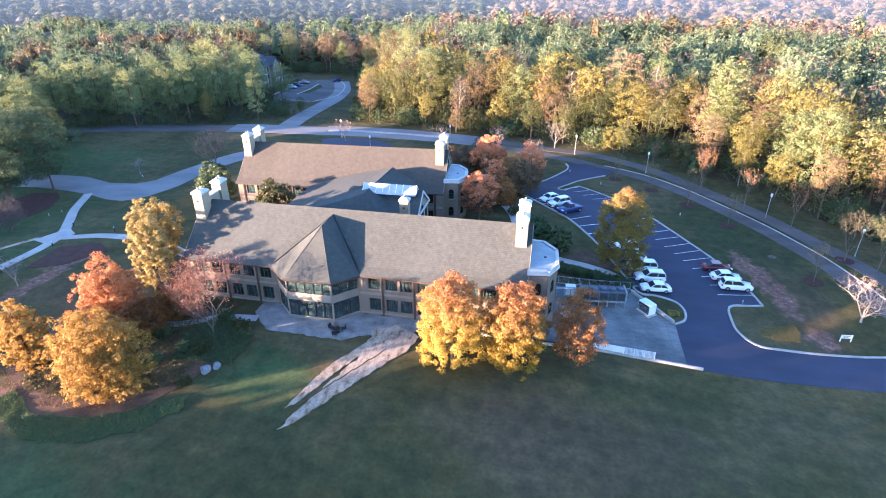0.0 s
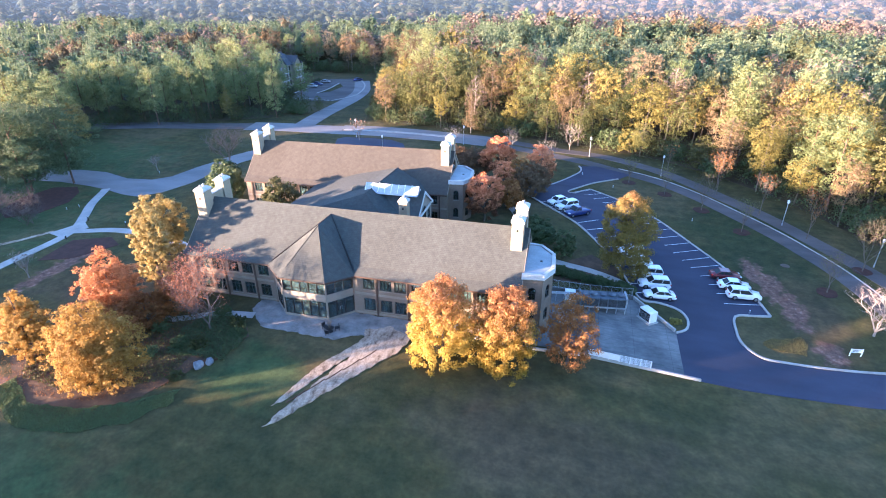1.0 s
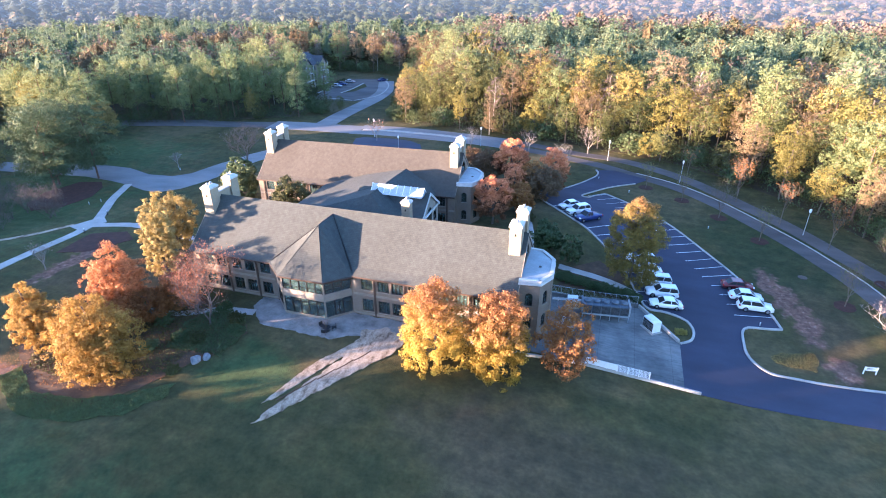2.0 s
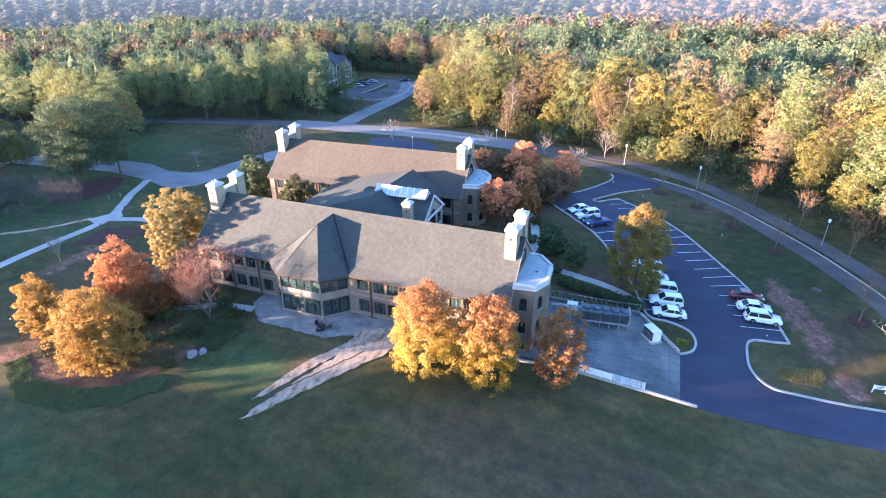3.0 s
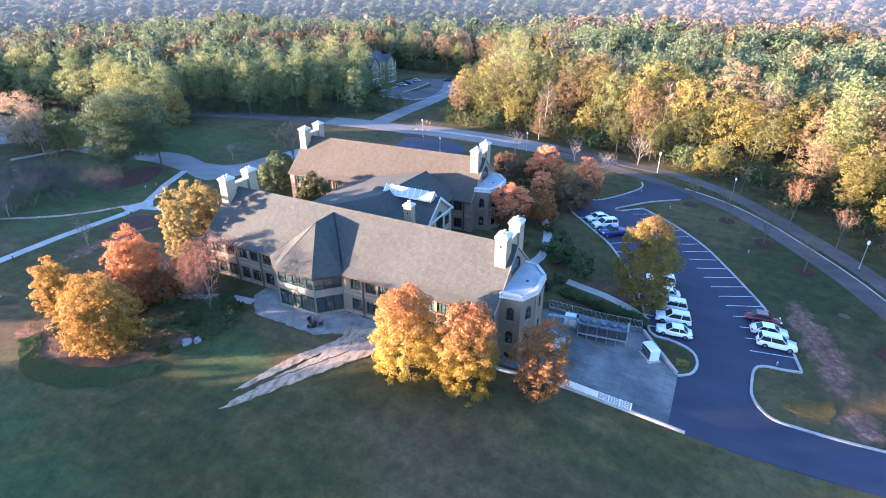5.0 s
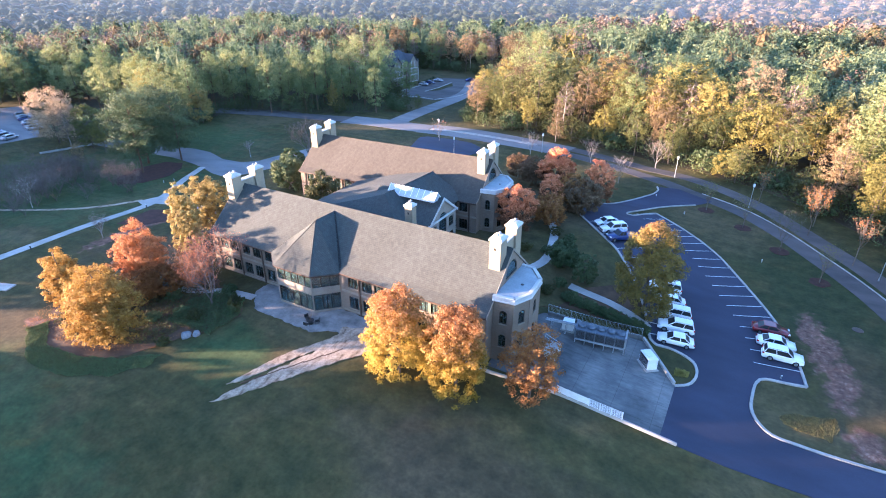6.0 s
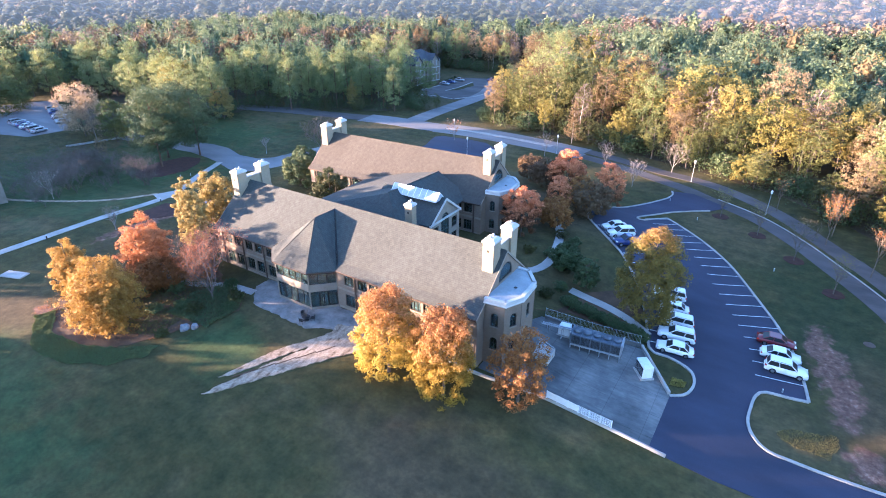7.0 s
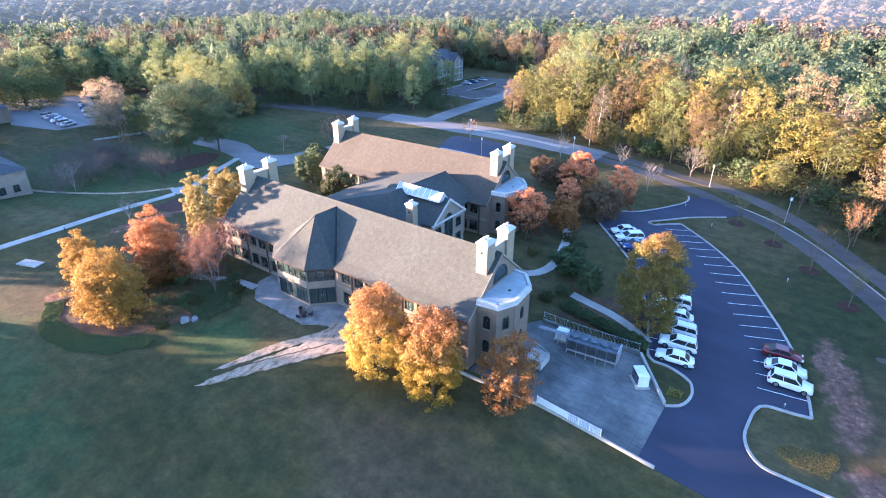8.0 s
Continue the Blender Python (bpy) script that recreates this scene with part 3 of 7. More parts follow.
MAIN_NEAR = [(-22.0, 152.6), (-8.0, 149.8), (0.0, 146.6), (6.4, 143.6), (12.9, 139.0), (19.0, 135.3), (24.3, 130.9), (30.5, 123.6), (35.0, 117.3), (39.4, 111.3), (42.6, 106.2), (45.0, 101.4), (48.0, 95.0), (50.4, 87.5), (52.4, 78.5), (54.5, 65.0)]
MAIN_FAR = [(-22.0, 157.6), (-8.0, 155.0), (0.0, 152.6), (7.5, 151.0), (14.0, 148.2), (21.2, 142.8), (26.6, 137.3), (31.8, 130.3), (36.4, 123.7), (40.6, 118.3), (44.2, 113.0), (48.4, 105.6), (53.0, 97.0), (56.6, 88.0), (60.0, 75.0)]
strip("drive_lane", MAIN_NEAR, 3.7, 0.045, M["lane"], "worn grey asphalt lane beside the lawn", "road")
strip("drive_lane", MAIN_FAR, 3.7, 0.050, M["lane"], "worn grey asphalt lane at the wood's edge", "road")
kerb_line = smooth_line(MAIN_NEAR[4:], 1.5)
side = [(x + 1.9 * 0.76, y + 1.9 * 0.65) for x, y in kerb_line]
tagged(part("kerb", ribbon(side, 0.22, 0.15, 0.3), M["kerb"]), "pale concrete kerb along the lane", "kerb", kind="structure")
# west stretch takes the darker asphalt to paint in the trees' shade
strip("road", [(-175, 134), (-150, 141), (-130, 148), (-114, 152.5), (-100, 156.2)], 7.6, 0.05, M["lane"], "grey asphalt campus road, darkened for tree shade", "road", across=4, step=3)
strip("road", [(-100.2, 156.1), (-92, 157.2), (-84, 157.4), (-76, 157.2), (-68.5, 157.6)], 10.5, 0.055, M["road"], "pale grey asphalt at the road junction", "road", across=4, step=3)
strip("drive_lane", [(-70.0, 154.2), (-58, 155.0), (-45, 154.6), (-32, 154.0), (-21.6, 152.5)], 5.0, 0.048, M["road"], "pale grey near lane of the divided drive", "road", across=4, step=3)
strip("drive_lane", [(-70.0, 161.4), (-60, 162.2), (-48, 161.2), (-34, 159.4), (-21.6, 157.5)], 4.6, 0.052, M["road"], "pale grey far lane of the divided drive", "road", across=4, step=3)
strip("median", [(-68.0, 158.0), (-58, 158.6), (-45, 158.0), (-32, 156.8)], 1.7, 0.12, M["kerb"], "pale kerbed strip between the two lanes", "kerb", across=2, step=2)
strip("road", [(-83, 158), (-84.2, 168), (-85.2, 182), (-85.4, 196), (-85.8, 208), (-88.5, 224), (-97, 246)], 7.0, 0.06, M["road"], "pale grey asphalt road to the far house", "road", across=4, step=3)
area("drive", [(-150, 98), (-130, 100.5), (-118, 100.6), (-108, 99), (-101, 97.3), (-94.3, 94.9), (-89.5, 94.0), (-85.5, 97), (-83.0, 104), (-82.5, 112), (-79.5, 119), (-74.5, 125.4), (-75.0, 129.6), (-78, 133), (-86, 124), (-89.6, 115), (-91.3, 107.5), (-94.5, 104.6), (-101.5, 104.4), (-110.5, 107.5), (-118, 108.2), (-130, 107.5), (-150, 104)], M["road"], 0.05, "grey asphalt drive widening to a turning place", "drive")
area("back_lot", [(-60.6, 131.4), (-61.6, 136.6), (-63.6, 142), (-65.0, 146.4), (-63.6, 148.6), (-55, 149.4), (-49, 148.8), (-44.6, 146), (-42.6, 141.5), (-44, 135), (-50, 131.8)], M["tarmac"], 0.05, "dark asphalt lot behind the building", "car park")
area("far_lot", [(-117, 198), (-113, 206), (-116, 246), (-100, 252), (-92, 240), (-88, 222), (-84, 206), (-92, 200)], M["lane"], 0.05, "asphalt lot of the far house", "car park")
for pts in ([(-114.5, 205), (-113.6, 222), (-114.2, 243)], [(-104.5, 214), (-103.8, 224), (-105.0, 238)], [(-92, 201), (-87, 214), (-91, 234), (-99, 249)], [(-112, 200), (-102, 202), (-93, 201)]):
    strip("kerb", pts, 0.6, 0.16, M["kerb"], "pale concrete kerb of the far lot", "kerb", step=2.0)
area("far_isle", ragged([(-104.3, 215), (-100.5, 219), (-100.2, 231), (-104.0, 237)], 0.3, 1.0, 31.0), M["lawn"], 0.09, "small grass isle in the far lot", "isle")
area("left_lot", [(-228, 84), (-216, 111), (-192, 102), (-166, 91), (-167, 80), (-185, 74)], M["road"], 0.05, "grey asphalt lot among trees", "car park")

# paths
strip("footpath", [(-84.5, 20), (-84.6, 43), (-85.2, 58), (-85.0, 69), (-86.5, 75), (-91.4, 81.8), (-96.6, 88.6), (-101.4, 97.6)], 1.9, 0.07, M["concrete"], "pale concrete footpath across the lawn", "path")
strip("footpath", [(-85.0, 73.5), (-77.0, 75.3), (-66, 74.0), (-57, 70)], 1.8, 0.074, M["concrete"], "pale concrete footpath branch", "path")
strip("footpath", [(-135, 52), (-115, 56), (-101, 61), (-93.5, 66.5), (-89.5, 73)], 1.1, 0.06, M["gravel"], "thin curving gravel footpath", "path")
area("path_apron", [(-89.5, 72), (-85, 70.5), (-84, 75.5), (-87.5, 78)], M["concrete"], 0.078, "concrete landing where the footpaths meet", "path")
area("patio", ragged([(-37.5, 56.5), (-34.5, 53.2), (-28.5, 53.0), (-24.0, 52.9), (-21.8, 54.2), (-20.4, 54.6), (-18.0, 53.2), (-15.6, 55.0), (-14.0, 59.0), (-37.5, 59.0)], 0.3, 0.5, 3.0), M["patio"], 0.06, "pale worn concrete patio along the building", "patio")
strip("footpath", [(-36.5, 55.2), (-41.5, 54.4), (-46, 52.0), (-50, 51.5), (-55, 52.0)], 1.3, 0.06, M["concrete"], "concrete path from the patio under the trees", "path")
strip("footpath", [(-13.0, 80.0), (-9.0, 81.6), (-5.8, 83.4), (-4.4, 85.6), (-4.0, 89.0), (-4.8, 93.4), (-6.3, 98.7), (-8.6, 103.0)], 1.5, 0.06, M["concrete"], "curved concrete footpath beside the building", "path")
strip("footpath", [(1.8, 83.0), (4.5, 82.8), (8.0, 82.6), (11.5, 81.6), (14.4, 79.8)], 1.5, 0.066, M["concrete"], "concrete footpath to the car park", "path")
area("yard", [(-1.0, 59.3), (3.0, 59.7), (8.0, 60.1), (15.4, 60.1), (19.6, 60.0), (19.7, 69.2), (14.6, 76.2), (3.0, 74.5), (1.0, 74.0), (-1.0, 70.0)], M["yard"], 0.06, "stained concrete service yard", "yard")

strip("footpath", [(-59.5, 132.8), (-53.5, 133.0), (-47.6, 132.9), (-43.5, 131.6)], 2.0, 0.08, M["concrete"], "pale concrete walk beside the rear lot", "path")

area("washed_path", ragged([(-25.2, 37.9), (-24.3, 38.7), (-22.8, 40.9), (-20.7, 44.2), (-18.2, 48.1), (-15.0, 52.6), (-14.2, 55.6), (-17.5, 57.2), (-20.6, 55.8), (-19.9, 53.6), (-20.6, 50.4), (-22.0, 46.6), (-23.3, 43.0), (-24.7, 39.6)], 0.26, 0.35, 1.0), M["gravel"], 0.09, "pale washed stone path running out in the lawn", "path")
area("washed_path", ragged([(-25.7, 40.8), (-25.0, 41.6), (-23.6, 43.9), (-22.6, 46.6), (-21.0, 49.6), (-19.2, 52.6), (-19.9, 54.4), (-21.2, 51.9), (-22.7, 49.6), (-24.0, 46.7), (-25.0, 43.4)], 0.24, 0.35, 2.0), M["gravel"], 0.082, "narrow pale tongue beside the washed stone path", "path")
# five thin dark streaks laid along the washed path
for k in range(5):
    x, y = -24.4 + 1.35 * k, 41.6 + 2.1 * k
    strip("wheel_rut", [(x, y), (x + 0.7, y + 1.15), (x + 1.25, y + 2.3)], 0.16, 0.100, M["litter"], "thin dark streak along the washed path", "rut", step=0.6)

# beds and bare ground
area("mulch_bed", ragged([(-56, 36.0), (-50, 33.4), (-44, 34.2), (-41.0, 37.6), (-38.4, 41.8), (-36.2, 45.5), (-34.8, 51), (-37, 54.0), (-43, 55.2), (-50, 58.0), (-57, 56), (-62, 48), (-62, 41)], 0.5, 1.0, 7.0), M["litter"], 0.05, "bed of russet leaf litter under trees", "bed")
area("mulch_bed", [(-109, 79), (-104, 82.5), (-103.3, 89), (-106.5, 95), (-110, 98), (-116, 97), (-118, 89.5), (-115, 82.5)], M["mulch"], 0.05, "red bark mulch under the pine", "bed")
area("mulch_bed", [(-81, 62), (-76, 64), (-72, 70), (-76, 72.5), (-82, 70)], M["mulch"], 0.05, "dark mulch beside the footpath", "bed")
area("mulch_bed", [(-0.6, 74.8), (4, 77.5), (12, 78.0), (13, 85), (8, 88), (4, 84), (3.4, 80.5), (2.0, 76.6)], M["litter"], 0.05, "leaf-strewn planting bed by the yard fence", "bed")

def along(line, gap, start=0.0):
    """Places and headings every gap metres of a line."""
    out, left = [], start
    for a, b in zip(line, line[1:]):
        d = Vector((b[0] - a[0], b[1] - a[1]))
        while left < d.length:
            out.append((Vector(a) + d.normalized() * left, d.normalized()))
            left += gap
        left -= d.length
    return out


def stall_line(p, d, length):
    g = Geo()
    n = Vector((-d.y, d.x)) * 0.055
    rows = 4
    for i in range(rows + 1):
        q = p + d * (0.15 + (length - 0.15) * i / rows)
        for s in (-1, 1):
            g.v.append((q.x + n.x * s, q.y + n.y * s, lz(q.x + n.x * s, q.y + n.y * s) + 0.066))
    g.f = [(2 * i, 2 * i + 1, 2 * i + 3, 2 * i + 2) for i in range(rows)]
    tagged(part("stall_line", g, M["paint"]), "white painted parking stall line", "road marking", "stall lines", "structure")


head = smooth_line(HEAD_KERB, 0.5)
for p, d in along(head, 3.08, 3.05)[:4] + along(head, 2.83, 15.35):
    stall_line(p, Vector((-d.y, d.x)), 5.5)
for p, d in along(smooth_line(LEFT_KERB[::-1], 0.5), 2.75, 1.4):
    stall_line(p, Vector((d.y, -d.x)), 5.3)


# ---- buildings ----
def pierced(g, x0, x1, y0, y1, z0, z1, holes):
    """A wall along x with rectangular openings (x0, x1, z0, z1) through it."""
    xs = sorted({x0, x1, *(h[0] for h in holes), *(h[1] for h in holes)})
    for a, b in zip(xs, xs[1:]):
        cuts = sorted((h[2], h[3]) for h in holes if h[0] <= a + 1e-6 and h[1] >= b - 1e-6)
        z = z0
        for lo, hi in cuts:
            if lo > z:
                g.box(a, b, y0, y1, z, lo)
            z = hi
        if z < z1:
            g.box(a, b, y0, y1, z, z1)
    return g


WINDOW_MESHES = {}


def window(parent, m, w, h, arched=False, cols=2):
    """A dark-framed window: frame with bars, sill, and a pane. Local: x across from its middle, z up from its foot, y into the wall."""
    key = (round(w, 2), round(h, 2), arched, cols)
    if key not in WINDOW_MESHES:
        fr, pa, si, ba, tr = Geo(), Geo(), Geo(), Geo(), Geo()
        t = 0.09
        top = h - w / 2 if arched else h
        n = 10
        outer = [(-w / 2, 0), (w / 2, 0)] + ([(w / 2 * math.cos(math.pi * i / n), top + w / 2 * math.sin(math.pi * i / n)) for i in range(n + 1)] if arched else [(w / 2, h), (-w / 2, h)])
        v = w / 2 - t
        inner = [(-v, t), (v, t)] + ([(v * math.cos(math.pi * i / n), top + v * math.sin(math.pi * i / n)) for i in range(n + 1)] if arched else [(v, h - t), (-v, h - t)])
        k = len(outer)
        vs = [(x, y, z) for loop, y in ((outer, 0), (inner, 0), (inner, 0.1), (outer, 0.1)) for x, z in loop]
        fr.add(vs, [(a * k + i, a * k + (i + 1) % k, (a + 1) % 4 * k + (i + 1) % k, (a + 1) % 4 * k + i) for a in range(4) for i in range(k)])
        poly = [(x * 0.98, 0.02 + z * 0.98) for x, z in outer]
        pa.add([(x, 0.05, z) for x, z in poly] + [(x, 0.07, z) for x, z in poly], [tuple(range(k)), tuple(range(2 * k - 1, k - 1, -1))] + [(i, (i + 1) % k, k + (i + 1) % k, k + i) for i in range(k)])
        ba.box(-0.035, 0.035, 0.01, 0.09, t, top)
        tr.box(-v, v, 0.012, 0.088, top * 0.68, top * 0.68 + 0.06)
        si.soft_box(-w / 2 - 0.08, w / 2 + 0.08, -0.16, 0.06, -0.12, -0.002, 0.02)
        WINDOW_MESHES[key] = (fr.mesh("window", M["frame"]), pa.mesh("pane", M["glass"]), si.mesh("sill", M["band"]), ba.mesh("bar", M["frame"]), tr.mesh("transom", M["frame"]))
    fr, pa, si, ba, tr = WINDOW_MESHES[key]
    ob = part("window", fr, None, parent, "dark bronze-framed window with bars")
    ob.matrix_local = m
    p = part("pane", pa, None, ob)
    p.visible_shadow = False
    part("sill", si, None, ob, "cast stone sill")
    part("transom", tr, None, ob)
    for i in range(1, cols):
        part("bar", ba, None, ob).location = (-w / 2 + w * i / cols, 0, 0)
    return ob


def chimney(parent, x0, x1, y0, y1, z0, z1, holes=True):
    g = Geo()
    g.soft_box(x0, x1, y0, y1, z0, z1 - 0.55, 0.03)
    body = part("chimney", g, M["cream"], parent, "tall cream brick chimney")
    g = Geo()
    e = 0.11
    g.soft_box(x0 - e, x1 + e, y0 - e, y1 + e, z1 - 0.55, z1 - 0.28, 0.03)
    n = [(x0 - e + 0.04, y0 - e + 0.04), (x1 + e - 0.04, y0 - e + 0.04), (x1 + e - 0.04, y1 + e - 0.04), (x0 - e + 0.04, y1 + e - 0.04)]
    u = [(x0 + 0.3, y0 + 0.3), (x1 - 0.3, y0 + 0.3), (x1 - 0.3, y1 - 0.3), (x0 + 0.3, y1 - 0.3)]
    g.add([(*p, z1 - 0.28) for p in n] + [(*p, z1) for p in u], [(i, (i + 1) % 4, 4 + (i + 1) % 4, 4 + i) for i in range(4)] + [(4, 5, 6, 7), (3, 2, 1, 0)])
    part("cap", g, M["trim"], body, "sloping white cap stone")
    for k in (0.32, 0.68):
        g = Geo()
        cx, cy = (x0 + x1) / 2, y0 + (y1 - y0) * k
        g.tube([(cx, cy, z1 - 0.02), (cx, cy, z1 + 0.22)], [0.14, 0.13], 8).tube([(cx, cy, z1 + 0.22), (cx, cy, z1 + 0.32)], [0.2, 0.05], 8)
        part("flue", g, M["steel"], body, "small metal flue pot", True)
    g = Geo()
    g.box((x0 + x1) / 2 - 0.11, (x0 + x1) / 2 + 0.11, y0 - 0.03, y0 + 0.02, z1 - 1.7, z1 - 1.4)
    part("vent", g, M["dark"], body)
    return body


DEPTH, EAVE, RIDGE = 14.6, 5.78, 11.75
MID = DEPTH / 2


def slope_z(y):
    """Height of the roof over the distance from its front eave: flared at the foot."""
    y = min(y, DEPTH - y)
    return EAVE + 0.62 * y if y < 1.2 else EAVE + 0.744 + (RIDGE - EAVE - 0.744) * (y - 1.2) / (MID - 1.2)


def office(label, m, length, roof_mat, strips, entry=None, base=-3.6):
    """A two-storey brick wing, eave at y = 0: roof, twin chimneys on both gables, windowed fronts, a flat-roofed bay on the end gable.
    strips: places of the downpipes along the front, with two windows between each two."""
    b = thing("office_building", label, "building", m)
    w0, w1 = 0.42, DEPTH - 0.42
    # roof slabs
    prof = [(0, EAVE), (0.6, slope_z(0.6)), (1.2, slope_z(1.2)), (2.6, slope_z(2.6)), (MID, RIDGE)]
    full = prof + [(DEPTH - y, z) for y, z in prof[-2::-1]]
    under = [(y, z - 0.28) for y, z in full]
    for lab, pts in (("front", full[:5]), ("back", full[4:])):
        g = Geo()
        g.slab_yz(pts + [(y, z - 0.28) for y, z in pts[::-1]], -0.1, length + 0.1)
        part("roof", g, roof_mat, b, "weathered shingle roof slope with flared eave")
    g = Geo()
    g.slab_yz([(MID - 0.16, RIDGE - 0.1), (MID, RIDGE + 0.07), (MID + 0.16, RIDGE - 0.1)], 0.2, length - 0.2)
    part("ridge_cap", g, roof_mat, b)
    for y in (-0.09, DEPTH - 0.03):
        g = Geo()
        g.soft_box(-0.1, length + 0.1, y, y + 0.12, EAVE - 0.24, EAVE - 0.02, 0.02)
        part("gutter", g, M["pipe"], b, "dark brown eaves gutter")
    # windows
    wins = []
    for a, c in zip(strips, strips[1:]):
        for k in (0.28, 0.74):
            wins.append((a + (c - a) * k, 1.62))
    if entry:
        wins = [(x, w) for x, w in wins if x + w / 2 < entry[0] - 0.2 or x - w / 2 > entry[3] + 0.2]
    holes = [(x - w / 2, x + w / 2, z0, z1) for x, w in wins for z0, z1 in ((0.38, 2.25), (3.68, 5.45))]
    g = Geo()
    if entry:
        holes.append((entry[0] + 0.25, entry[3] - 0.25, -0.1, 5.3))
    pierced(g, 0, length, w0, w0 + 0.3, base, EAVE - 0.02, holes)
    part("wall", g, M["brick"], b, "tan brick front wall")
    for x, w in wins:
        window(b, Matrix.Translation((x, w0 + 0.1, 0.38)), w, 1.87, cols=3)
        window(b, Matrix.Translation((x, w0 + 0.1, 3.68)), w, 1.77, cols=3)
    for z0, z1 in ((2.75, 3.1), (-0.2, 0.12)):
        for a, c in ([(0, entry[0]), (entry[3], length)] if entry else [(0, length)]):
            g = Geo()
            g.soft_box(a + 0.01, c - 0.01, w0 - 0.05, w0 - 0.001, z0, z1, 0.015)
            part("band", g, M["band"], b, "cast stone band course")
    for x in strips:
        if entry and entry[0] - 0.3 < x < entry[3] + 0.3:
            continue
        g = Geo()
        g.soft_box(x - 0.13, x + 0.13, w0 - 0.16, w0 - 0.052, base + 2.4, EAVE - 0.2, 0.02)
        part("downpipe", g, M["pipe"], b, "dark brown downpipe")
    # back wall, floor inside
    g = Geo()
    back = [(x, 1.62) for x in np.arange(2.5, length - 2, 3.1)]
    pierced(g, 0, length, w1 - 0.3, w1, base, EAVE - 0.02, [(x - 0.8, x + 0.8, z0, z1) for x, _ in back for z0, z1 in ((0.38, 2.25), (3.68, 5.45))])
    part("wall", g, M["brick"], b, "tan brick rear wall")
    for x, w in back:
        for z, h in ((0.38, 1.87), (3.68, 1.77)):
            window(b, Matrix.Translation((x, w1 - 0.1, z)) @ Matrix.Rotation(math.pi, 4, "Z"), 1.6, h, cols=3)
    for z in (-0.25, 2.75, 5.45):
        g = Geo()
        g.box(0.31, length - 0.31, w0 + 0.31, w1 - 0.31, z, z + 0.2)
        part("floor_slab", g, M["inside"], b)
    # gables with twin chimneys and the saddle wall between them
    arch_r, arch_z = 1.75, 8.35
    for side in (0, 1):
        x0, x1 = (0.0, 0.34) if side == 0 else (length - 0.34, length)
        n = 12
        under_line = [(y, slope_z(y) - 0.30) for y in (w0 + 0.3, 1.2, 2.6, 4.0, MID, DEPTH - 4.0, DEPTH - 2.6, DEPTH - 1.2, w1 - 0.3)]
        g = Geo()
        if side:
            arc = [(MID - arch_r * math.cos(math.pi * i / n), arch_z + arch_r * math.sin(math.pi * i / n)) for i in range(n + 1)]
            g.slab_yz([(w0 + 0.302, base), (MID - arch_r, base)] + arc[:n // 2 + 1] + [(MID, RIDGE - 0.31)] + under_line[3::-1], x0, x1)
            g.slab_yz([(w1 - 0.302, base), (MID + arch_r, base)] + arc[:n // 2 - 1:-1] + [(MID, RIDGE - 0.31)] + under_line[5:], x0, x1)
            g.box(x0, x1, MID - arch_r, MID + arch_r, base, arch_z - 0.4)
        else:
            g.slab_yz([(w0 + 0.302, base)] + under_line + [(w1 - 0.302, base)], x0, x1)
        part("gable_wall", g, M["brick"], b, "tan brick gable wall")
        out = -0.12 if side == 0 else length + 0.1
        for s in (0, 1):
            pts = full[:5] if s == 0 else full[4:]
            g = Geo()
            g.slab_yz([(y, z + 0.03) for y, z in pts] + [(y, z - 0.26) for y, z in pts[::-1]], out - 0.02, out + 0.04)
            part("rake_board", g, M["band"], b, "stone-coloured rake board along the gable")
        c0, c1 = (-0.02, 1.48) if side == 0 else (length - 2.0, length - 0.5)
        chimney(b, c0, c1, 4.75, 6.55, slope_z(4.6) - 1.6, 13.9)
        chimney(b, c0, c1, 9.45, 11.2, slope_z(3.4) - 1.6, 13.9)
        g = Geo()
        g.soft_box(c0 + 0.3, c1 - 0.3, 6.55, 9.45, 9.6, 12.3, 0.03)
        part("saddle_wall", g, M["cream"], b, "low cream wall joining the chimneys")
        g = Geo()
        g.soft_box(c0 + 0.24, c1 - 0.24, 6.57, 9.43, 12.301, 12.45, 0.03)
        part("coping", g, M["trim"], b, "white coping stone")
    # arched window of the gable over the bay roof
    arc_m = Matrix.Translation((length - 0.08, MID, arch_z - 0.4)) @ Matrix.Rotation(math.pi / 2, 4, "Z")
    window(b, arc_m, 2 * arch_r, arch_r + 0.4, True, 4)
    # bay on the gable
    L = length
    foot = [(L + 0.0, 2.05), (L + 2.6, 2.35), (L + 3.7, 4.6), (L + 3.5, 8.6), (L + 1.7, 10.9), (L + 0.0, 11.1)]
    for i, (p, q) in enumerate(zip(foot, foot[1:])):
        d = Vector((q[0] - p[0], q[1] - p[1]))
        wl = d.length
        mm = Matrix.Translation((*p, 0)) @ Matrix.Rotation(math.atan2(d.y, d.x), 4, "Z")
        ww = 0.95
        hs = [(wl / 2 - ww / 2, wl / 2 + ww / 2, z0, z1) for z0, z1 in ((-2.4, -0.7), (0.75, 2.55), (4.1, 5.95))]
        g = Geo()
        g.m = mm
        pierced(g, 0.02, wl - 0.02, 0.0, 0.3, base - 0.3, 7.15, hs)
        g.box(-0.1, 0.02, 0.0, 0.1, base - 0.3, 7.15)
        part("bay_wall", g, M["brick"], b, "tan brick wall of the end bay")
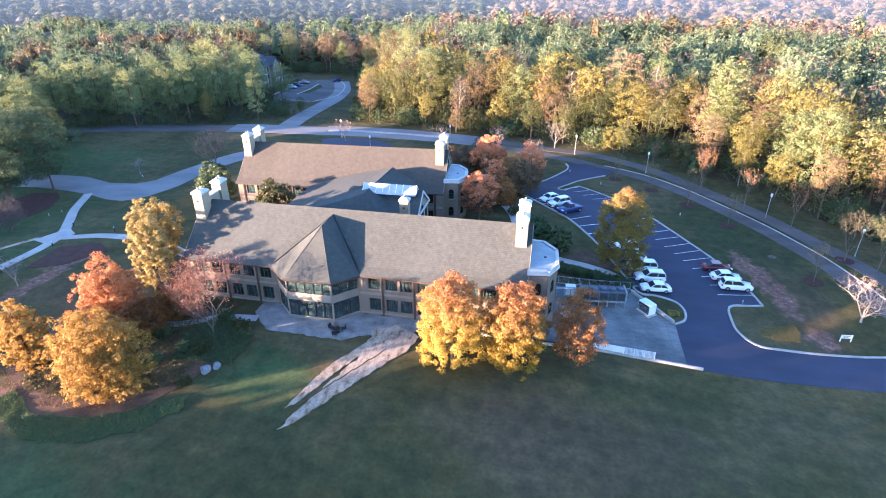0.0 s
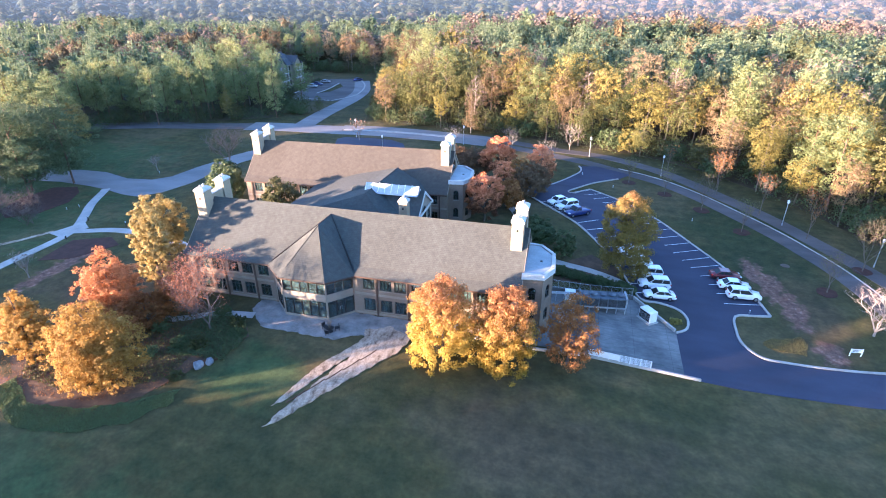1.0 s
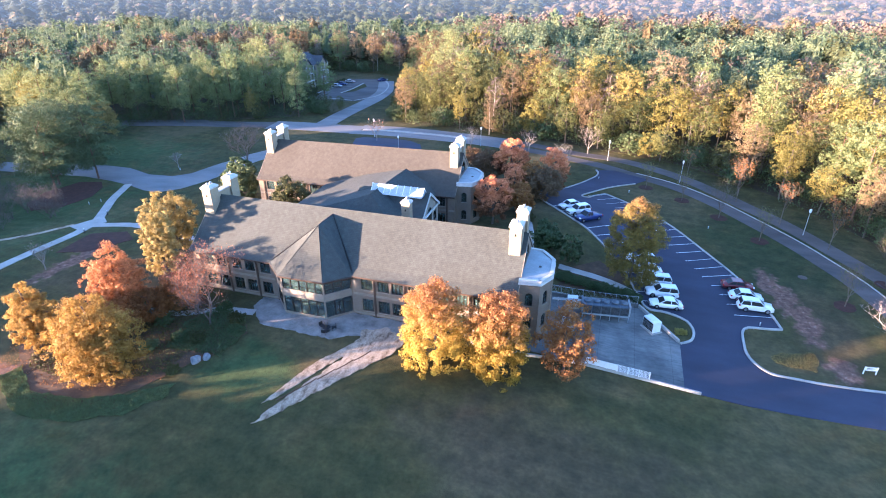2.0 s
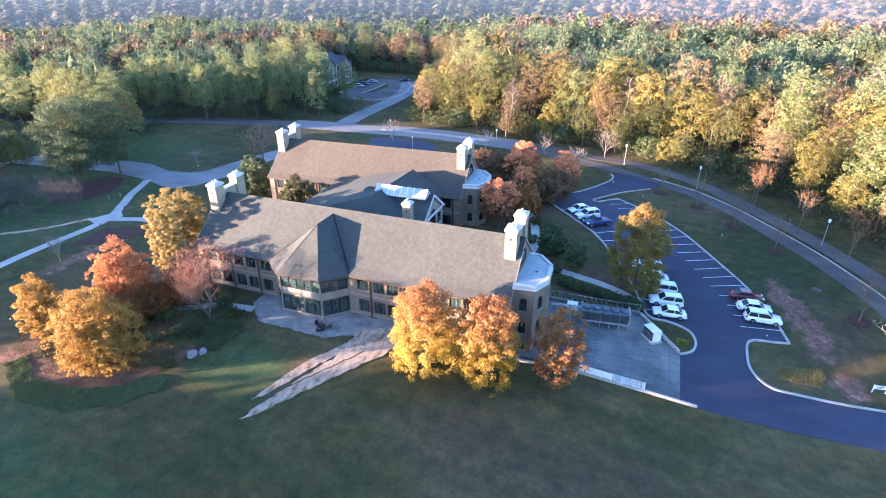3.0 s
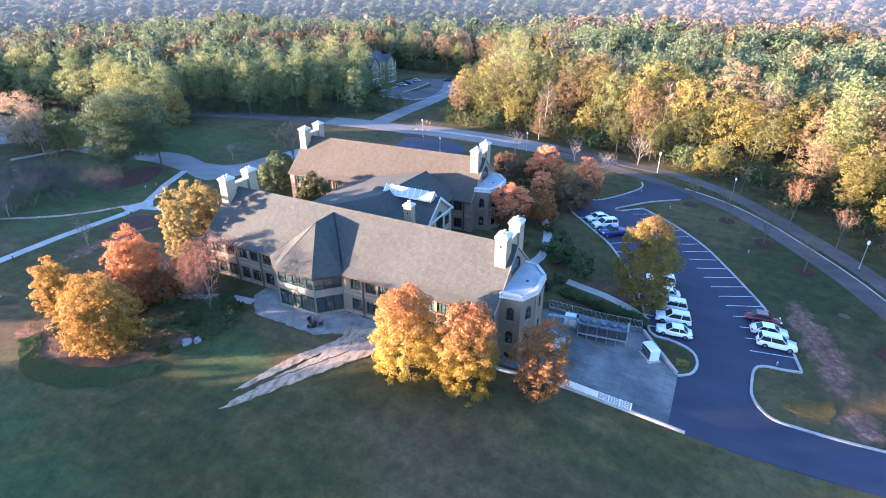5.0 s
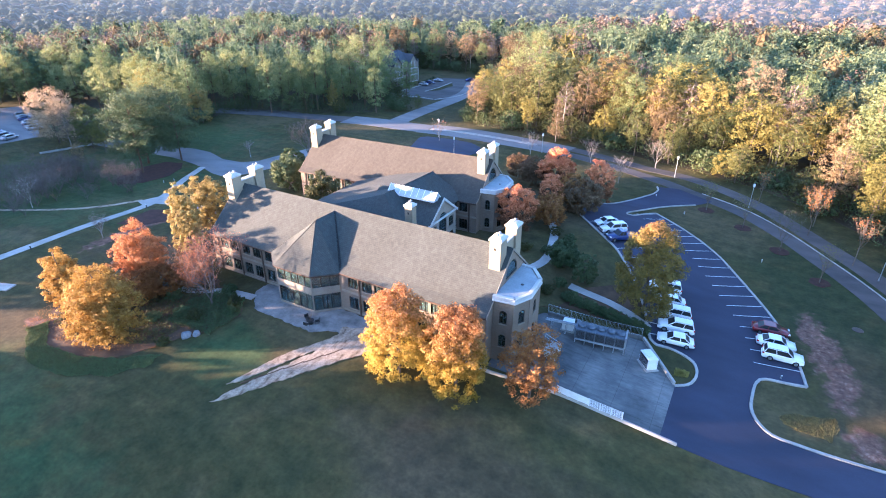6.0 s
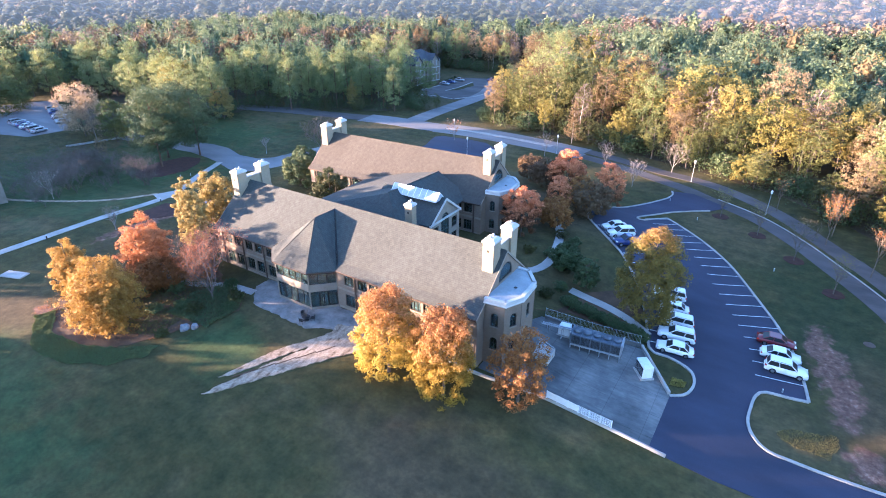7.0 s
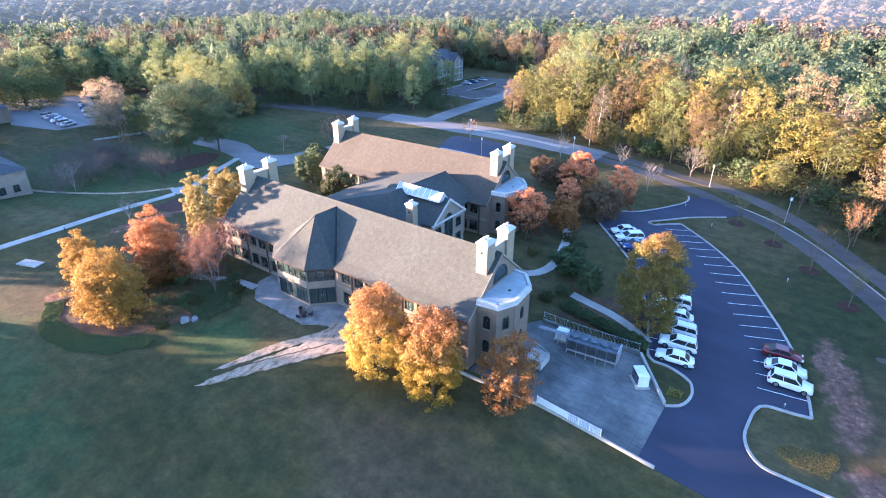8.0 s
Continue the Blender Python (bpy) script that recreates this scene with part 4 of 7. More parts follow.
        for z0, z1 in ((0.75, 2.55), (4.1, 5.95)):
            # brick corners that close the arch
            window(b, mm @ Matrix.Translation((wl / 2, 0.08, z0)), ww, z1 - z0, True, 2)
            g = Geo()
            g.m = mm @ Matrix.Translation((wl / 2, 0, z1 - ww / 2))
            for s in (-1, 1):
                pts = [(s * ww / 2, 0.0), (s * ww / 2, ww / 2)] + [(s * ww / 2 * math.sin(math.pi / 2 * k / 6), ww / 2 * math.cos(math.pi / 2 * k / 6)) for k in range(7)][:-1]
                k = len(pts)
                g.add([(x, 0.004, z) for x, z in pts] + [(x, 0.28, z) for x, z in pts], [(i2, (i2 + 1) % k, k + (i2 + 1) % k, k + i2) for i2 in range(k)] + [tuple(range(k)), tuple(range(2 * k - 1, k - 1, -1))])
            part("arch_spandrel", g, M["brick"], b)
        window(b, mm @ Matrix.Translation((wl / 2, 0.08, -2.4)), ww, 1.7, False, 2)
        g = Geo()
        g.m = mm
        g.soft_box(-0.08, wl + 0.08, -0.12, 0.34, 7.151, 7.85, 0.03)
        g.soft_box(-0.1, wl + 0.1, -0.2, 0.36, 7.15, 7.32, 0.03)
        part("parapet", g, M["trim"], b, "white parapet band round the bay roof")
    g = Geo()
    g.prism([(x + (0.0 if i in (0, 5) else -0.3), y + (0.3 if y < 7 else -0.3)) for i, (x, y) in enumerate(foot)], 7.5, 7.72)
    part("flat_roof", g, M["membrane"], b, "pale blue-grey membrane roof of the bay")
    g = Geo()
    g.soft_box(L + 1.8, L + 2.15, 6.0, 6.35, 7.721, 7.80, 0.02)
    part("roof_drain", g, M["black"], b)
    return b


# front wing with its glazed entrance bay
FRONT = Matrix.Translation((-48.7, 58.68, 0))
fx = lambda x: x + 48.7
strip_x = [fx(x) for x in (-47.3, -42.63, -37.93, -33.3, -28.9, -24.3, -19.96, -15.62, -11.28, -6.94, -2.6)]
entry = (fx(-35.2), fx(-32.3), fx(-26.0), fx(-23.1))
front = office("two-storey tan brick office wing with grey shingle roof", FRONT, 47.5, M["shingle"], strip_x, entry)


def entrance(parent):
    y0, yf = 0.42, -2.28
    plan = [(entry[0] + 0.25, y0), (entry[1], yf), (entry[2], yf), (entry[3] - 0.25, y0)]
    for i, (p, q) in enumerate(zip(plan, plan[1:])):
        d = Vector((q[0] - p[0], q[1] - p[1]))
        wl = d.length
        mm = Matrix.Translation((*p, 0)) @ Matrix.Rotation(math.atan2(d.y, d.x), 4, "Z")
        for z0, z1, mat, lab in ((-0.6, 0.02, M["band"], "low stone plinth"), (2.45, 3.58, M["band"], "cast stone spandrel band"), (5.42, 5.62, M["pipe"], "dark fascia")):
            g = Geo()
            g.m = mm
            g.soft_box(0.0, wl, 0.0, 0.32, z0, z1, 0.02)
            part("spandrel", g, mat, parent, lab)
        n = 5 if i == 1 else 3
        for z0, z1, rows in ((0.02, 2.45, (0.0, 1.9)), (3.58, 5.42, (0.55,))):
            for k in range(n):
                a, c = 0.1 + (wl - 0.2) * k / n, 0.1 + (wl - 0.2) * (k + 1) / n
                door = i == 2 and k == 1 and z0 < 1
                g = Geo()
                g.m = mm
                t = 0.09 if door else 0.055
                g.box(a, a + t, 0.06, 0.2, z0, z1)
                g.box(c - t, c, 0.06, 0.2, z0, z1)
                g.box(a + t, c - t, 0.06, 0.2, z1 - t, z1)
                g.box(a + t, c - t, 0.06, 0.2, z0, z0 + t)
                for r in rows:
                    if r:
                        g.box(a + t, c - t, 0.07, 0.19, z0 + r, z0 + r + 0.06)
                if door:
                    g.box((a + c) / 2 - 0.05, (a + c) / 2 + 0.05, 0.07, 0.19, z0 + t, z0 + 1.9)
                f = part("door" if door else "glazing_bar", g, M["frame"], parent, "bronze-framed glass entrance doors" if door else "dark bronze glazing bars")
                g = Geo()
                g.m = mm
                g.box(a + 0.03, c - 0.03, 0.12, 0.14, z0 + 0.03, z1 - 0.03)
                pn = part("pane", g, M["glass"], f)
                pn.visible_shadow = False
                if door:
                    g = Geo()
                    g.m = mm
                    for s in (-0.12, 0.12):
                        g.tube([((a + c) / 2 + s, 0.03, z0 + 0.8), ((a + c) / 2 + s, 0.03, z0 + 1.4)], [0.02, 0.02], 6)
                    part("handle", g, M["steel"], f)
        g = Geo()
        g.m = mm
        g.box(-0.09, 0.09, 0.0, 0.3, 0.0, 5.62)
        part("corner_post", g, M["band"], parent, "stone corner post of the entrance bay")
    # floors of the bay
    for z in (-0.3, 2.75):
        g = Geo()
        g.prism([(p[0] + (0.3 if k < 2 else -0.3), p[1] + 0.3) for k, p in enumerate(plan)], z, z + 0.2)
        part("floor_slab", g, M["inside"], parent)
    # roof: half an octagon that climbs to a short ridge
    zt = 11.15
    s_, a_ = (fx(-28.75), 61.45 - 58.68, zt), (fx(-28.6), 65.3 - 58.68, zt)
    e = [(entry[0] - 0.25, 0.02, EAVE - 0.02), (entry[1] - 0.12, yf - 0.36, EAVE - 0.12), (entry[2] + 0.12, yf - 0.36, EAVE - 0.12), (entry[3] + 0.25, 0.02, EAVE - 0.02)]
    v = [s_, a_] + e
    # a point a fifth of the way up each hip
    low = [tuple(Vector(q) * 0.8 + Vector(s_) * 0.2) for q in e[1:3]]
    v += low
    faces = [(0, 6, 7), (6, 3, 4, 7), (0, 1, 2), (0, 2, 6), (2, 3, 6), (0, 7, 5), (7, 4, 5), (0, 5, 1)]
    n = len(v)
    g = Geo()
    g.add(v + [(x, y, z - 0.25) for x, y, z in v], faces + [tuple(n + i for i in f[::-1]) for f in faces] +
          [(2, n + 2, n + 3, 3), (3, n + 3, n + 4, 4), (4, n + 4, n + 5, 5)])
    part("entrance_roof", g, M["shingle"], parent, "hipped shingle roof over the entrance bay")
    for top, foot_, lab in ((s_, low[0], "hip"), (s_, low[1], "hip"), (s_, a_, "ridge")):
        g = Geo()
        g.tube([tuple(Vector(top) + Vector((0, 0, 0.02))), tuple(Vector(foot_) + Vector((0, 0, 0.02)))], [0.045, 0.045], 6)
        part("hip_cap", g, M["shingle"], parent)
    for foot_ in (e[0], e[3]):
        g = Geo()
        g.tube([tuple(Vector(a_) + Vector((0, 0, 0.03))), tuple(Vector(foot_) + Vector((0, 0.3, 0.12)))], [0.09, 0.09], 6)
        part("valley_flashing", g, M["frame"], parent, "dark metal valley flashing")
    for p, q in zip(e, e[1:]):
        d = Vector((q[0] - p[0], q[1] - p[1]))
        g = Geo()
        g.m = Matrix.Translation((p[0], p[1], 0)) @ Matrix.Rotation(math.atan2(d.y, d.x), 4, "Z")
        g.soft_box(0, d.length, -0.08, 0.04, EAVE - 0.36, EAVE - 0.14, 0.02)
        part("gutter", g, M["pipe"], parent, "dark brown eaves gutter")


entrance(front)

# rear wing
BACK = pose(-57.4, 87.95, 0, 0, 0, 2.6)
back_strips = list(np.arange(1.2, 39.5, 4.6))
back = office("two-storey brick office wing with brown shingle roof", BACK, 39.4, M["brown_shingle"], back_strips)


# link between the wings: a long roof and a cross wing with an arched gable
def link():
    b = thing("link_building", "low brick link with dark hipped roofs and skylight", "building")

    def hip_roof(x0, x1, y0, y1, ze, zr, rx0, rx1, ry0, ry1, mat, lab):
        """Four slopes from the eaves up to a ridge between (rx0, ry0) and (rx1, ry1)."""
        ev = [(x0, y0, ze), (x1, y0, ze), (x1, y1, ze), (x0, y1, ze)]
        r = [(rx0, ry0, zr), (rx1, ry1, zr)]
        v = ev + r
        if abs(rx1 - rx0) > abs(ry1 - ry0):
            fs = [(0, 1, 5, 4), (1, 2, 5), (2, 3, 4, 5), (3, 0, 4)]
        else:
            fs = [(0, 1, 4), (1, 2, 5, 4), (2, 3, 5), (3, 0, 4, 5)]
        n = len(v)
        g = Geo()
        g.add(v + [(x, y, z - 0.22) for x, y, z in v], fs + [tuple(n + i for i in f[::-1]) for f in fs] + [(i, (i + 1) % 4, n + (i + 1) % 4, n + i) for i in range(4)])
        part("roof", g, mat, b, lab)
        g = Geo()
        g.tube([(rx0, ry0, zr + 0.02), (rx1, ry1, zr + 0.02)], [0.1, 0.1], 6)
        part("ridge_cap", g, mat, b)

    # long roof from wing to wing
    hip_roof(-43.0, -21.5, 71.5, 92.0, 5.9, 9.74, -28.4, -27.4, 77.5, 91.0, M["shingle"], "shingle roof of the link")
    for x in (-42.4, -22.2):
        g = Geo()
        g.m = Matrix.Translation((x, 72.9, 0)) @ Matrix.Rotation(math.pi / 2, 4, "Z")
        holes = [(y, y + 1.5, 0.5, 2.3) for y in (1.2, 4.0, 11.0, 13.4)] + [(y, y + 1.5, 3.7, 5.4) for y in (1.2, 4.0, 11.0, 13.4)]
        pierced(g, 0, 16.5, -0.15, 0.15, -1.0, 5.8, holes)
        part("wall", g, M["brick"], b, "tan brick side wall of the link")
        for y in (1.95, 4.75, 11.75, 14.15):
            for z in (0.5, 3.7):
                window(b, Matrix.Translation((x, 72.9 + y, z)) @ Matrix.Rotation(math.pi / 2 if x > -30 else -math.pi / 2, 4, "Z"), 1.5, 1.75, cols=3)
    # cross wing with gable
    gx, y0, y1, yr, ze, zr = -19.9, 76.8, 85.6, 81.2, 6.2, 9.55
    for s, (ya, yb) in ((0, (y0 - 0.2, yr)), (1, (yr, y1 + 0.2))):
        za, zb = (ze, zr) if s == 0 else (zr, ze)
        g = Geo()
        g.slab_yz([(ya, za), (yb, zb), (yb, zb - 0.24), (ya, za - 0.24)], -32.0, gx + 0.35)
        part("roof", g, M["shingle"], b, "shingle slope of the cross wing")
        g = Geo()
        g.slab_yz([(ya, za + 0.04), (yb, zb + 0.04), (yb, zb - 0.4), (ya, za - 0.4)], gx + 0.351, gx + 0.45)
        part("rake_board", g, M["trim"], b, "pale rake board")
    g = Geo()
    g.m = Matrix.Translation((gx, 0, 0)) @ Matrix.Rotation(math.pi / 2, 4, "Z")
    pierced(g, y0, y1, -0.15, 0.15, -1.0, 6.0, [(77.6, 79.2, 0.5, 2.6), (80.0, 82.4, 0.2, 5.8), (83.2, 84.8, 0.5, 2.6), (77.6, 79.2, 3.6, 5.4), (83.2, 84.8, 3.6, 5.4)])
    r = 1.2
    arc = [(yr - r * math.cos(math.pi * i / 12), 5.8 + r * math.sin(math.pi * i / 12)) for i in range(13)]
    g.m = Matrix()
    sl = lambda y: ze - 0.26 + (zr - ze) * (1 - abs(y - yr) / (yr - y0 + 0.2))
    g.slab_yz([(y0, 5.99), (yr - r, 5.99)] + arc[1:7] + [(yr, zr - 0.28), (y0, sl(y0))], gx - 0.149, gx + 0.151)
    g.slab_yz([(y1, 5.99), (yr + r, 5.99)] + arc[11:5:-1] + [(yr, zr - 0.28), (y1, sl(y1))], gx - 0.149, gx + 0.151)
    part("gable_wall", g, M["band"], b, "pale stone gable with arched window")
    rot = Matrix.Rotation(math.pi / 2, 4, "Z")
    window(b, Matrix.Translation((gx + 0.08, yr, 0.2)) @ rot, 2.4, 6.8, True, 3)
    for y in (78.4, 84.0):
        window(b, Matrix.Translation((gx + 0.08, y, 0.5)) @ rot, 1.6, 2.1, cols=2)
        window(b, Matrix.Translation((gx + 0.08, y, 3.6)) @ rot, 1.6, 1.8, True, 2)
    for y, s in ((y0 + 0.05, 0), (y1 - 0.35, 1)):
        g = Geo()
        g.box(-23.0, gx - 0.16, y, y + 0.3, -1.0, 5.9)
        part("wall", g, M["brick"], b, "tan brick wall")
    # lower hip in front of the cross wing
    hip_roof(-33.5, -22.6, 72.0, 82.0, 5.95, 8.6, -30.0, -26.8, 77.0, 77.0, M["shingle"], "low hipped shingle roof")
    # skylight standing along the ridge
    g = Geo()
    g.slab_yz([(79.35, 9.1), (79.45, 9.35), (80.55, 10.5), (81.65, 9.35), (81.75, 9.1)], -29.3, -20.4)
    part("skylight", g, M["skylight"], b, "long white translucent skylight")
    for i in range(9):
        x = -29.3 + 8.9 * i / 8
        g = Geo()
        g.slab_yz([(79.42, 9.36), (80.55, 10.56), (81.68, 9.36), (81.6, 9.33), (80.55, 10.44), (79.5, 9.33)], x - 0.05, x + 0.05)
        part("skylight_bar", g, M["white_metal"], b)
    g = Geo()
    g.soft_box(gx + 0.16, gx + 0.42, y0 - 0.3, y1 + 0.3, 6.0, 6.28, 0.03)
    part("cornice", g, M["trim"], b, "white cornice across the gable")
    chimney(b, -20.9, -19.6, 71.8, 73.0, 5.0, 11.7)


link()


# ---- trees ----
def blades(r, clumps, n, size, shell=0.3, flat=0.6, whole=0.0):
    """n leaf blades spread through clumps (rows x, y, z, rx, ry, rz), looser towards their skins.
    whole: how far the blades also turn outward from the middle of the crown."""
    c = np.asarray(clumps, float)
    w = (c[:, 3] * c[:, 4] + c[:, 4] * c[:, 5] + c[:, 3] * c[:, 5])
    k = r.choice(len(c), n, p=w / w.sum())
    d = r.normal(size=(n, 3))
    d /= np.linalg.norm(d, axis=1, keepdims=True)
    rad = shell + (1.1 - shell) * r.random((n, 1)) ** 0.6
    rad[r.random(n) < 0.1] *= 1.3
    p = c[k, :3] + d * c[k, 3:6] * rad
    no = d * 0.5 + r.normal(size=(n, 3)) * 0.42 + (0, 0, 0.3)
    if whole:
        o = p - (0, 0, float(c[:, 2].mean()))
        no += whole * o / (np.linalg.norm(o, axis=1, keepdims=True) + 0.01)
    no /= np.linalg.norm(no, axis=1, keepdims=True)
    a = np.cross(no, r.normal(size=(n, 3)))
    a /= np.linalg.norm(a, axis=1, keepdims=True)
    b = np.cross(no, a)
    s = size * (0.6 + 0.8 * r.random((n, 1)))
    a, b = a * s, b * s * flat
    droop = np.array((0, 0, -0.25)) * s
    return np.stack([p + a + droop, p - a * 0.6 + b, p - a * 0.6 - b], 1)


def crown_mesh(name, q, material):
    return big_mesh(name, q.reshape(-1, 3), np.arange(len(q) * 3).reshape(-1, 3), material)


def round_clumps(r, height, width, low, k, egg=0.0, skirt=0.35, lobes=0.4):
    """Leafy sprays that fill a broken ovoid crown from the height low to height: most sit near its skin, which swells and caves in.
    egg: how far the widest part sits below the middle. skirt: how wide the foot stays. lobes: how uneven the outline is."""
    zc, rz, rx = (low + height) / 2 - egg * height, (height - low) / 2, width / 2
    seed = Vector((r.random() * 50, r.random() * 50, 0))
    out = []
    for i in range(4 * k):
        u = -0.95 + 1.93 * (i + r.random()) / (4 * k)
        t = i * 2.39996 + 0.5 * r.random()
        ring = math.sqrt(max(0.02, 1 - u * u)) if u > 0 else 1 - (1 - skirt) * u * u
        d = Vector((math.cos(t) * ring, math.sin(t) * ring, u))
        swell = 0.95 + lobes * noise.noise(d * 1.6 + seed) + 0.6 * lobes * noise.noise(d * 3.4 + seed)
        depth = swell * (0.80 + 0.18 * r.random() if r.random() < 0.72 else 0.35 + 0.45 * r.random())
        s = rx * (0.10 + 0.11 * r.random()) * (1.2 if depth < 0.7 else 1)
        out.append((d.x * rx * depth, d.y * rx * depth, max(zc + u * rz * (0.2 + 0.8 * depth), low + 0.3 * s), s, s, s * (0.55 + 0.3 * r.random())))
    return out


def pine_clumps(r, height, width, low, k, flat=0.68):
    """Flat pads of needles at the ends of boughs, storey over storey, with sky between them."""
    out = []
    n = max(5, k // 4)
    for i in range(n):
        u = (i + 0.3 * r.random()) / n
        reach = width / 2 * (0.66 + 0.97 * u if u < 0.35 else max(0.16, 1.0 - ((u - 0.35) / 0.66) ** 2.2) ** 0.65)
        arms = 5 if u < 0.75 else 4
        for j in range(arms):
            t = i * 1.1 + j * 6.283 / arms + 0.7 * r.random()
            far = reach * (0.55 + 0.5 * r.random())
            for f in (1.0, 0.66, 0.36):
                s = width * (0.06 + 0.06 * r.random()) * (0.8 + 0.4 * (f == 0.66))
                out.append((math.cos(t + 0.2 * r.normal()) * far * f, math.sin(t + 0.2 * r.normal()) * far * f,
                            low + (height - low) * u * 0.95 + far * f * 0.12 + 0.5 * r.normal(), s, s, s * flat))
    out.append((0, 0, height - width * 0.05, width * 0.07, width * 0.07, width * 0.09))
    return out


def trunk_geo(r, height, girth, clumps, limbs=9, sides=6, top=0.8, bend=0.03):
    g = Geo()
    pts = [(bend * height * math.sin(i * 1.3) * 0.5 * (i > 0), bend * height * math.cos(i * 1.7) * 0.5 * (i > 0), height * top * i / 5 - (0.3 if i == 0 else 0)) for i in range(6)]
    g.tube(pts, [girth * (1.25 if i == 0 else 1 - 0.16 * i) for i in range(6)], sides)
    order = list(range(len(clumps)))
    r.shuffle(order)
    for j in order[:limbs]:
        c = clumps[j]
        z0 = max(height * 0.18, min(c[2] - 0.35 * math.hypot(c[0], c[1]) - 0.3, height * top * 0.98))
        f = z0 / (height * top) * 5
        i = min(int(f), 4)
        a = Vector(pts[i]).lerp(Vector(pts[i + 1]), f - i)
        mid = a.lerp(Vector(c[:3]), 0.5) + Vector((0, 0, 0.08 * height * (r.random() - 0.2)))
        g.tube([a, mid, Vector(c[:3])], [girth * 0.42, girth * 0.26, girth * 0.08], max(3, sides - 2))
    return g


def twigs(r, height, width, low, forks=4, girth=0.1, sides=4, lean=0.5):
    """A bare tree: a trunk that forks again and again."""
    g = Geo()

    def grow(p, d, length, rad, level):
        q = p + d * length * 0.5 + Vector((r.normal() * 0.05 * length, r.normal() * 0.05 * length, 0))
        e = p + d * length
        g.tube([p, q, e], [rad, rad * 0.8, rad * 0.55], sides if level > 1 else 3)
        if level <= 0:
            return
        n = 3 if level > 1 else 3
        for k in range(n):
            t = k * 6.28 / n + r.random() * 1.6
            side = Vector((math.cos(t), math.sin(t), 0))
            nd = (d * (0.9 - lean * 0.4) + side * (lean * (0.7 + 0.6 * r.random())) + Vector((0, 0, 0.25))).normalized()
            grow(e if k < 2 else q, nd, length * (0.62 + 0.16 * r.random()), rad * 0.55, level - 1)

    start = Vector((0, 0, -0.2))
    g.tube([start, (0, 0, low)], [girth * 1.2, girth], sides + 2)
    for k in range(4):
        t = k * 1.7 + r.random()
        d = (Vector((math.cos(t), math.sin(t), 0)) * lean * (0.2 if k == 0 else 0.9) + Vector((0, 0, 1))).normalized()
        grow(Vector((0, 0, low * (0.75 + 0.25 * k / 3))), d, (height - low) * 0.42, girth * 0.7, forks - 1)
    return g


def tree(label, category, x, y, trunk, crown, bark, name="tree", turn=0.0, group="", scale=1.0):
    """A tree from a trunk mesh and a crown mesh, set into the land."""
    ob = thing(name, label, category, pose(x, y, lz(x, y), 0, 0, turn) @ Matrix.Scale(scale, 4), group)
    part("trunk", trunk, bark, ob)
    if crown is not None:
        part("crown", crown, None, ob)
    return ob


def leafy(label, x, y, top, width, mat, n, size, low=1.0, k=22, egg=0.03, girth=0.2, seed=1, bark="bark", name="tree", skirt=0.6, lobes=0.3, stems=()):
    """stems: further leaders of the crown, as rows of offset x and y, height and width against the whole."""
    r = np.random.default_rng(seed)
    h = top - lz(x, y)
    cl = round_clumps(r, h, width * (0.68 if stems else 1), low, k, egg, skirt, lobes)
    for dx, dy, high, wide in stems:
        cl += [(c[0] + dx, c[1] + dy, *c[2:]) for c in round_clumps(r, h * high, width * wide, low, int(k * wide), egg, skirt, lobes)]
    me = crown_mesh("crown", blades(r, cl, 2 * n, size * 0.86, 0.25, 0.6, 0.35), M[mat])
    return tree(label, "tree", x, y, trunk_geo(r, h, girth, cl, 12, 7, 0.78), me, M[bark], name)


# trees on the lawn beside the front wing
leafy("tall oval maple turning from orange to yellow", -9.4, 52.5, 11.6, 8.0, "maple", 16000, 0.145, 0.2, 56, 0.05, 0.2, 1, name="maple_tree", skirt=0.8, lobes=0.16)
leafy("oval maple with orange crown and yellow skirt", -2.1, 53.1, 11.7, 7.2, "maple", 15000, 0.145, 0.2, 52, 0.05, 0.2, 2, name="maple_tree", skirt=0.8, lobes=0.16)
leafy("copper-brown oak with thinning leaves by the yard wall", 5.3, 57.4, 8.0, 6.8, "copper", 5200, 0.15, 0.4, 34, 0.05, 0.17, 3, name="oak_tree", lobes=0.4)
# the group on the planted bank
leafy("broad golden-orange maple on the planted bank", -46.6, 39.9, 9.6, 10.8, "gold", 22000, 0.15, 0.6, 52, 0.04, 0.28, 4, name="maple_tree", lobes=0.38, stems=((-2.5, 0.0, 0.92, 0.58), (2.6, 0.4, 0.86, 0.56), (0.4, -2.6, 0.76, 0.52), (3.2, -1.4, 0.62, 0.44)))
leafy("golden maple at the edge of the bank", -58.2, 41.2, 8.2, 8.2, "gold", 11000, 0.15, 0.6, 30, 0.03, 0.2, 5, name="maple_tree", lobes=0.38, stems=((-1.7, 0.6, 0.80, 0.52), (1.5, -0.9, 0.84, 0.5)))
leafy("russet-red maple behind the golden one", -53.6, 50.0, 9.8, 9.6, "russet", 12000, 0.15, 0.5, 40, 0.03, 0.24, 6, name="maple_tree", lobes=0.38, stems=((-2.0, -0.8, 0.86, 0.5), (2.0, 0.6, 0.88, 0.5)))
leafy("tall ochre tree near the gable", -53.3, 58.2, 14.0, 7.6, "ochre", 13000, 0.16, 0.8, 34, 0.03, 0.24, 7, name="tall_tree", lobes=0.36, stems=((-1.6, 0.4, 0.84, 0.52), (1.5, -0.5, 0.78, 0.5)))
leafy("ochre tree behind the gable tree", -58.5, 66.5, 11.8, 7.4, "ochre", 7000, 0.20, 1.0, 28, 0.03, 0.2, 8, name="tall_tree")
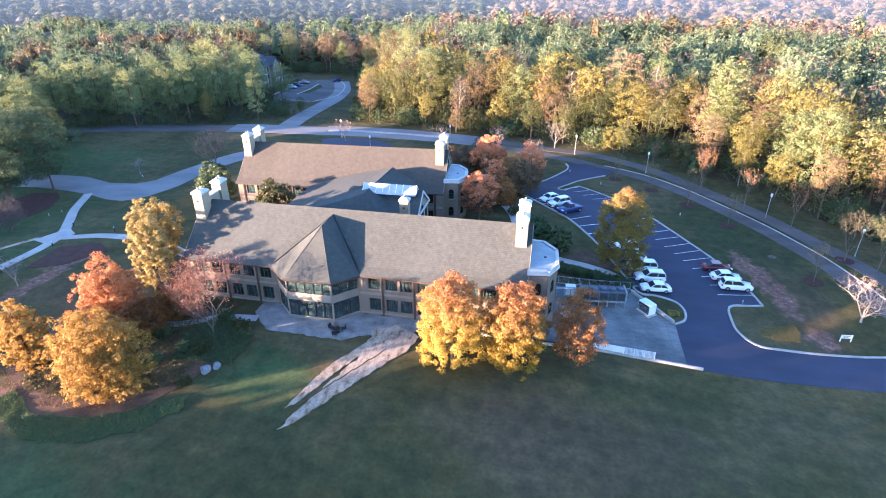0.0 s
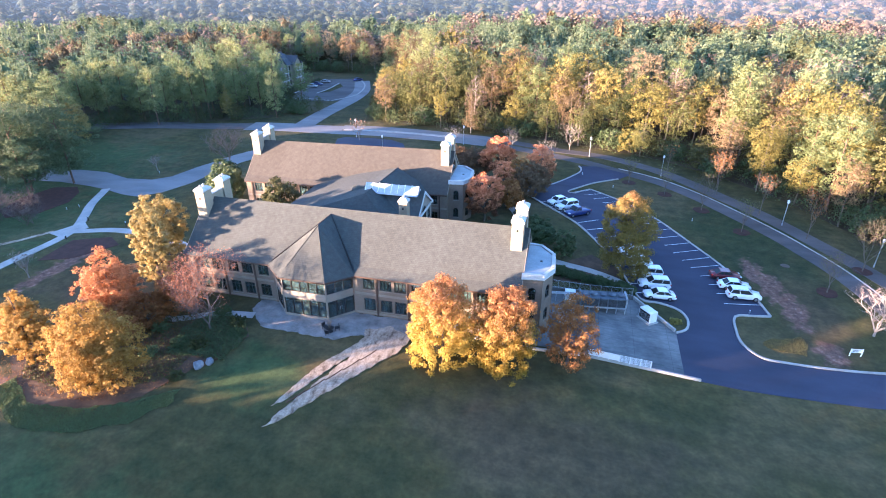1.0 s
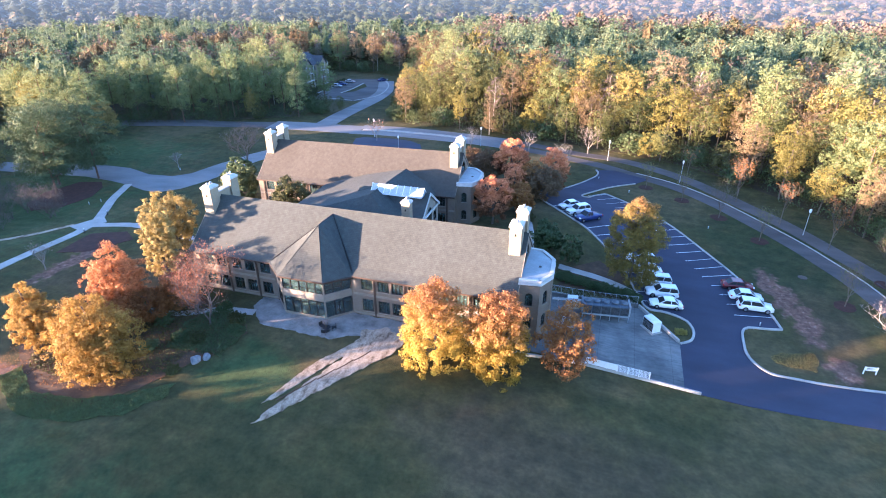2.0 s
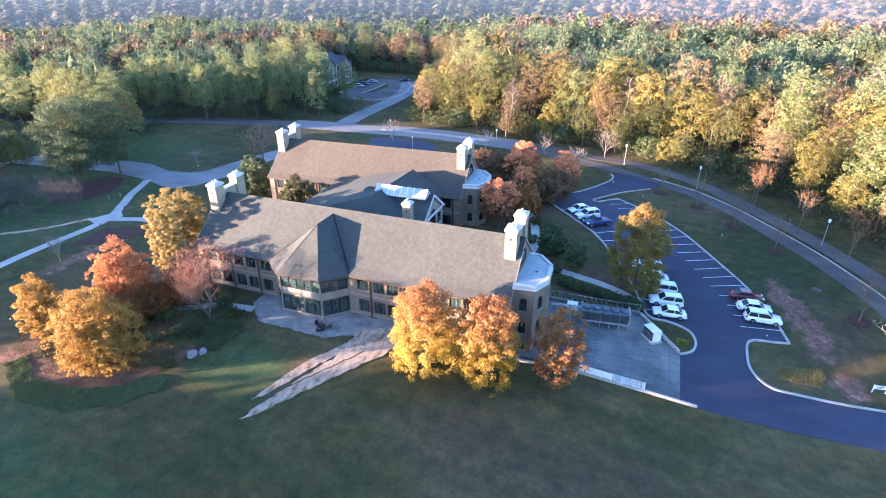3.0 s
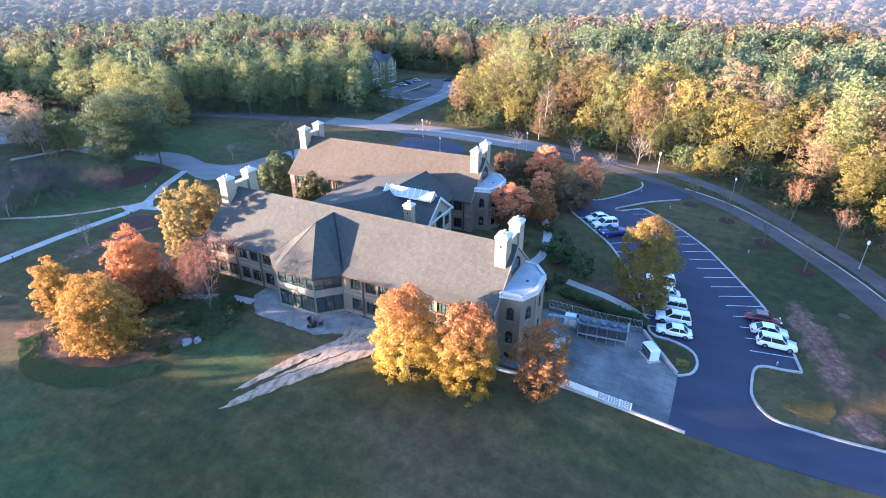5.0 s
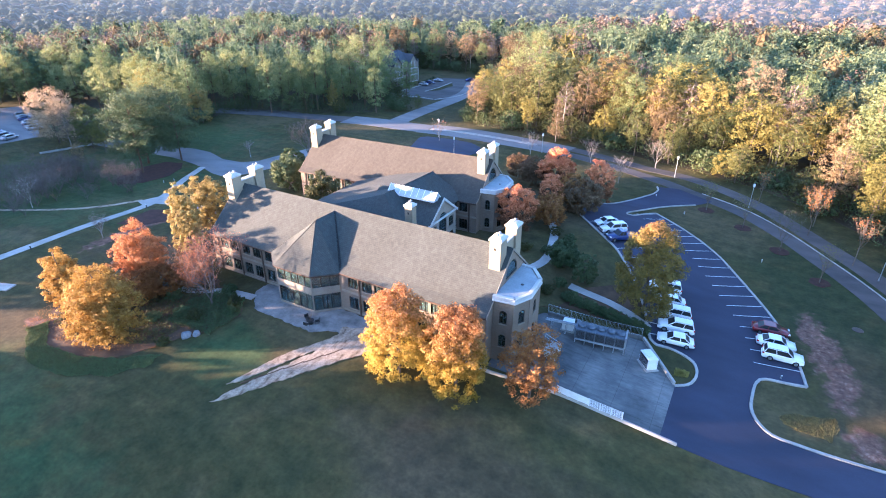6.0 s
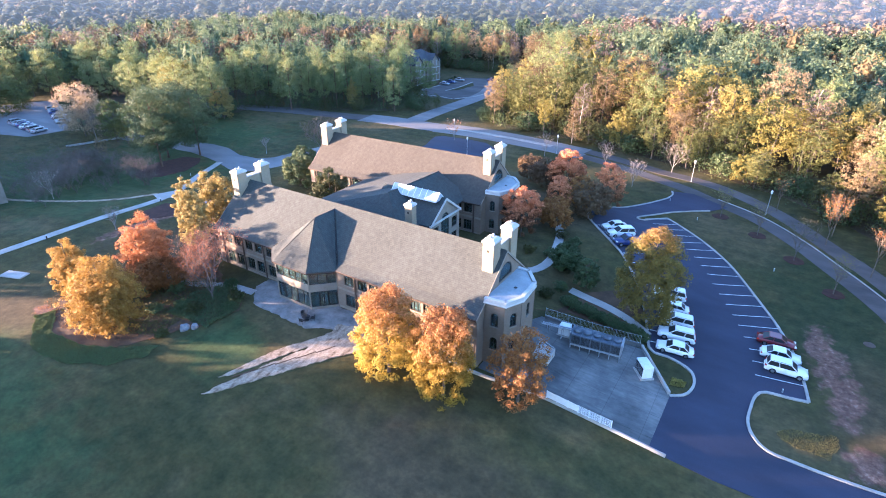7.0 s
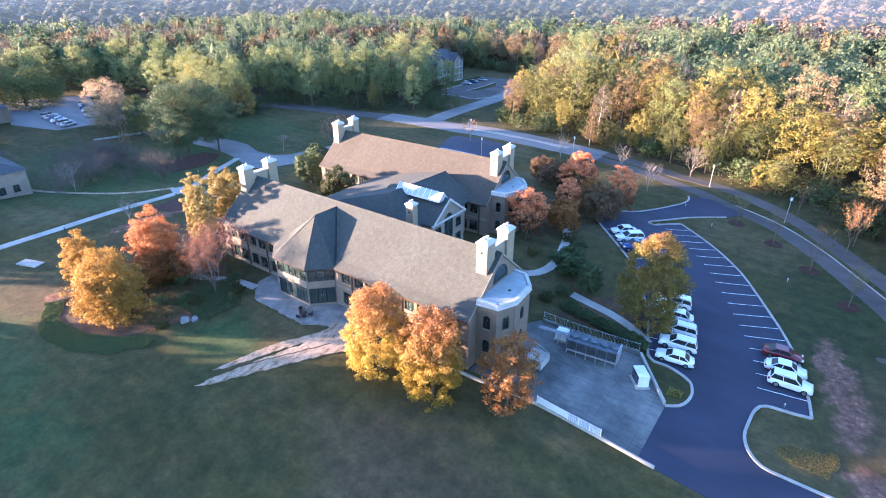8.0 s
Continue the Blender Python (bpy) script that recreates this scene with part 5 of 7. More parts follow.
# car park tree, coral trees behind
leafy("half-turned tree, green below and amber on top", 12.8, 83.2, 13.0, 8.8, "olive_gold", 14000, 0.165, 0.8, 48, 0.05, 0.22, 9, name="car_park_tree", lobes=0.2)
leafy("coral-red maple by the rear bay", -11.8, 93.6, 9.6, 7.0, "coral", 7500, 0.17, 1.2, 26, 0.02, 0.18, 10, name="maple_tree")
leafy("maple behind the building with a painted sunlit coral top", -13.2, 118.6, 9.2, 7.6, "coral", 6500, 0.22, 1.5, 26, 0.02, 0.2, 11, name="maple_tree", skirt=0.8)
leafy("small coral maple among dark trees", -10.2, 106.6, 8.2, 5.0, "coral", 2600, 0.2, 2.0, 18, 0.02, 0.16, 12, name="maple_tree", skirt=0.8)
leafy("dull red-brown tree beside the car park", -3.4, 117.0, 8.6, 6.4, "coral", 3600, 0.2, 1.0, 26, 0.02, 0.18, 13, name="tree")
leafy("dull brown tree beside the car park", -5.0, 110.5, 6.2, 8.0, "dull_brown", 5200, 0.2, 0.5, 26, 0.02, 0.18, 14, name="tree")
leafy("olive-gold magnolia in the court between wings", -47.6, 83.6, 8.5, 7.4, "magnolia", 7000, 0.2, 0.6, 30, 0.02, 0.2, 15, name="magnolia_tree")
leafy("dark evergreen tree near the rear gable", -64.5, 91.5, 7.2, 7.6, "ivy", 5500, 0.22, 0.5, 26, 0.02, 0.2, 16, name="evergreen_tree")
leafy("dark evergreen tree beside the rear wing", -68.5, 97.0, 6.6, 6.5, "ivy", 4200, 0.22, 0.5, 24, 0.02, 0.2, 17, name="evergreen_tree")
leafy("small green tree in the bed by the yard", 3.2, 85.2, 3.6, 4.2, "ivy", 2600, 0.18, 0.3, 18, 0.02, 0.12, 18, name="small_tree")
leafy("dark green tree in the court behind the gable", -0.8, 87.5, 3.8, 5.2, "ivy", 4200, 0.19, 0.3, 22, 0.02, 0.16, 20, name="small_tree")
leafy("dark brown-green tree in the court", -8.5, 100.5, 5.8, 6.6, "copper", 3800, 0.2, 0.5, 22, 0.02, 0.16, 21, name="small_tree")

leafy("dark red-brown tree behind the rear bay", -18.5, 121.0, 5.8, 8.6, "dull_brown", 4200, 0.2, 0.5, 26, 0.02, 0.18, 22)
leafy("dark brown tree between the bay and the car park", -8.2, 112.5, 6.2, 7.6, "copper", 3800, 0.2, 0.5, 26, 0.02, 0.18, 23)
leafy("dark brown shrub tree behind the rear bay", -24.0, 124.5, 5.2, 6.6, "dull_brown", 2800, 0.2, 0.4, 22, 0.02, 0.18, 24)

# nearly bare trees
def bare(label, x, y, top, width, low, girth, seed, bark, leaf=None, n=0, forks=4, lean=0.55, size=0.16, name="bare_tree"):
    r = np.random.default_rng(seed)
    h = top - lz(x, y)
    g = twigs(r, h, width, low, forks, girth, 4, lean)
    crown = None
    if leaf:
        ends = np.array(g.v)[r.choice(len(g.v), n)]
        ends = ends[ends[:, 2] > low]
        cl = np.concatenate([ends, np.full((len(ends), 3), 0.35)], 1)
        crown = crown_mesh("crown", blades(r, cl, n, size), M[leaf])
    return tree(label, "tree", x, y, g, crown, M[bark], name)


leafy("dark red shrubby maple beside the bare tree", -47.2, 53.6, 5.2, 6.0, "copper", 4200, 0.14, 0.3, 30, 0.03, 0.14, 25, name="maple_tree")
leafy("low dark red-brown tree between the maples", -48.6, 49.6, 4.2, 5.6, "copper", 3400, 0.14, 0.2, 26, 0.03, 0.12, 27, name="maple_tree")
leafy("dull red-brown maple in the shade of the bank", -50.4, 46.6, 4.6, 6.4, "copper", 4200, 0.14, 0.3, 30, 0.03, 0.14, 26, name="maple_tree")
bare("nearly bare tree with a few dull red leaves", -40.4, 51.0, 9.8, 9.0, 0.9, 0.12, 31, "twig", "dull_red", 2400, 6, 0.66, 0.085)
bare("low bare tree with red leaves beside it", -43.6, 52.6, 6.6, 6.0, 0.6, 0.10, 34, "twig", "dull_red", 1500, 5, 0.62, 0.11)
bare("bare red-brown spreading tree beside the rear drive", -78.5, 113.0, 8.6, 9.0, 2.0, 0.16, 32, "twig", "twiglets", 3000, 5, 0.6, 0.10)
bare("sparse russet tree behind the entrance bank", -44.8, 54.5, 7.6, 6.0, 1.4, 0.13, 33, "twig", "dull_red", 1500, 5, 0.55, 0.12)
RING = [(0.0 + math.cos(k * 0.3927), math.sin(k * 0.3927)) for k in range(16)]
young = [(16.3, 130.1, 3.0, "fgreen", 420), (23.6, 123.8, 3.4, "fgreen", 320), (30.1, 116.2, 4.6, "fgreen", 320), (36.0, 107.4, 3.2, "fgreen", 320), (44.2, 87.2, 3.0, "fgreen", 320), (52.4, 96.2, 5.2, "fgreen", 420)]
for i, (x, y, top, leaf, n) in enumerate(young):
    bare("young lawn tree, almost bare, in a mulch ring", x, y, top, 5.0, 1.7, 0.075, 40 + i, "bark", leaf, n, 5, 0.5, 0.10, "young_tree")
    area("mulch_ring", [(x + 1.55 * a * (0.9 + 0.2 * random.random()), y + 1.55 * b * (0.9 + 0.2 * random.random())) for a, b in RING], M["mulch"], 0.05, "round bed of dark bark mulch", "mulch")
verge = [(34.6, 126.0, 7.8, "copper", 380), (25.7, 139.2, 5.2, "copper", 60), (41.1, 116.3, 6.4, "copper", 160), (47.2, 107.2, 7.4, "copper", 260), (35.6, 131.2, 6.8, "copper", 260), (55.5, 92.0, 7.5, "fgreen", 700)]
for i, (x, y, top, leaf, n) in enumerate(verge):
    bare("slim pale-stemmed verge tree with few leaves", x, y, top - 0.8, 4.5, 3.0, 0.07, 60 + i, "bark", leaf, int(n * 1.5), 4, 0.34, 0.13, "verge_tree")
bare("white-twigged bare tree catching the sun", 46.6, 76.4, 2.9, 7.6, 0.8, 0.15, 70, "pale_bark", "fpink", 900, 5, 0.75, 0.12)
for i, (x, y, top) in enumerate(((-97.9, 110.6, 1.2), (-58.0, 146.0, 4.6), (-30.0, 147.0, 4.0), (1.5, 154.0, 5.2), (-14.0, 149.0, 4.2), (-4.0, 138.0, 4.0), (-77, 57, 3.5), (-108, 60, 4.5))):
    bare("small bare tree by the road", x, y, top, 4.0, 1.2, 0.08, 80 + i, "pale_bark", "fpink" if i != 1 else "coral", 160, 4, 0.6, 0.14, "small_bare_tree")

# ---- woods ----
def kind_deciduous(seed, h, w, low, mat, n, size, bark, k=24):
    r = np.random.default_rng(seed)
    cl = round_clumps(r, h, w, low, k, 0.0)
    return trunk_geo(r, h, 0.24, cl, 11, 4, 0.9, 0.02).mesh("trunk", M[bark]), crown_mesh("crown", blades(r, cl, n, size, 0.3, 0.65, 0.45), M[mat])


def kind_pine(seed, h, w, low, mat, n, size, k=26, flat=0.68):
    r = np.random.default_rng(seed)
    cl = pine_clumps(r, h, w, low, k, flat)
    return trunk_geo(r, h, 0.26, cl, 8, 5, 0.95, 0.012).mesh("trunk", M["pine_bark"]), crown_mesh("crown", blades(r, cl, n, size, 0.3, 0.5, 0.25), M[mat])


KINDS = {
    "pine": [kind_pine(100 + i, 20 + i, 11.0, 6.5 - i, "pine", 4000, 0.25, 34) for i in range(3)],
    "yellow": [kind_deciduous(110 + i, 19 + i, 11.0 - 0.8 * i, 4.0 + i, "fyellow", 4200, 0.22, "bark", 34) for i in range(3)],
    "green": [kind_deciduous(120 + i, 17 + i, 10.5, 2.5, "fgreen", 4000, 0.22, "bark", 34) for i in range(3)],
    "brown": [kind_deciduous(130 + i, 20 + i, 9.5, 5.0, "fbrown", 3900, 0.21, "bark", 34) for i in range(3)],
    "bare": [kind_deciduous(140 + i, 19 + i, 7.0, 4.0, "fpink", 1500, 0.20, "pale_bark", 30) for i in range(2)],
    # dark ivy and magnolia tones paint the shade low in the wood
    "under": [kind_deciduous(150 + i, 5.5 + 1.5 * i, 7.0, 0.1, "magnolia" if i else "ivy", 1900, 0.20, "bark", 20) for i in range(2)],
    "broad_pine": [kind_pine(170 + i, 19 + i, 18.0, 4.6, "old_pine", 18000, 0.20, 32, 0.48) for i in range(3)],
    "shade": [kind_deciduous(160 + i, 19 + i, 9.5, 1.0, "fgreen", 1100, 0.8, "bark", 30) for i in range(2)],
}
WORDS = {"pine": ("tall loblolly pine with ragged green crown", "pine"), "yellow": ("tall yellow-leaved tulip tree at the wood's edge", "tree"),
         "green": ("tall olive-green broadleaf tree in the wood", "tree"), "brown": ("tall brown-pink oak turning in the wood", "tree"),
         "bare": ("tall pale tree with bare crown", "tree"), "under": ("leafy undergrowth shrub below the wood's edge", "shrub")}
CLEAR = [(75, 30), (67, 95), (59.5, 106), (51, 118.5), (43.5, 129.5), (35.5, 139), (25.5, 148.5), (12, 155.5), (-3, 160.5), (-20, 164), (-36, 166), (-58, 168), (-64, 174), (-69, 190), (-73, 205), (-80, 228), (-86, 255), (-112, 266), (-140, 266), (-140, 232), (-119, 208),
         (-100, 194), (-90, 178), (-97, 167), (-108, 161), (-120, 153), (-131, 147), (-141, 142), (-137, 120), (-150, 112), (-160, 116), (-215, 120), (-228, 78), (-172, 66), (-155, 55), (-165, 10), (-150, -60), (0, -150), (120, -60)]


def inside(px, py, poly):
    """Which of the points lie within the outline."""
    res = np.zeros(len(px), bool)
    for (x0, y0), (x1, y1) in zip(poly, poly[1:] + poly[:1]):
        cross = ((y0 > py) != (y1 > py)) & (px < (x1 - x0) * (py - y0) / (y1 - y0 + 1e-12) + x0)
        res ^= cross
    return res


def rim_distance(px, py, poly):
    best = np.full(len(px), 1e9)
    for (x0, y0), (x1, y1) in zip(poly, poly[1:] + poly[:1]):
        dx, dy = x1 - x0, y1 - y0
        t = np.clip(((px - x0) * dx + (py - y0) * dy) / (dx * dx + dy * dy), 0, 1)
        best = np.minimum(best, np.hypot(px - x0 - t * dx, py - y0 - t * dy))
    return best


def scatter(r, x0, x1, y0, y1, gap):
    """A loosened lattice of places."""
    X, Y = np.meshgrid(np.arange(x0, x1, gap), np.arange(y0, y1, gap))
    X[1::2] += gap / 2
    return X.ravel() + r.uniform(-0.4, 0.4, X.size) * gap, Y.ravel() + r.uniform(-0.4, 0.4, X.size) * gap


def wood_kind(x, y, r, edge=0.0):
    """What grows where: turning broadleaves along the eastern edge, pines behind them and to the west, bare grey woods far off."""
    patch = noise.noise(Vector((x * 0.018, y * 0.018, 3.3)))
    fine = min(0.999, max(0.0, r.random() + 0.25 * noise.noise(Vector((x * 0.05, y * 0.05, 8.1)))))
    if x > -64 and edge < 34 + 26 * patch:
        fine = min(0.99, fine + 0.15 * max(0.0, min(1.0, (x - 20) / 40)))
        if x > 44 and edge < 26:
            return "pine" if fine < 0.45 else "green" if fine < 0.72 else "yellow" if fine < 0.9 else "brown"
        return "yellow" if fine < 0.38 else "brown" if fine < 0.58 else "green" if fine < 0.88 else "pine" if fine < 0.94 else "bare"
    far = math.hypot(x, y) + 50 * patch
    if x > -70 and far > 330:
        return "bare" if fine < 0.66 else "brown" if fine < 0.8 else "pine"
    if x <= -70 and 275 < far < 325:
        return "brown" if fine < 0.4 else "bare" if fine < 0.7 else "pine"
    if fine < 0.82 + patch * 0.3:
        return "pine"
    return "green" if fine < 0.90 else "brown" if fine < 0.95 else "yellow" if fine < 0.97 else "bare"


px, py = scatter(rng, -330, 190, 40, 330, 6.9)
keep = ~inside(px, py, CLEAR) & (np.hypot(px, py) > 90) & ~((px > 60) & (py < 85)) & (px < 0.62 * py + 22) & (py > 0.25 * (10 - px) + 8)
px, py = px[keep], py[keep]
rim = rim_distance(px, py, CLEAR)
near = rim + 0.10 * np.hypot(px, py - 60)
order = np.argsort(near)
FIRST = order[(py[order] > 85)][:300]
rest = np.setdiff1d(np.arange(len(px)), FIRST)
masters = {}
for i in FIRST:
    kind = wood_kind(px[i], py[i], rng, rim[i])
    if rim[i] < (10 if px[i] > 25 else 7.5) and rng.random() < (0.82 if px[i] > 25 else 0.55):
        kind = "under"
    v = int(rng.integers(len(KINDS[kind])))
    s = 0.78 + 0.40 * rng.random()
    west = px[i] < -70
    if kind != "under":
        s *= (0.86 if west else 1.06)
        if rim[i] < 9 and not west:
            s *= 0.48 + 0.035 * rim[i] + 0.15 * rng.random()
    m = pose(px[i], py[i], lz(px[i], py[i]) - 0.2, rng.normal() * 1.5, rng.normal() * 1.5, rng.random() * 360) @ Matrix.Diagonal((s * (0.9 + 0.25 * rng.random()), s * (0.9 + 0.25 * rng.random()), s, 1))
    if (kind, v) not in masters:
        ob = thing({"pine": "pine_tree", "under": "shrub"}.get(kind, "forest_tree"), *WORDS[kind], group="trees of the wood")
        part("trunk", KINDS[kind][v][0], None, ob)
        part("crown", KINDS[kind][v][1], None, ob)
        ob.matrix_world = m
        masters[(kind, v)] = ob
    else:
        src = masters[(kind, v)]
        c = src.copy()
        scene.collection.objects.link(c)
        for ch in src.children:
            d = ch.copy()
            scene.collection.objects.link(d)
            d.parent = c
        c.matrix_world = m

# deeper woods: one mesh for each sort of crown
TONED = {k: leaves("deep_" + k, s, through=t, spread=0.9, tone=True) for k, s, t in (
    ("pine", [(0.0, (0.077, 0.115, 0.062)), (0.5, (0.131, 0.171, 0.090)), (1.0, (0.209, 0.238, 0.128))], 0.45),
    ("yellow", [(0.0, (0.107, 0.097, 0.028)), (0.5, (0.194, 0.167, 0.047)), (1.0, (0.301, 0.244, 0.075))], 0.45),
    ("green", [(0.0, (0.038, 0.049, 0.022)), (0.5, (0.080, 0.089, 0.038)), (1.0, (0.144, 0.141, 0.064))], 0.35),
    ("brown", [(0.0, (0.083, 0.063, 0.032)), (0.5, (0.145, 0.110, 0.056)), (1.0, (0.212, 0.167, 0.088))], 0.45),
    ("bare", [(0.0, (0.104, 0.075, 0.058)), (0.5, (0.158, 0.121, 0.094)), (1.0, (0.219, 0.171, 0.135))], 0.3))}


def core(r, low, top, width, pointed):
    """A lumpy closed heart of a crown, as triangles: what shows between the outer sprays."""
    n, levels = 8, 5
    rings = []
    for j in range(levels):
        u = j / (levels - 1)
        k = (1 - u) ** 0.8 if pointed else math.sqrt(max(0.0, 1 - (1.25 * u - 0.25) ** 2))
        rings.append([(math.cos(6.283 * i / n) * width / 2 * k * q, math.sin(6.283 * i / n) * width / 2 * k * q, low + (top - low) * (u + 0.06 * r.normal())) for i in range(n) for q in (0.8 + 0.35 * r.random(),)])
    out = []
    for a, b in zip(rings, rings[1:]):
        for i in range(n):
            j = (i + 1) % n
            out += [(a[i], a[j], b[j]), (a[i], b[j], b[i])]
    return np.array(out)


def template(kind, n, size, seed, low):
    """The crown of a tree that stands among others: its upper part, which is all that rises out of the canopy."""
    r = np.random.default_rng(seed)
    cl = pine_clumps(r, 20, 8.5, max(low, 8), 16) if kind == "pine" else round_clumps(r, 19.5, 8.5, low, 14, 0.0, 0.8)
    q = blades(r, cl, n, size, 0.4, 0.75, 0.5)
    return q if kind == "bare" else np.concatenate([q, core(r, low, 17.5, 5.6, kind == "pine")])


def deep_wood(name, label, xs, ys, rims, counts, size, scale_up=1.0, low=6.0, kind=""):
    lots, tones = {k: [] for k in TONED}, {k: [] for k in TONED}
    temps = {k: [template(k, int(counts * (0.85 if k == "bare" else 1)), size, 200 + 7 * i, low) for i in range(5)] for k in TONED}
    zs = land(xs, ys)
    for x, y, z, e in zip(xs, ys, zs, rims):
        k = wood_kind(x, y, rng, e)
        q = temps[k][int(rng.integers(5))]
        a = rng.random() * 6.283
        s = scale_up * (0.76 + 0.42 * rng.random() + 0.14 * noise.noise(Vector((x * 0.03, y * 0.03, 5.0)))) * (0.9 if x < -70 else 1.05)
        ca, sa = math.cos(a) * s, math.sin(a) * s
        o = np.empty_like(q)
        o[..., 0] = q[..., 0] * ca - q[..., 1] * sa + x
        o[..., 1] = q[..., 0] * sa + q[..., 1] * ca + y
        o[..., 2] = q[..., 2] * s + z
        lots[k].append(o)
        tones[k].append(np.full(len(q) * 3, rng.random()))
    for k, l in lots.items():
        if l:
            me = crown_mesh(name, np.concatenate(l), TONED[k])
            me.attributes.new("tone", "FLOAT", "POINT").data.foreach_set("value", np.concatenate(tones[k]).astype(np.float32))
            tagged(new(name, me), label.replace("KIND", {"bare": "leafless grey", "pine": "dark green pine"}.get(k, k)), "woods", kind="stuff")


close = rest[near[rest] < 55]
deep = np.setdiff1d(rest, close)
deep_wood("woods", "KIND crowns of the deeper wood", px[close], py[close], rim[close], 780, 0.285, 1.0, 6.0)
deep_wood("woods", "KIND crowns deep in the wood", px[deep], py[deep], rim[deep], 420, 0.35, 1.0, 9.0)
qx, qy = scatter(rng, -420, 300, 60, 420, 8.0)
keep = ~((qx > -330) & (qx < 190) & (qy < 330)) & (np.hypot(qx, qy) < 375) & (np.abs(np.arctan2(-qx - 10, qy + 20) - radians(23)) < radians(60))
deep_wood("far_woods", "KIND canopy of the far woods", qx[keep], qy[keep], np.full(keep.sum(), 999.0), 220, 0.7, 1.05, 9.0)
SECTOR = radians(23)

# the wooded distance: a backdrop of crowns past a third of a kilometre, its haze painted in as a faint glow
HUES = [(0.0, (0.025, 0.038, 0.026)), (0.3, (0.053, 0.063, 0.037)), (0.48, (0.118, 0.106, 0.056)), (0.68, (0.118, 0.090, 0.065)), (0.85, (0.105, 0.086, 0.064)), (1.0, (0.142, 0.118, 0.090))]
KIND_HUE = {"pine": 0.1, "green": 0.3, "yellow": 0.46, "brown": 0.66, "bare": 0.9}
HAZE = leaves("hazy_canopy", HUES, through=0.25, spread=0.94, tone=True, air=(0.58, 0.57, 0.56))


def haze_glow(dist):
    """Strength of the emission that paints haze on a thing at this distance."""
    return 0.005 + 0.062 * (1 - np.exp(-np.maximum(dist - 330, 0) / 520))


def swell_of(x, y):
    """The far hills: low ridges that rise towards the horizon."""
    d = np.hypot(x, y)
    return np.clip((d - 420) / 900, 0, 1) * (9 + 9 * np.sin(x * 0.006 + 1.0) * np.cos(y * 0.005))


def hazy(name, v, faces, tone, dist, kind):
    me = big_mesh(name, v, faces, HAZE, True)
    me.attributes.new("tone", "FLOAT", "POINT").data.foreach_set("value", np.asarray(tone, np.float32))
    me.attributes.new("air", "FLOAT", "POINT").data.foreach_set("value", haze_glow(dist).astype(np.float32))
    return tagged(new(name, me), "wooded distance under the horizon with painted-in haze", "woods", kind=kind)


PICK = {}


def canopy(x, y, d):
    """Height over the land and hue of the far canopy at a place d metres off: domed crowns, each with its own height and tint."""
    cell = 6.6 * max(1.0, d / 520)
    gaps, spots = noise.voronoi(Vector((x / cell, y / cell, 0.0)))
    key = (round(spots[0].x, 3), round(spots[0].y, 3), round(cell, 1))
    if key not in PICK:
        PICK[key] = (KIND_HUE[wood_kind(key[0] * cell, key[1] * cell, rng, 999.0)] + 0.07 * rng.normal(), rng.random())
    hue, tall = PICK[key]
    dome = math.sqrt(max(0.0, 1 - min(1.0, gaps[0] * 1.35) ** 2))
    rough = noise.noise(Vector((x * 0.55, y * 0.55, 2.0))) + 0.6 * noise.noise(Vector((x * 1.3, y * 1.3, 7.0)))
    return 6.5 + 6.5 * tall + (cell / 6.6) ** 0.5 * (2.8 * dome + 1.4 * rough), min(1.0, max(0.0, hue + 0.09 * rough))


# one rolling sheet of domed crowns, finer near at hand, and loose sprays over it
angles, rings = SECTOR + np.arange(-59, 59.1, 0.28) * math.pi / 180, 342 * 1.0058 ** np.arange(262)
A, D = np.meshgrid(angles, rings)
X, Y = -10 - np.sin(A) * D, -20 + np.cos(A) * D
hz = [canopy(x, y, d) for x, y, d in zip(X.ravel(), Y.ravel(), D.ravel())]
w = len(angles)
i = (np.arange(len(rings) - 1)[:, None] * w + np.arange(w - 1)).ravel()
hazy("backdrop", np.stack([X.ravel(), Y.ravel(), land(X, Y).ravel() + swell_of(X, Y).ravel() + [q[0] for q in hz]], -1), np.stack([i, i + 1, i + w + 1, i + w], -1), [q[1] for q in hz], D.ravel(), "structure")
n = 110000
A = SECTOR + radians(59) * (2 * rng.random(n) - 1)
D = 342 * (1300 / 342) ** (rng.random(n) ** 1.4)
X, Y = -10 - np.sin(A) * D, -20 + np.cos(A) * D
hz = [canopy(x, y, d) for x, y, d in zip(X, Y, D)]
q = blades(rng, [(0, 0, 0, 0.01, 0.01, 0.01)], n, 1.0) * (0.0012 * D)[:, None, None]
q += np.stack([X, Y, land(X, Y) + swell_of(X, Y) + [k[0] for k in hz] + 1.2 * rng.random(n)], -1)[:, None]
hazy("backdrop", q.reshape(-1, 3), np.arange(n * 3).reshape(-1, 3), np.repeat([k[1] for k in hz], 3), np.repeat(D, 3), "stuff")
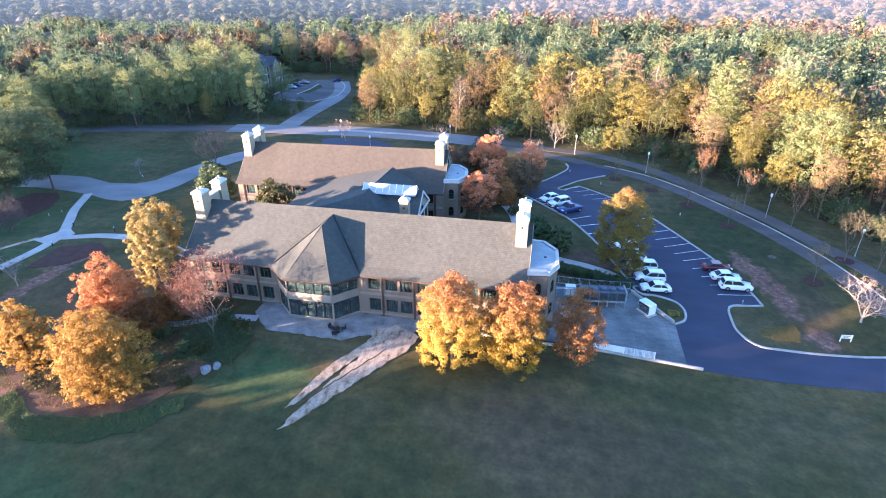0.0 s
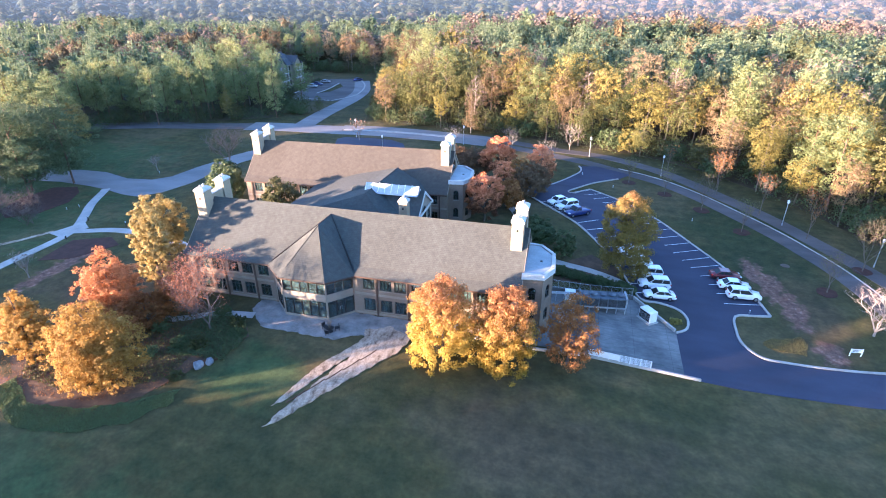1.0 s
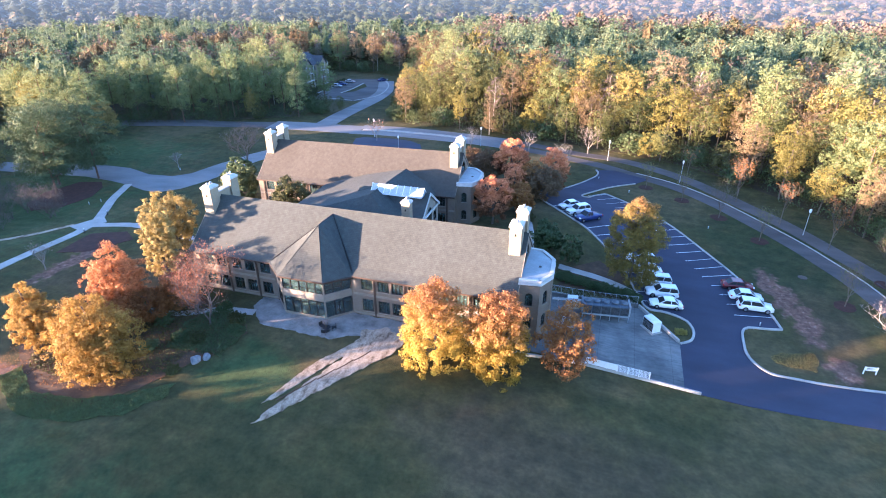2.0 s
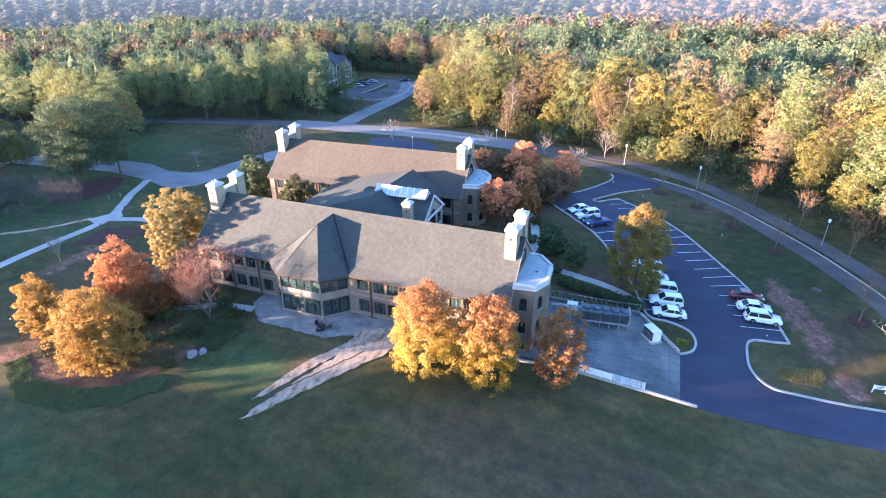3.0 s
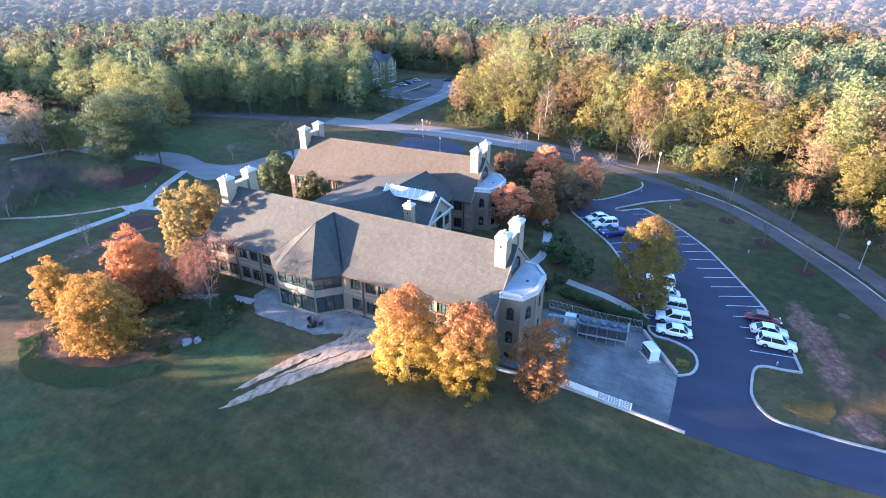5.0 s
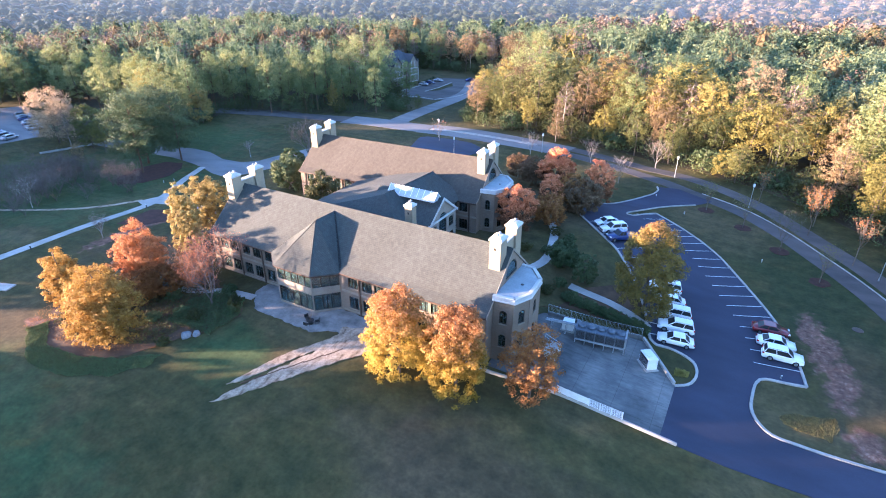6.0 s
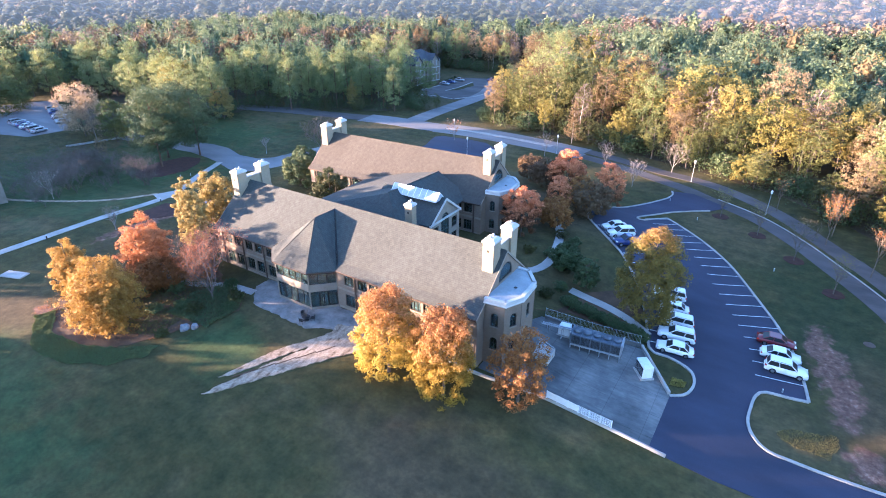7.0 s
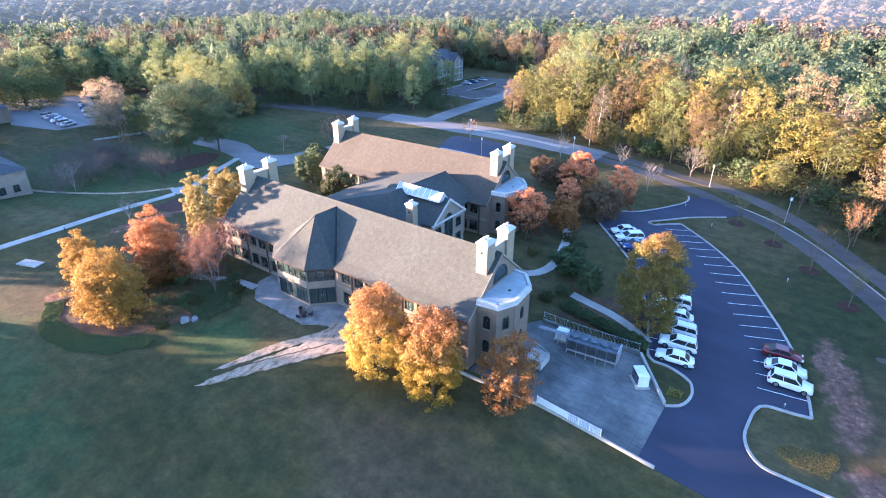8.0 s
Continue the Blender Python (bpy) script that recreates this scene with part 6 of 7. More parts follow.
# undergrowth along the wood's edge, in dark leaf colours that paint the shade at its foot
ux, uy = scatter(rng, -330, 130, 60, 300, 3.6)
k_ = ~inside(ux, uy, CLEAR) & (rim_distance(ux, uy, CLEAR) < 13) & (uy > 85) & (ux > -160)
ux, uy = ux[k_], uy[k_]
for mat, pick in (("ivy", 0), ("ivy", 1), ("magnolia", 2)):
    sel = np.arange(len(ux)) % 3 == pick
    cl = [(x, y, z + 1.5, 2.0 + rng.random(), 2.0 + rng.random(), 1.4 + 2.2 * rng.random()) for x, y, z in zip(ux[sel], uy[sel], land(ux[sel], uy[sel]))]
    cl += [(x, y, z + 3.2, 2.3, 2.3, 1.8 + 1.6 * rng.random()) for x, y, z in zip(ux[sel][::2], uy[sel][::2], land(ux[sel][::2], uy[sel][::2]))]
    tagged(new("undergrowth", crown_mesh("undergrowth", blades(rng, cl, 130 * len(cl), 0.21), M[mat])), "thick undergrowth along the edge of the wood", "undergrowth", kind="stuff")
area("wood_floor", [(61, 106), (46, 129), (37, 139.5), (26.5, 149.5), (12.5, 156.5), (-3, 161.5), (-20, 165.5), (-36, 168), (-58, 170), (-62, 200), (-70, 250), (-60, 320), (80, 320), (160, 200), (150, 110)], M["woods"], 0.03, "dark leaf-covered floor of the wood", "wood floor")
area("wood_floor", [(-100, 169), (-110, 163), (-122, 155), (-143, 145), (-140, 122), (-160, 120), (-215, 124), (-300, 130), (-300, 300), (-145, 300), (-143, 226), (-125, 198), (-102, 190)], M["woods"], 0.03, "dark floor under the pines", "wood floor")

# the tall pine by the drive and its neighbours
for i, (x, y, s, h) in enumerate(((-112.8, 88.4, 1.0, 1.08), (-119.5, 94.5, 1.05, 1.02), (-113.0, 100.0, 0.85, 0.95), (-126, 104, 0.7, 0.85), (-134, 108, 0.75, 0.9))):
    m = pose(x, y, lz(x, y) - 0.2, 0, 0, 70 * i) @ Matrix.Diagonal((s, s, h, 1))
    ob = thing("pine_tree", "broad old pine in red mulch by the drive", "pine", group="pines by the drive")
    tr, cr = KINDS["broad_pine"][i % 3]
    part("trunk", tr, None, ob)
    part("crown", cr, None, ob)
    ob.matrix_world = m
for i, (x, y, kind, s) in enumerate(((-140, 95, "yellow", 0.5), (-152, 92, "bare", 0.6), (-133, 84, "brown", 0.36), (-114, 166, "yellow", 0.5), (-88, 182, "green", 0.35), (-68, 186, "green", 0.4), (-66, 178, "under", 0.8), (-92, 176, "under", 0.7))):
    ob = thing("tree", "thin small tree on the far lawn" if kind == "bare" else "tree beside the far lawn and road", "tree")
    tr, cr = KINDS[kind][0]
    part("trunk", tr, None, ob)
    part("crown", cr, None, ob)
    ob.matrix_world = pose(x, y, lz(x, y) - 0.2, 0, 0, 50 * i) @ Matrix.Scale(s, 4)

def cone_tree(label, x, y, h, w, mat, n, seed):
    r = np.random.default_rng(seed)
    cl = [(0.25 * w * (1.05 - u) * math.cos(k * 2.4), 0.25 * w * (1.05 - u) * math.sin(k * 2.4), h * (0.16 + 0.8 * u), w * (0.30 - 0.23 * u), w * (0.30 - 0.23 * u), h * 0.06) for k, u in ((k, k / 21) for k in range(22))]
    return tree(label, "tree", x, y, trunk_geo(r, h, 0.14, cl, 14, 5, 0.95, 0.01), crown_mesh("crown", blades(r, cl, n, 0.2, 0.3), M[mat]), M["pale_bark"], "slender_tree")


cone_tree("slender cone-shaped brown tree beside the road", -28.5, 163.0, 12.5, 6.0, "fbrown", 1700, 401)
cone_tree("slender cone-shaped dull tree before the pines", -113.0, 164.5, 11.5, 5.0, "ochre", 1800, 402)
leafy("small bright yellow tree at the wood's edge", -15.5, 166.0, 9.2, 8.0, "fyellow", 2400, 0.24, 0.8, 26, 0.02, 0.16, 403)
leafy("bright yellow-green bush at the wood's edge", 17.5, 156.0, 3.6, 7.2, "fyellow", 1500, 0.22, 0.0, 18, 0.02, 0.1, 404)
leafy("pinkish-brown tree beside the lot among trees", -158.0, 92.0, 13.2, 14.0, "dusty_pink", 6400, 0.20, 1.2, 34, 0.02, 0.2, 405)
leafy("broad ochre tree among the pines", -172.0, 137.0, 14.0, 13.0, "ochre", 3600, 0.30, 1.5, 34, 0.02, 0.26, 406)
leafy("small yellow-topped tree at the lawn's edge", -139.5, 128.5, 8.6, 8.4, "ochre", 2800, 0.24, 0.6, 28, 0.02, 0.2, 407)
leafy("huge rounded green tree beyond the lot", -212.0, 88.0, 11.5, 27.0, "fgreen", 7000, 0.34, 0.6, 60, 0.06, 0.5, 408, skirt=0.9)
leafy("olive tree beside the pinkish one", -148.0, 96.0, 9.5, 8.5, "fgreen", 2800, 0.24, 0.8, 28, 0.02, 0.2, 409)
THICKET = []
for i in range(3):
    r = np.random.default_rng(420 + i)
    g = twigs(r, 6.2 + i, 7.0, 0.4, 4, 0.08, 3, 0.7)
    ends = np.array(g.v)[r.choice(len(g.v), 500)]
    ends = ends[ends[:, 2] > 1.5]
    THICKET.append((g.mesh("stem", M["bark"]), crown_mesh("spray", blades(r, np.concatenate([ends, np.full((len(ends), 3), 0.5)], 1), 900, 0.11), M["twiglets"])))
for i in range(34):
    x, y = -138 + 40 * rng.random(), 56 + 25 * rng.random()
    ob = thing("bare_bush", "leafless grey-brown thicket bush on the far lawn", "bush", group="thicket")
    for nm, me in zip(("stem", "spray"), THICKET[i % 3]):
        part(nm, me, None, ob)
    k = 0.7 + 0.5 * rng.random()
    ob.matrix_world = pose(x, y, lz(x, y) - 0.1, 0, 0, 37 * i) @ Matrix.Diagonal((k * 1.2, k * 1.2, k, 1))

# row of trees out of view, added to keep low sun off the left lawn
for i in range(17):
    x, y = -208 + 66 * i / 16 + rng.normal() * 3, 52 - 46 * i / 16 + rng.normal() * 3
    ob = thing("tree", "unseen tree beyond the low house, added to shade the lawn", "tree", group="belt of trees")
    tr, cr = KINDS["pine" if i % 2 else "green"][i % 3]
    part("trunk", tr, None, ob)
    part("crown", cr, None, ob)
    ob.matrix_world = pose(x, y, lz(x, y) - 0.2, 0, 0, 61 * i) @ Matrix.Scale(0.82 + 0.2 * rng.random(), 4)

# belts of trees on the sunward side of the lawn, past the view; where they are low or open the morning sun reaches the lawn
ALONG, ASIDE = -SUN_FROM.xy, Vector((SUN_FROM.y, -SUN_FROM.x))


def shade_tree(a, p, h, i):
    x, y = ALONG * a + ASIDE * p
    ob = thing("tree", "tree of the belt beyond the lawn", "tree", group="belt of trees")
    tr, cr = KINDS["shade"][i % 2]
    part("trunk", tr, None, ob)
    part("crown", cr, None, ob)
    ob.matrix_world = pose(x, y, lz(x, y) - 0.2, 0, 0, 47 * i) @ Matrix.Diagonal((0.9, 0.9, h, 1))


for i in range(58):
    p = -46 + 236 * (i + 0.5) / 58
    high = 13.5 if p < 46.5 else 5.0 if p < 66 else 12.0 if p < 114 else 14.0
    shade_tree((-110 if p < 114 else -150) + rng.normal() * 1.5, p, (high + 2.0) / 19.5 * (0.97 + 0.06 * rng.random()), i)
for p, h in ((52.5, 0.30), (48.0, 0.46), (43.5, 0.6)):
    shade_tree(-60, p, h, int(p))
for i in range(22):
    shade_tree(-68 + rng.normal() * 2, -60 + 96 * i / 21, 1.02 + 0.08 * rng.random(), i)


# ---- things on the ground ----
def bush(label, x, y, w, h, mat, n, seed, name="shrub", group=""):
    r = np.random.default_rng(seed)
    cl = round_clumps(r, h, w, 0.0, 12, 0.05)
    ob = thing(name, label, "shrub", pose(x, y, lz(x, y)), group)
    part("foliage", crown_mesh("foliage", blades(r, cl, 2 * n, 0.10, 0.6), M[mat]), None, ob)
    g = Geo()
    for k in range(4):
        t = k * 1.6
        g.tube([(0, 0, -0.1), (math.cos(t) * w * 0.2, math.sin(t) * w * 0.2, h * 0.6)], [0.04, 0.015], 4)
    part("stem", g, M["bark"], ob)
    return ob


def ground_cover(name, label, poly, n, size, height, mat, seed):
    """Low leaves over an outline."""
    r = np.random.default_rng(seed)
    xs, ys = np.array([p[0] for p in poly]), np.array([p[1] for p in poly])
    x, y = r.uniform(xs.min(), xs.max(), n * 3), r.uniform(ys.min(), ys.max(), n * 3)
    k = inside(x, y, poly)
    x, y = x[k][:n], y[k][:n]
    lump = np.array([0.5 + 0.5 * noise.noise(Vector((a * 0.9, b * 0.9, 0))) for a, b in zip(x, y)])
    z = land(x, y) + 0.05 + height * lump * r.random(len(x))
    q = blades(r, [(0, 0, 0, 0.01, 0.01, 0.01)], len(x), size) + np.stack([x, y, z], -1)[:, None]
    return tagged(new(name, crown_mesh(name, q, M[mat])), label, "ground cover", kind="stuff")


ground_cover("ivy", "dark green ivy along the foot of the bank", ragged([(-58, 35.4), (-51, 31.3), (-44.5, 31.7), (-39.2, 34.7), (-36.2, 38.6), (-37.0, 40.4), (-41, 37.2), (-46, 34.8), (-52, 34.6), (-57, 37.6)], 0.5, 0.8, 4.0), 30000, 0.07, 0.3, "ground_ivy", 301)
ground_cover("ivy", "dark ivy and shrubs beside the patio", ragged([(-35.2, 46.0), (-34.9, 51), (-37, 54), (-42, 54.6), (-44, 50), (-42.5, 45), (-39, 45.6)], 0.4, 0.8, 6.0), 18000, 0.085, 0.8, "ivy", 302)
ground_cover("bed_plants", "brown-green low plants over the planted bank", [(-60, 42), (-56, 37.5), (-50, 37), (-46, 37.5), (-40, 41), (-39, 46), (-44, 50), (-43, 54.5), (-52, 56), (-60, 48)], 16000, 0.11, 0.45, "magnolia", 304)
ground_cover("fallen_leaves", "fallen orange leaves under the maples", [(-63, 41), (-59, 35), (-52, 35.5), (-46, 36), (-39, 40), (-38, 46), (-42, 55), (-55, 57), (-63, 48)], 7000, 0.08, 0.08, "copper", 303)
ground_cover("dry_grass", "straw-coloured tall grass on the island", ragged([(31.0, 70.6), (32.2, 71.6), (36.5, 73.2), (37.0, 71.3), (36.1, 69.2), (33.6, 69.0), (31.3, 69.2)], 0.5, 0.7, 8.0), 2600, 0.06, 0.1, "ochre", 305)
ground_cover("ornamental_grass", "bright yellow-green grass at the tip of the isle", [(19.2, 71.2), (20.8, 71.6), (20.9, 73.0), (19.2, 72.6)], 700, 0.10, 0.4, "fyellow", 306)
for i, (x, y, w, h) in enumerate(((-39.5, 47.5, 2.2, 1.5), (-42.2, 47.2, 2.4, 1.3), (-36.3, 50.6, 2.0, 1.4), (-37.4, 52.6, 2.2, 1.6), (-40.6, 54.6, 2.2, 1.4), (-44.5, 44.5, 2.4, 1.2), (-38.6, 41.8, 1.8, 1.0), (-46.5, 49.5, 2.4, 1.5), (-50.5, 47.0, 2.2, 1.3), (-52.5, 53.5, 2.4, 1.6))):
    bush("dark green rounded shrub on the bank", x, y, w, h, "ivy" if i % 3 else "magnolia", 900, 320 + i)
for i in range(15):
    x = 2.6 + 0.82 * i
    bush("dark evergreen hedge shrub behind the yard fence", x, 79.2 - 0.06 * i + 0.2 * math.sin(i * 2.1), 2.1, 1.5 + 0.25 * math.sin(i * 1.7), "ivy", 800, 340 + i, "hedge_shrub", "hedge behind the yard")
for i, (x, y) in enumerate(((-0.5, 79.0), (0.5, 82.0), (-3.0, 77.0), (-4.5, 90.0), (-8.0, 89.0), (-2.8, 96.0), (-5.6, 97.5), (-1.5, 87.5))):
    bush("dark shrub in the bed beside the gable", x, y, 2.4, 1.5, "ivy" if i % 2 else "magnolia", 800, 360 + i)


def boulder(x, y, s, seed):
    r = np.random.default_rng(seed)
    bm = bmesh.new()
    bmesh.ops.create_icosphere(bm, subdivisions=3, radius=s)
    for v in bm.verts:
        k = 1 + 0.32 * noise.noise(v.co / s * 1.3 + Vector((seed, 0, 0)))
        v.co = Vector((v.co.x * k * 1.15, v.co.y * k, max(v.co.z * k * 1.05, -0.5 * s)))
    me = bpy.data.meshes.new("boulder")
    bm.to_mesh(me)
    bm.free()
    me.materials.append(M["rock"])
    ob = new("boulder", me)
    ob.matrix_world = pose(x, y, lz(x, y) + 0.45 * s, 0, 0, r.random() * 360)
    tagged(ob, "pale grey boulder at the edge of the bed", "boulder")


boulder(-37.3, 44.3, 0.55, 2)
boulder(-36.4, 45.2, 0.46, 5)

# planter on the patio
pl = thing("planter", "dark iron bowl planter with sticks on the patio", "planter", pose(-24.9, 54.3, lz(-24.9, 54.3) + 0.06))
g = Geo()
g.tube([(0, 0, 0), (0, 0, 0.1), (0, 0, 0.3), (0, 0, 0.55)], [0.4, 0.25, 0.3, 0.55], 14)
part("bowl", g, M["black"], pl)
g = Geo()
for k in range(9):
    t = k * 0.7
    g.tube([(0, 0, 0.45), (0.35 * math.cos(t), 0.35 * math.sin(t), 1.6 + 0.25 * math.sin(k * 3.0))], [0.035, 0.012], 4)
part("stalks", g, M["bark"], pl)
for k in range(3):
    t = 0.6 + k * 2.1
    ch = thing("garden_chair", "low dark metal chair beside the planter", "chair", pose(-24.9 + 0.95 * math.cos(t), 54.3 + 0.85 * math.sin(t), lz(-24.9, 54.3) + 0.06, 0, 0, math.degrees(t) + 90), "chairs round the planter")
    g = Geo()
    g.soft_box(-0.28, 0.28, -0.28, 0.28, 0.38, 0.44, 0.015)
    part("seat", g, M["black"], ch)
    g = Geo()
    g.soft_box(-0.28, 0.28, -0.32, -0.26, 0.441, 0.9, 0.015)
    part("backrest", g, M["black"], ch)
    for a in (-0.24, 0.24):
        for b in (-0.24, 0.24):
            g = Geo()
            g.tube([(a, b, 0.0), (a, b, 0.379)], [0.02, 0.02], 5)
            part("leg", g, M["black"], ch)


# ---- service yard ----
def wall_run(name, label, pts, thick, height, mat, drop=0.5, category="wall", kind="structure"):
    g = ribbon(smooth_line(pts, 1.0), thick, height, height + drop)
    return tagged(part(name, g, mat), label, category, kind=kind)


wall_run("yard_wall", "low concrete wall along the lawn side of the yard", [(-6.5, 58.05), (-1.2, 58.15), (3.0, 58.9), (8.0, 59.75), (15.4, 59.75), (21.4, 59.45)], 0.22, 0.36, M["kerb"])
wall_run("yard_wall", "slanting concrete wall beside the small isle", [(14.4, 76.6), (17.0, 73.0), (19.55, 69.4)], 0.3, 0.5, M["kerb"])
wall_run("yard_wall", "concrete wall below the yard fence", [(1.6, 73.9), (6.0, 74.7), (10.0, 75.5), (14.3, 76.5)], 0.3, 0.6, M["yard"])
fence = thing("white_fence", "white slatted metal fence on the yard wall", "fence")
n = 6
for i in range(n + 1):
    x = 7.9 + 7.6 * i / n
    z = lz(x, 59.75) + 0.36
    g = Geo()
    g.soft_box(x - 0.05, x + 0.05, 59.70, 59.80, z - 0.02, z + 1.05, 0.01)
    part("post", g, M["white_metal"], fence)
    if i < n:
        x2 = 7.9 + 7.6 * (i + 1) / n
        z2 = lz(x2, 59.75) + 0.36
        if i < 3:
            g = Geo()
            g.add([(a, y, b) for y in (59.725, 59.775) for a, b in ((x + 0.051, z + 0.1), (x2 - 0.051, z2 + 0.1), (x2 - 0.051, z2 + 1.0), (x + 0.051, z + 1.0))], [(0, 1, 2, 3), (7, 6, 5, 4), (0, 4, 5, 1), (1, 5, 6, 2), (2, 6, 7, 3), (3, 7, 4, 0)])
            part("panel", g, M["white_metal"], fence, "closed white panel")
            continue
        for k in range(7):
            h = 0.12 + 0.145 * k
            g = Geo()
            g.tube([(x + 0.05, 59.75, z + h), (x2 - 0.05, 59.75, z2 + h)], [0.036, 0.036], 4)
            part("slat", g, M["white_metal"], fence)
fence = thing("metal_fence", "grey galvanised rail fence behind the yard", "fence")
line = along(smooth_line([(1.6, 73.9), (6.0, 74.7), (10.0, 75.5), (14.3, 76.5)], 0.5), 1.6)
tops = [(p.x, p.y, lz(p.x, p.y) + 0.6) for p, _ in line]
for (x, y, z) in tops:
    g = Geo()
    g.tube([(x, y, z - 0.05), (x, y, z + 1.25)], [0.04, 0.04], 6)
    part("post", g, M["steel"], fence)
for a, b in zip(tops, tops[1:]):
    for k in range(2):
        g = Geo()
        h = 0.1 + 1.1 * k
        g.tube([(a[0], a[1], a[2] + h), (b[0], b[1], b[2] + h)], [0.025, 0.025], 4)
        part("rail", g, M["steel"], fence)
    for k in range(1, 9):
        f = k / 9
        x, y, z = (a[i] + (b[i] - a[i]) * f for i in range(3))
        g = Geo()
        g.tube([(x, y, z + 0.1), (x, y, z + 1.2)], [0.012, 0.012], 3)
        part("picket", g, M["steel"], fence)


def chiller():
    c = thing("chiller", "long grey-blue rooftop chiller on a steel frame", "air conditioner", pose(9.6, 71.9, lz(9.6, 71.5) + 0.06, 0, 0, 7))
    L, W, z0, z1 = 6.4, 2.3, 0.75, 2.5
    for i in range(6):
        for y in (-W / 2 + 0.06, W / 2 - 0.06):
            x = -L / 2 + 0.06 + (L - 0.12) * i / 5
            g = Geo()
            g.box(x - 0.05, x + 0.05, y - 0.05, y + 0.05, 0, z0 + 0.04)
            part("leg", g, M["steel"], c)
    g = Geo()
    g.soft_box(-L / 2, L / 2, -W / 2, W / 2, z0, z0 + 0.2, 0.02)
    part("base_frame", g, M["steel"], c)
    for i in range(5):
        x0 = -L / 2 + 0.02 + (L - 0.04) * i / 5
        x1 = x0 + (L - 0.04) / 5 - 0.03
        g = Geo()
        g.soft_box(x0, x1, -W / 2 + 0.1, W / 2 - 0.1, z0 + 0.201, z1 - 0.15, 0.03)
        p = part("coil_panel", g, M["coil"], c, "ribbed coil panel")
        g = Geo()
        for k in range(8):
            z = z0 + 0.35 + k * 0.14
            g.box(x0 + 0.08, x1 - 0.08, -W / 2 + 0.07, -W / 2 + 0.099, z, z + 0.06)
        part("louvre", g, M["black"], p)
        g = Geo()
        cx = (x0 + x1) / 2
        g.tube([(cx, 0, z1 - 0.149), (cx, 0, z1 + 0.12)], [0.52, 0.5], 18)
        part("fan_guard", g, M["coil"], c, "round fan guard", True)
    for x in (-L / 2 - 0.1, L / 2 - 0.12):
        g = Geo()
        g.box(x, x + 0.22, -W / 2 + 0.04, W / 2 - 0.04, z0 + 0.2, z1 + 0.02)
        part("end_panel", g, M["steel"] if x > 0 else M["coil"], c, "grey end panel")


chiller()


def unit(label, x, y, turn, w, d, h):
    c = thing("condenser_unit", label, "air conditioner", pose(x, y, lz(x, y) + 0.06, 0, 0, turn))
    g = Geo()
    g.soft_box(-w / 2 - 0.2, w / 2 + 0.2, -d / 2 - 0.2, d / 2 + 0.2, -0.05, 0.12, 0.03)
    part("plinth", g, M["kerb"], c)
    g = Geo()
    g.soft_box(-w / 2, w / 2, -d / 2, d / 2, 0.121, h, 0.05)
    part("casing", g, M["white_metal"], c)
    g = Geo()
    g.box(-w / 2 - 0.02, -w / 2 + 0.01, -d / 2 + 0.12, d / 2 - 0.12, 0.3, h - 0.14)
    gr = part("grille", g, M["black"], c, "black grille")
    g = Geo()
    for k in range(7):
        z = 0.45 + k * (h - 0.75) / 7
        g.box(-w / 2 - 0.035, -w / 2 - 0.021, -d / 2 + 0.15, d / 2 - 0.15, z, z + 0.04)
    part("slat", g, M["steel"], gr)
    g = Geo()
    g.tube([(0, 0, h), (0, 0, h + 0.08)], [min(w, d) * 0.4, min(w, d) * 0.38], 16)
    part("fan_guard", g, M["white_metal"], c)


unit("white generator box with black grille in the yard", 16.0, 71.3, 38, 1.35, 2.2, 1.75)
unit("small grey condenser beside the chiller", 5.0, 72.6, 5, 1.5, 1.3, 1.4)
pr = thing("pipe_run", "pair of pale pipes from the building to the chiller", "pipes", pose(4.8, 71.6, lz(4.8, 71.6) + 0.06))
for k in range(2):
    g = Geo()
    g.tube([(-2.6, -0.5 + 0.35 * k, 1.5), (1.4, 0.1 + 0.35 * k, 1.5), (1.75, 0.15 + 0.35 * k, 1.3)], [0.09, 0.09, 0.09], 8)
    part("pipe", g, M["steel"], pr)
for x in (-1.8, 0.2):
    g = Geo()
    g.box(x - 0.05, x + 0.05, -0.45, 0.45, 0.0, 0.08)
    g.box(x - 0.04, x + 0.04, -0.4, -0.32, 0.08, 1.41)
    g.box(x - 0.04, x + 0.04, 0.32, 0.4, 0.08, 1.41)
    g.box(x - 0.04, x + 0.04, -0.4, 0.4, 1.33, 1.405)
    part("pipe_stand", g, M["steel"], pr)
# landing and steps at the bay's foot
st = thing("yard_steps", "concrete landing with white handrails at the bay", "steps", pose(3.9, 66.0, lz(3.9, 66.0) + 0.05))
for k in range(5):
    g = Geo()
    g.soft_box(-0.4 + 0.3 * k, 1.9, -1.2, 1.2, 1.1 - 0.22 * (k + 1), 1.1 - 0.22 * k - 0.002, 0.015)
    part("step", g, M["concrete"], st)
for y in (-1.15, 1.15):
    g = Geo()
    g.tube([(-0.3, y, 1.1), (-0.3, y, 2.0), (1.8, y, 1.2), (1.8, y, 0.2)], [0.035] * 4, 6)
    g.tube([(-0.3, y, 1.55), (1.8, y, 0.75)], [0.03, 0.03], 6)
    part("handrail", g, M["steel"], st)


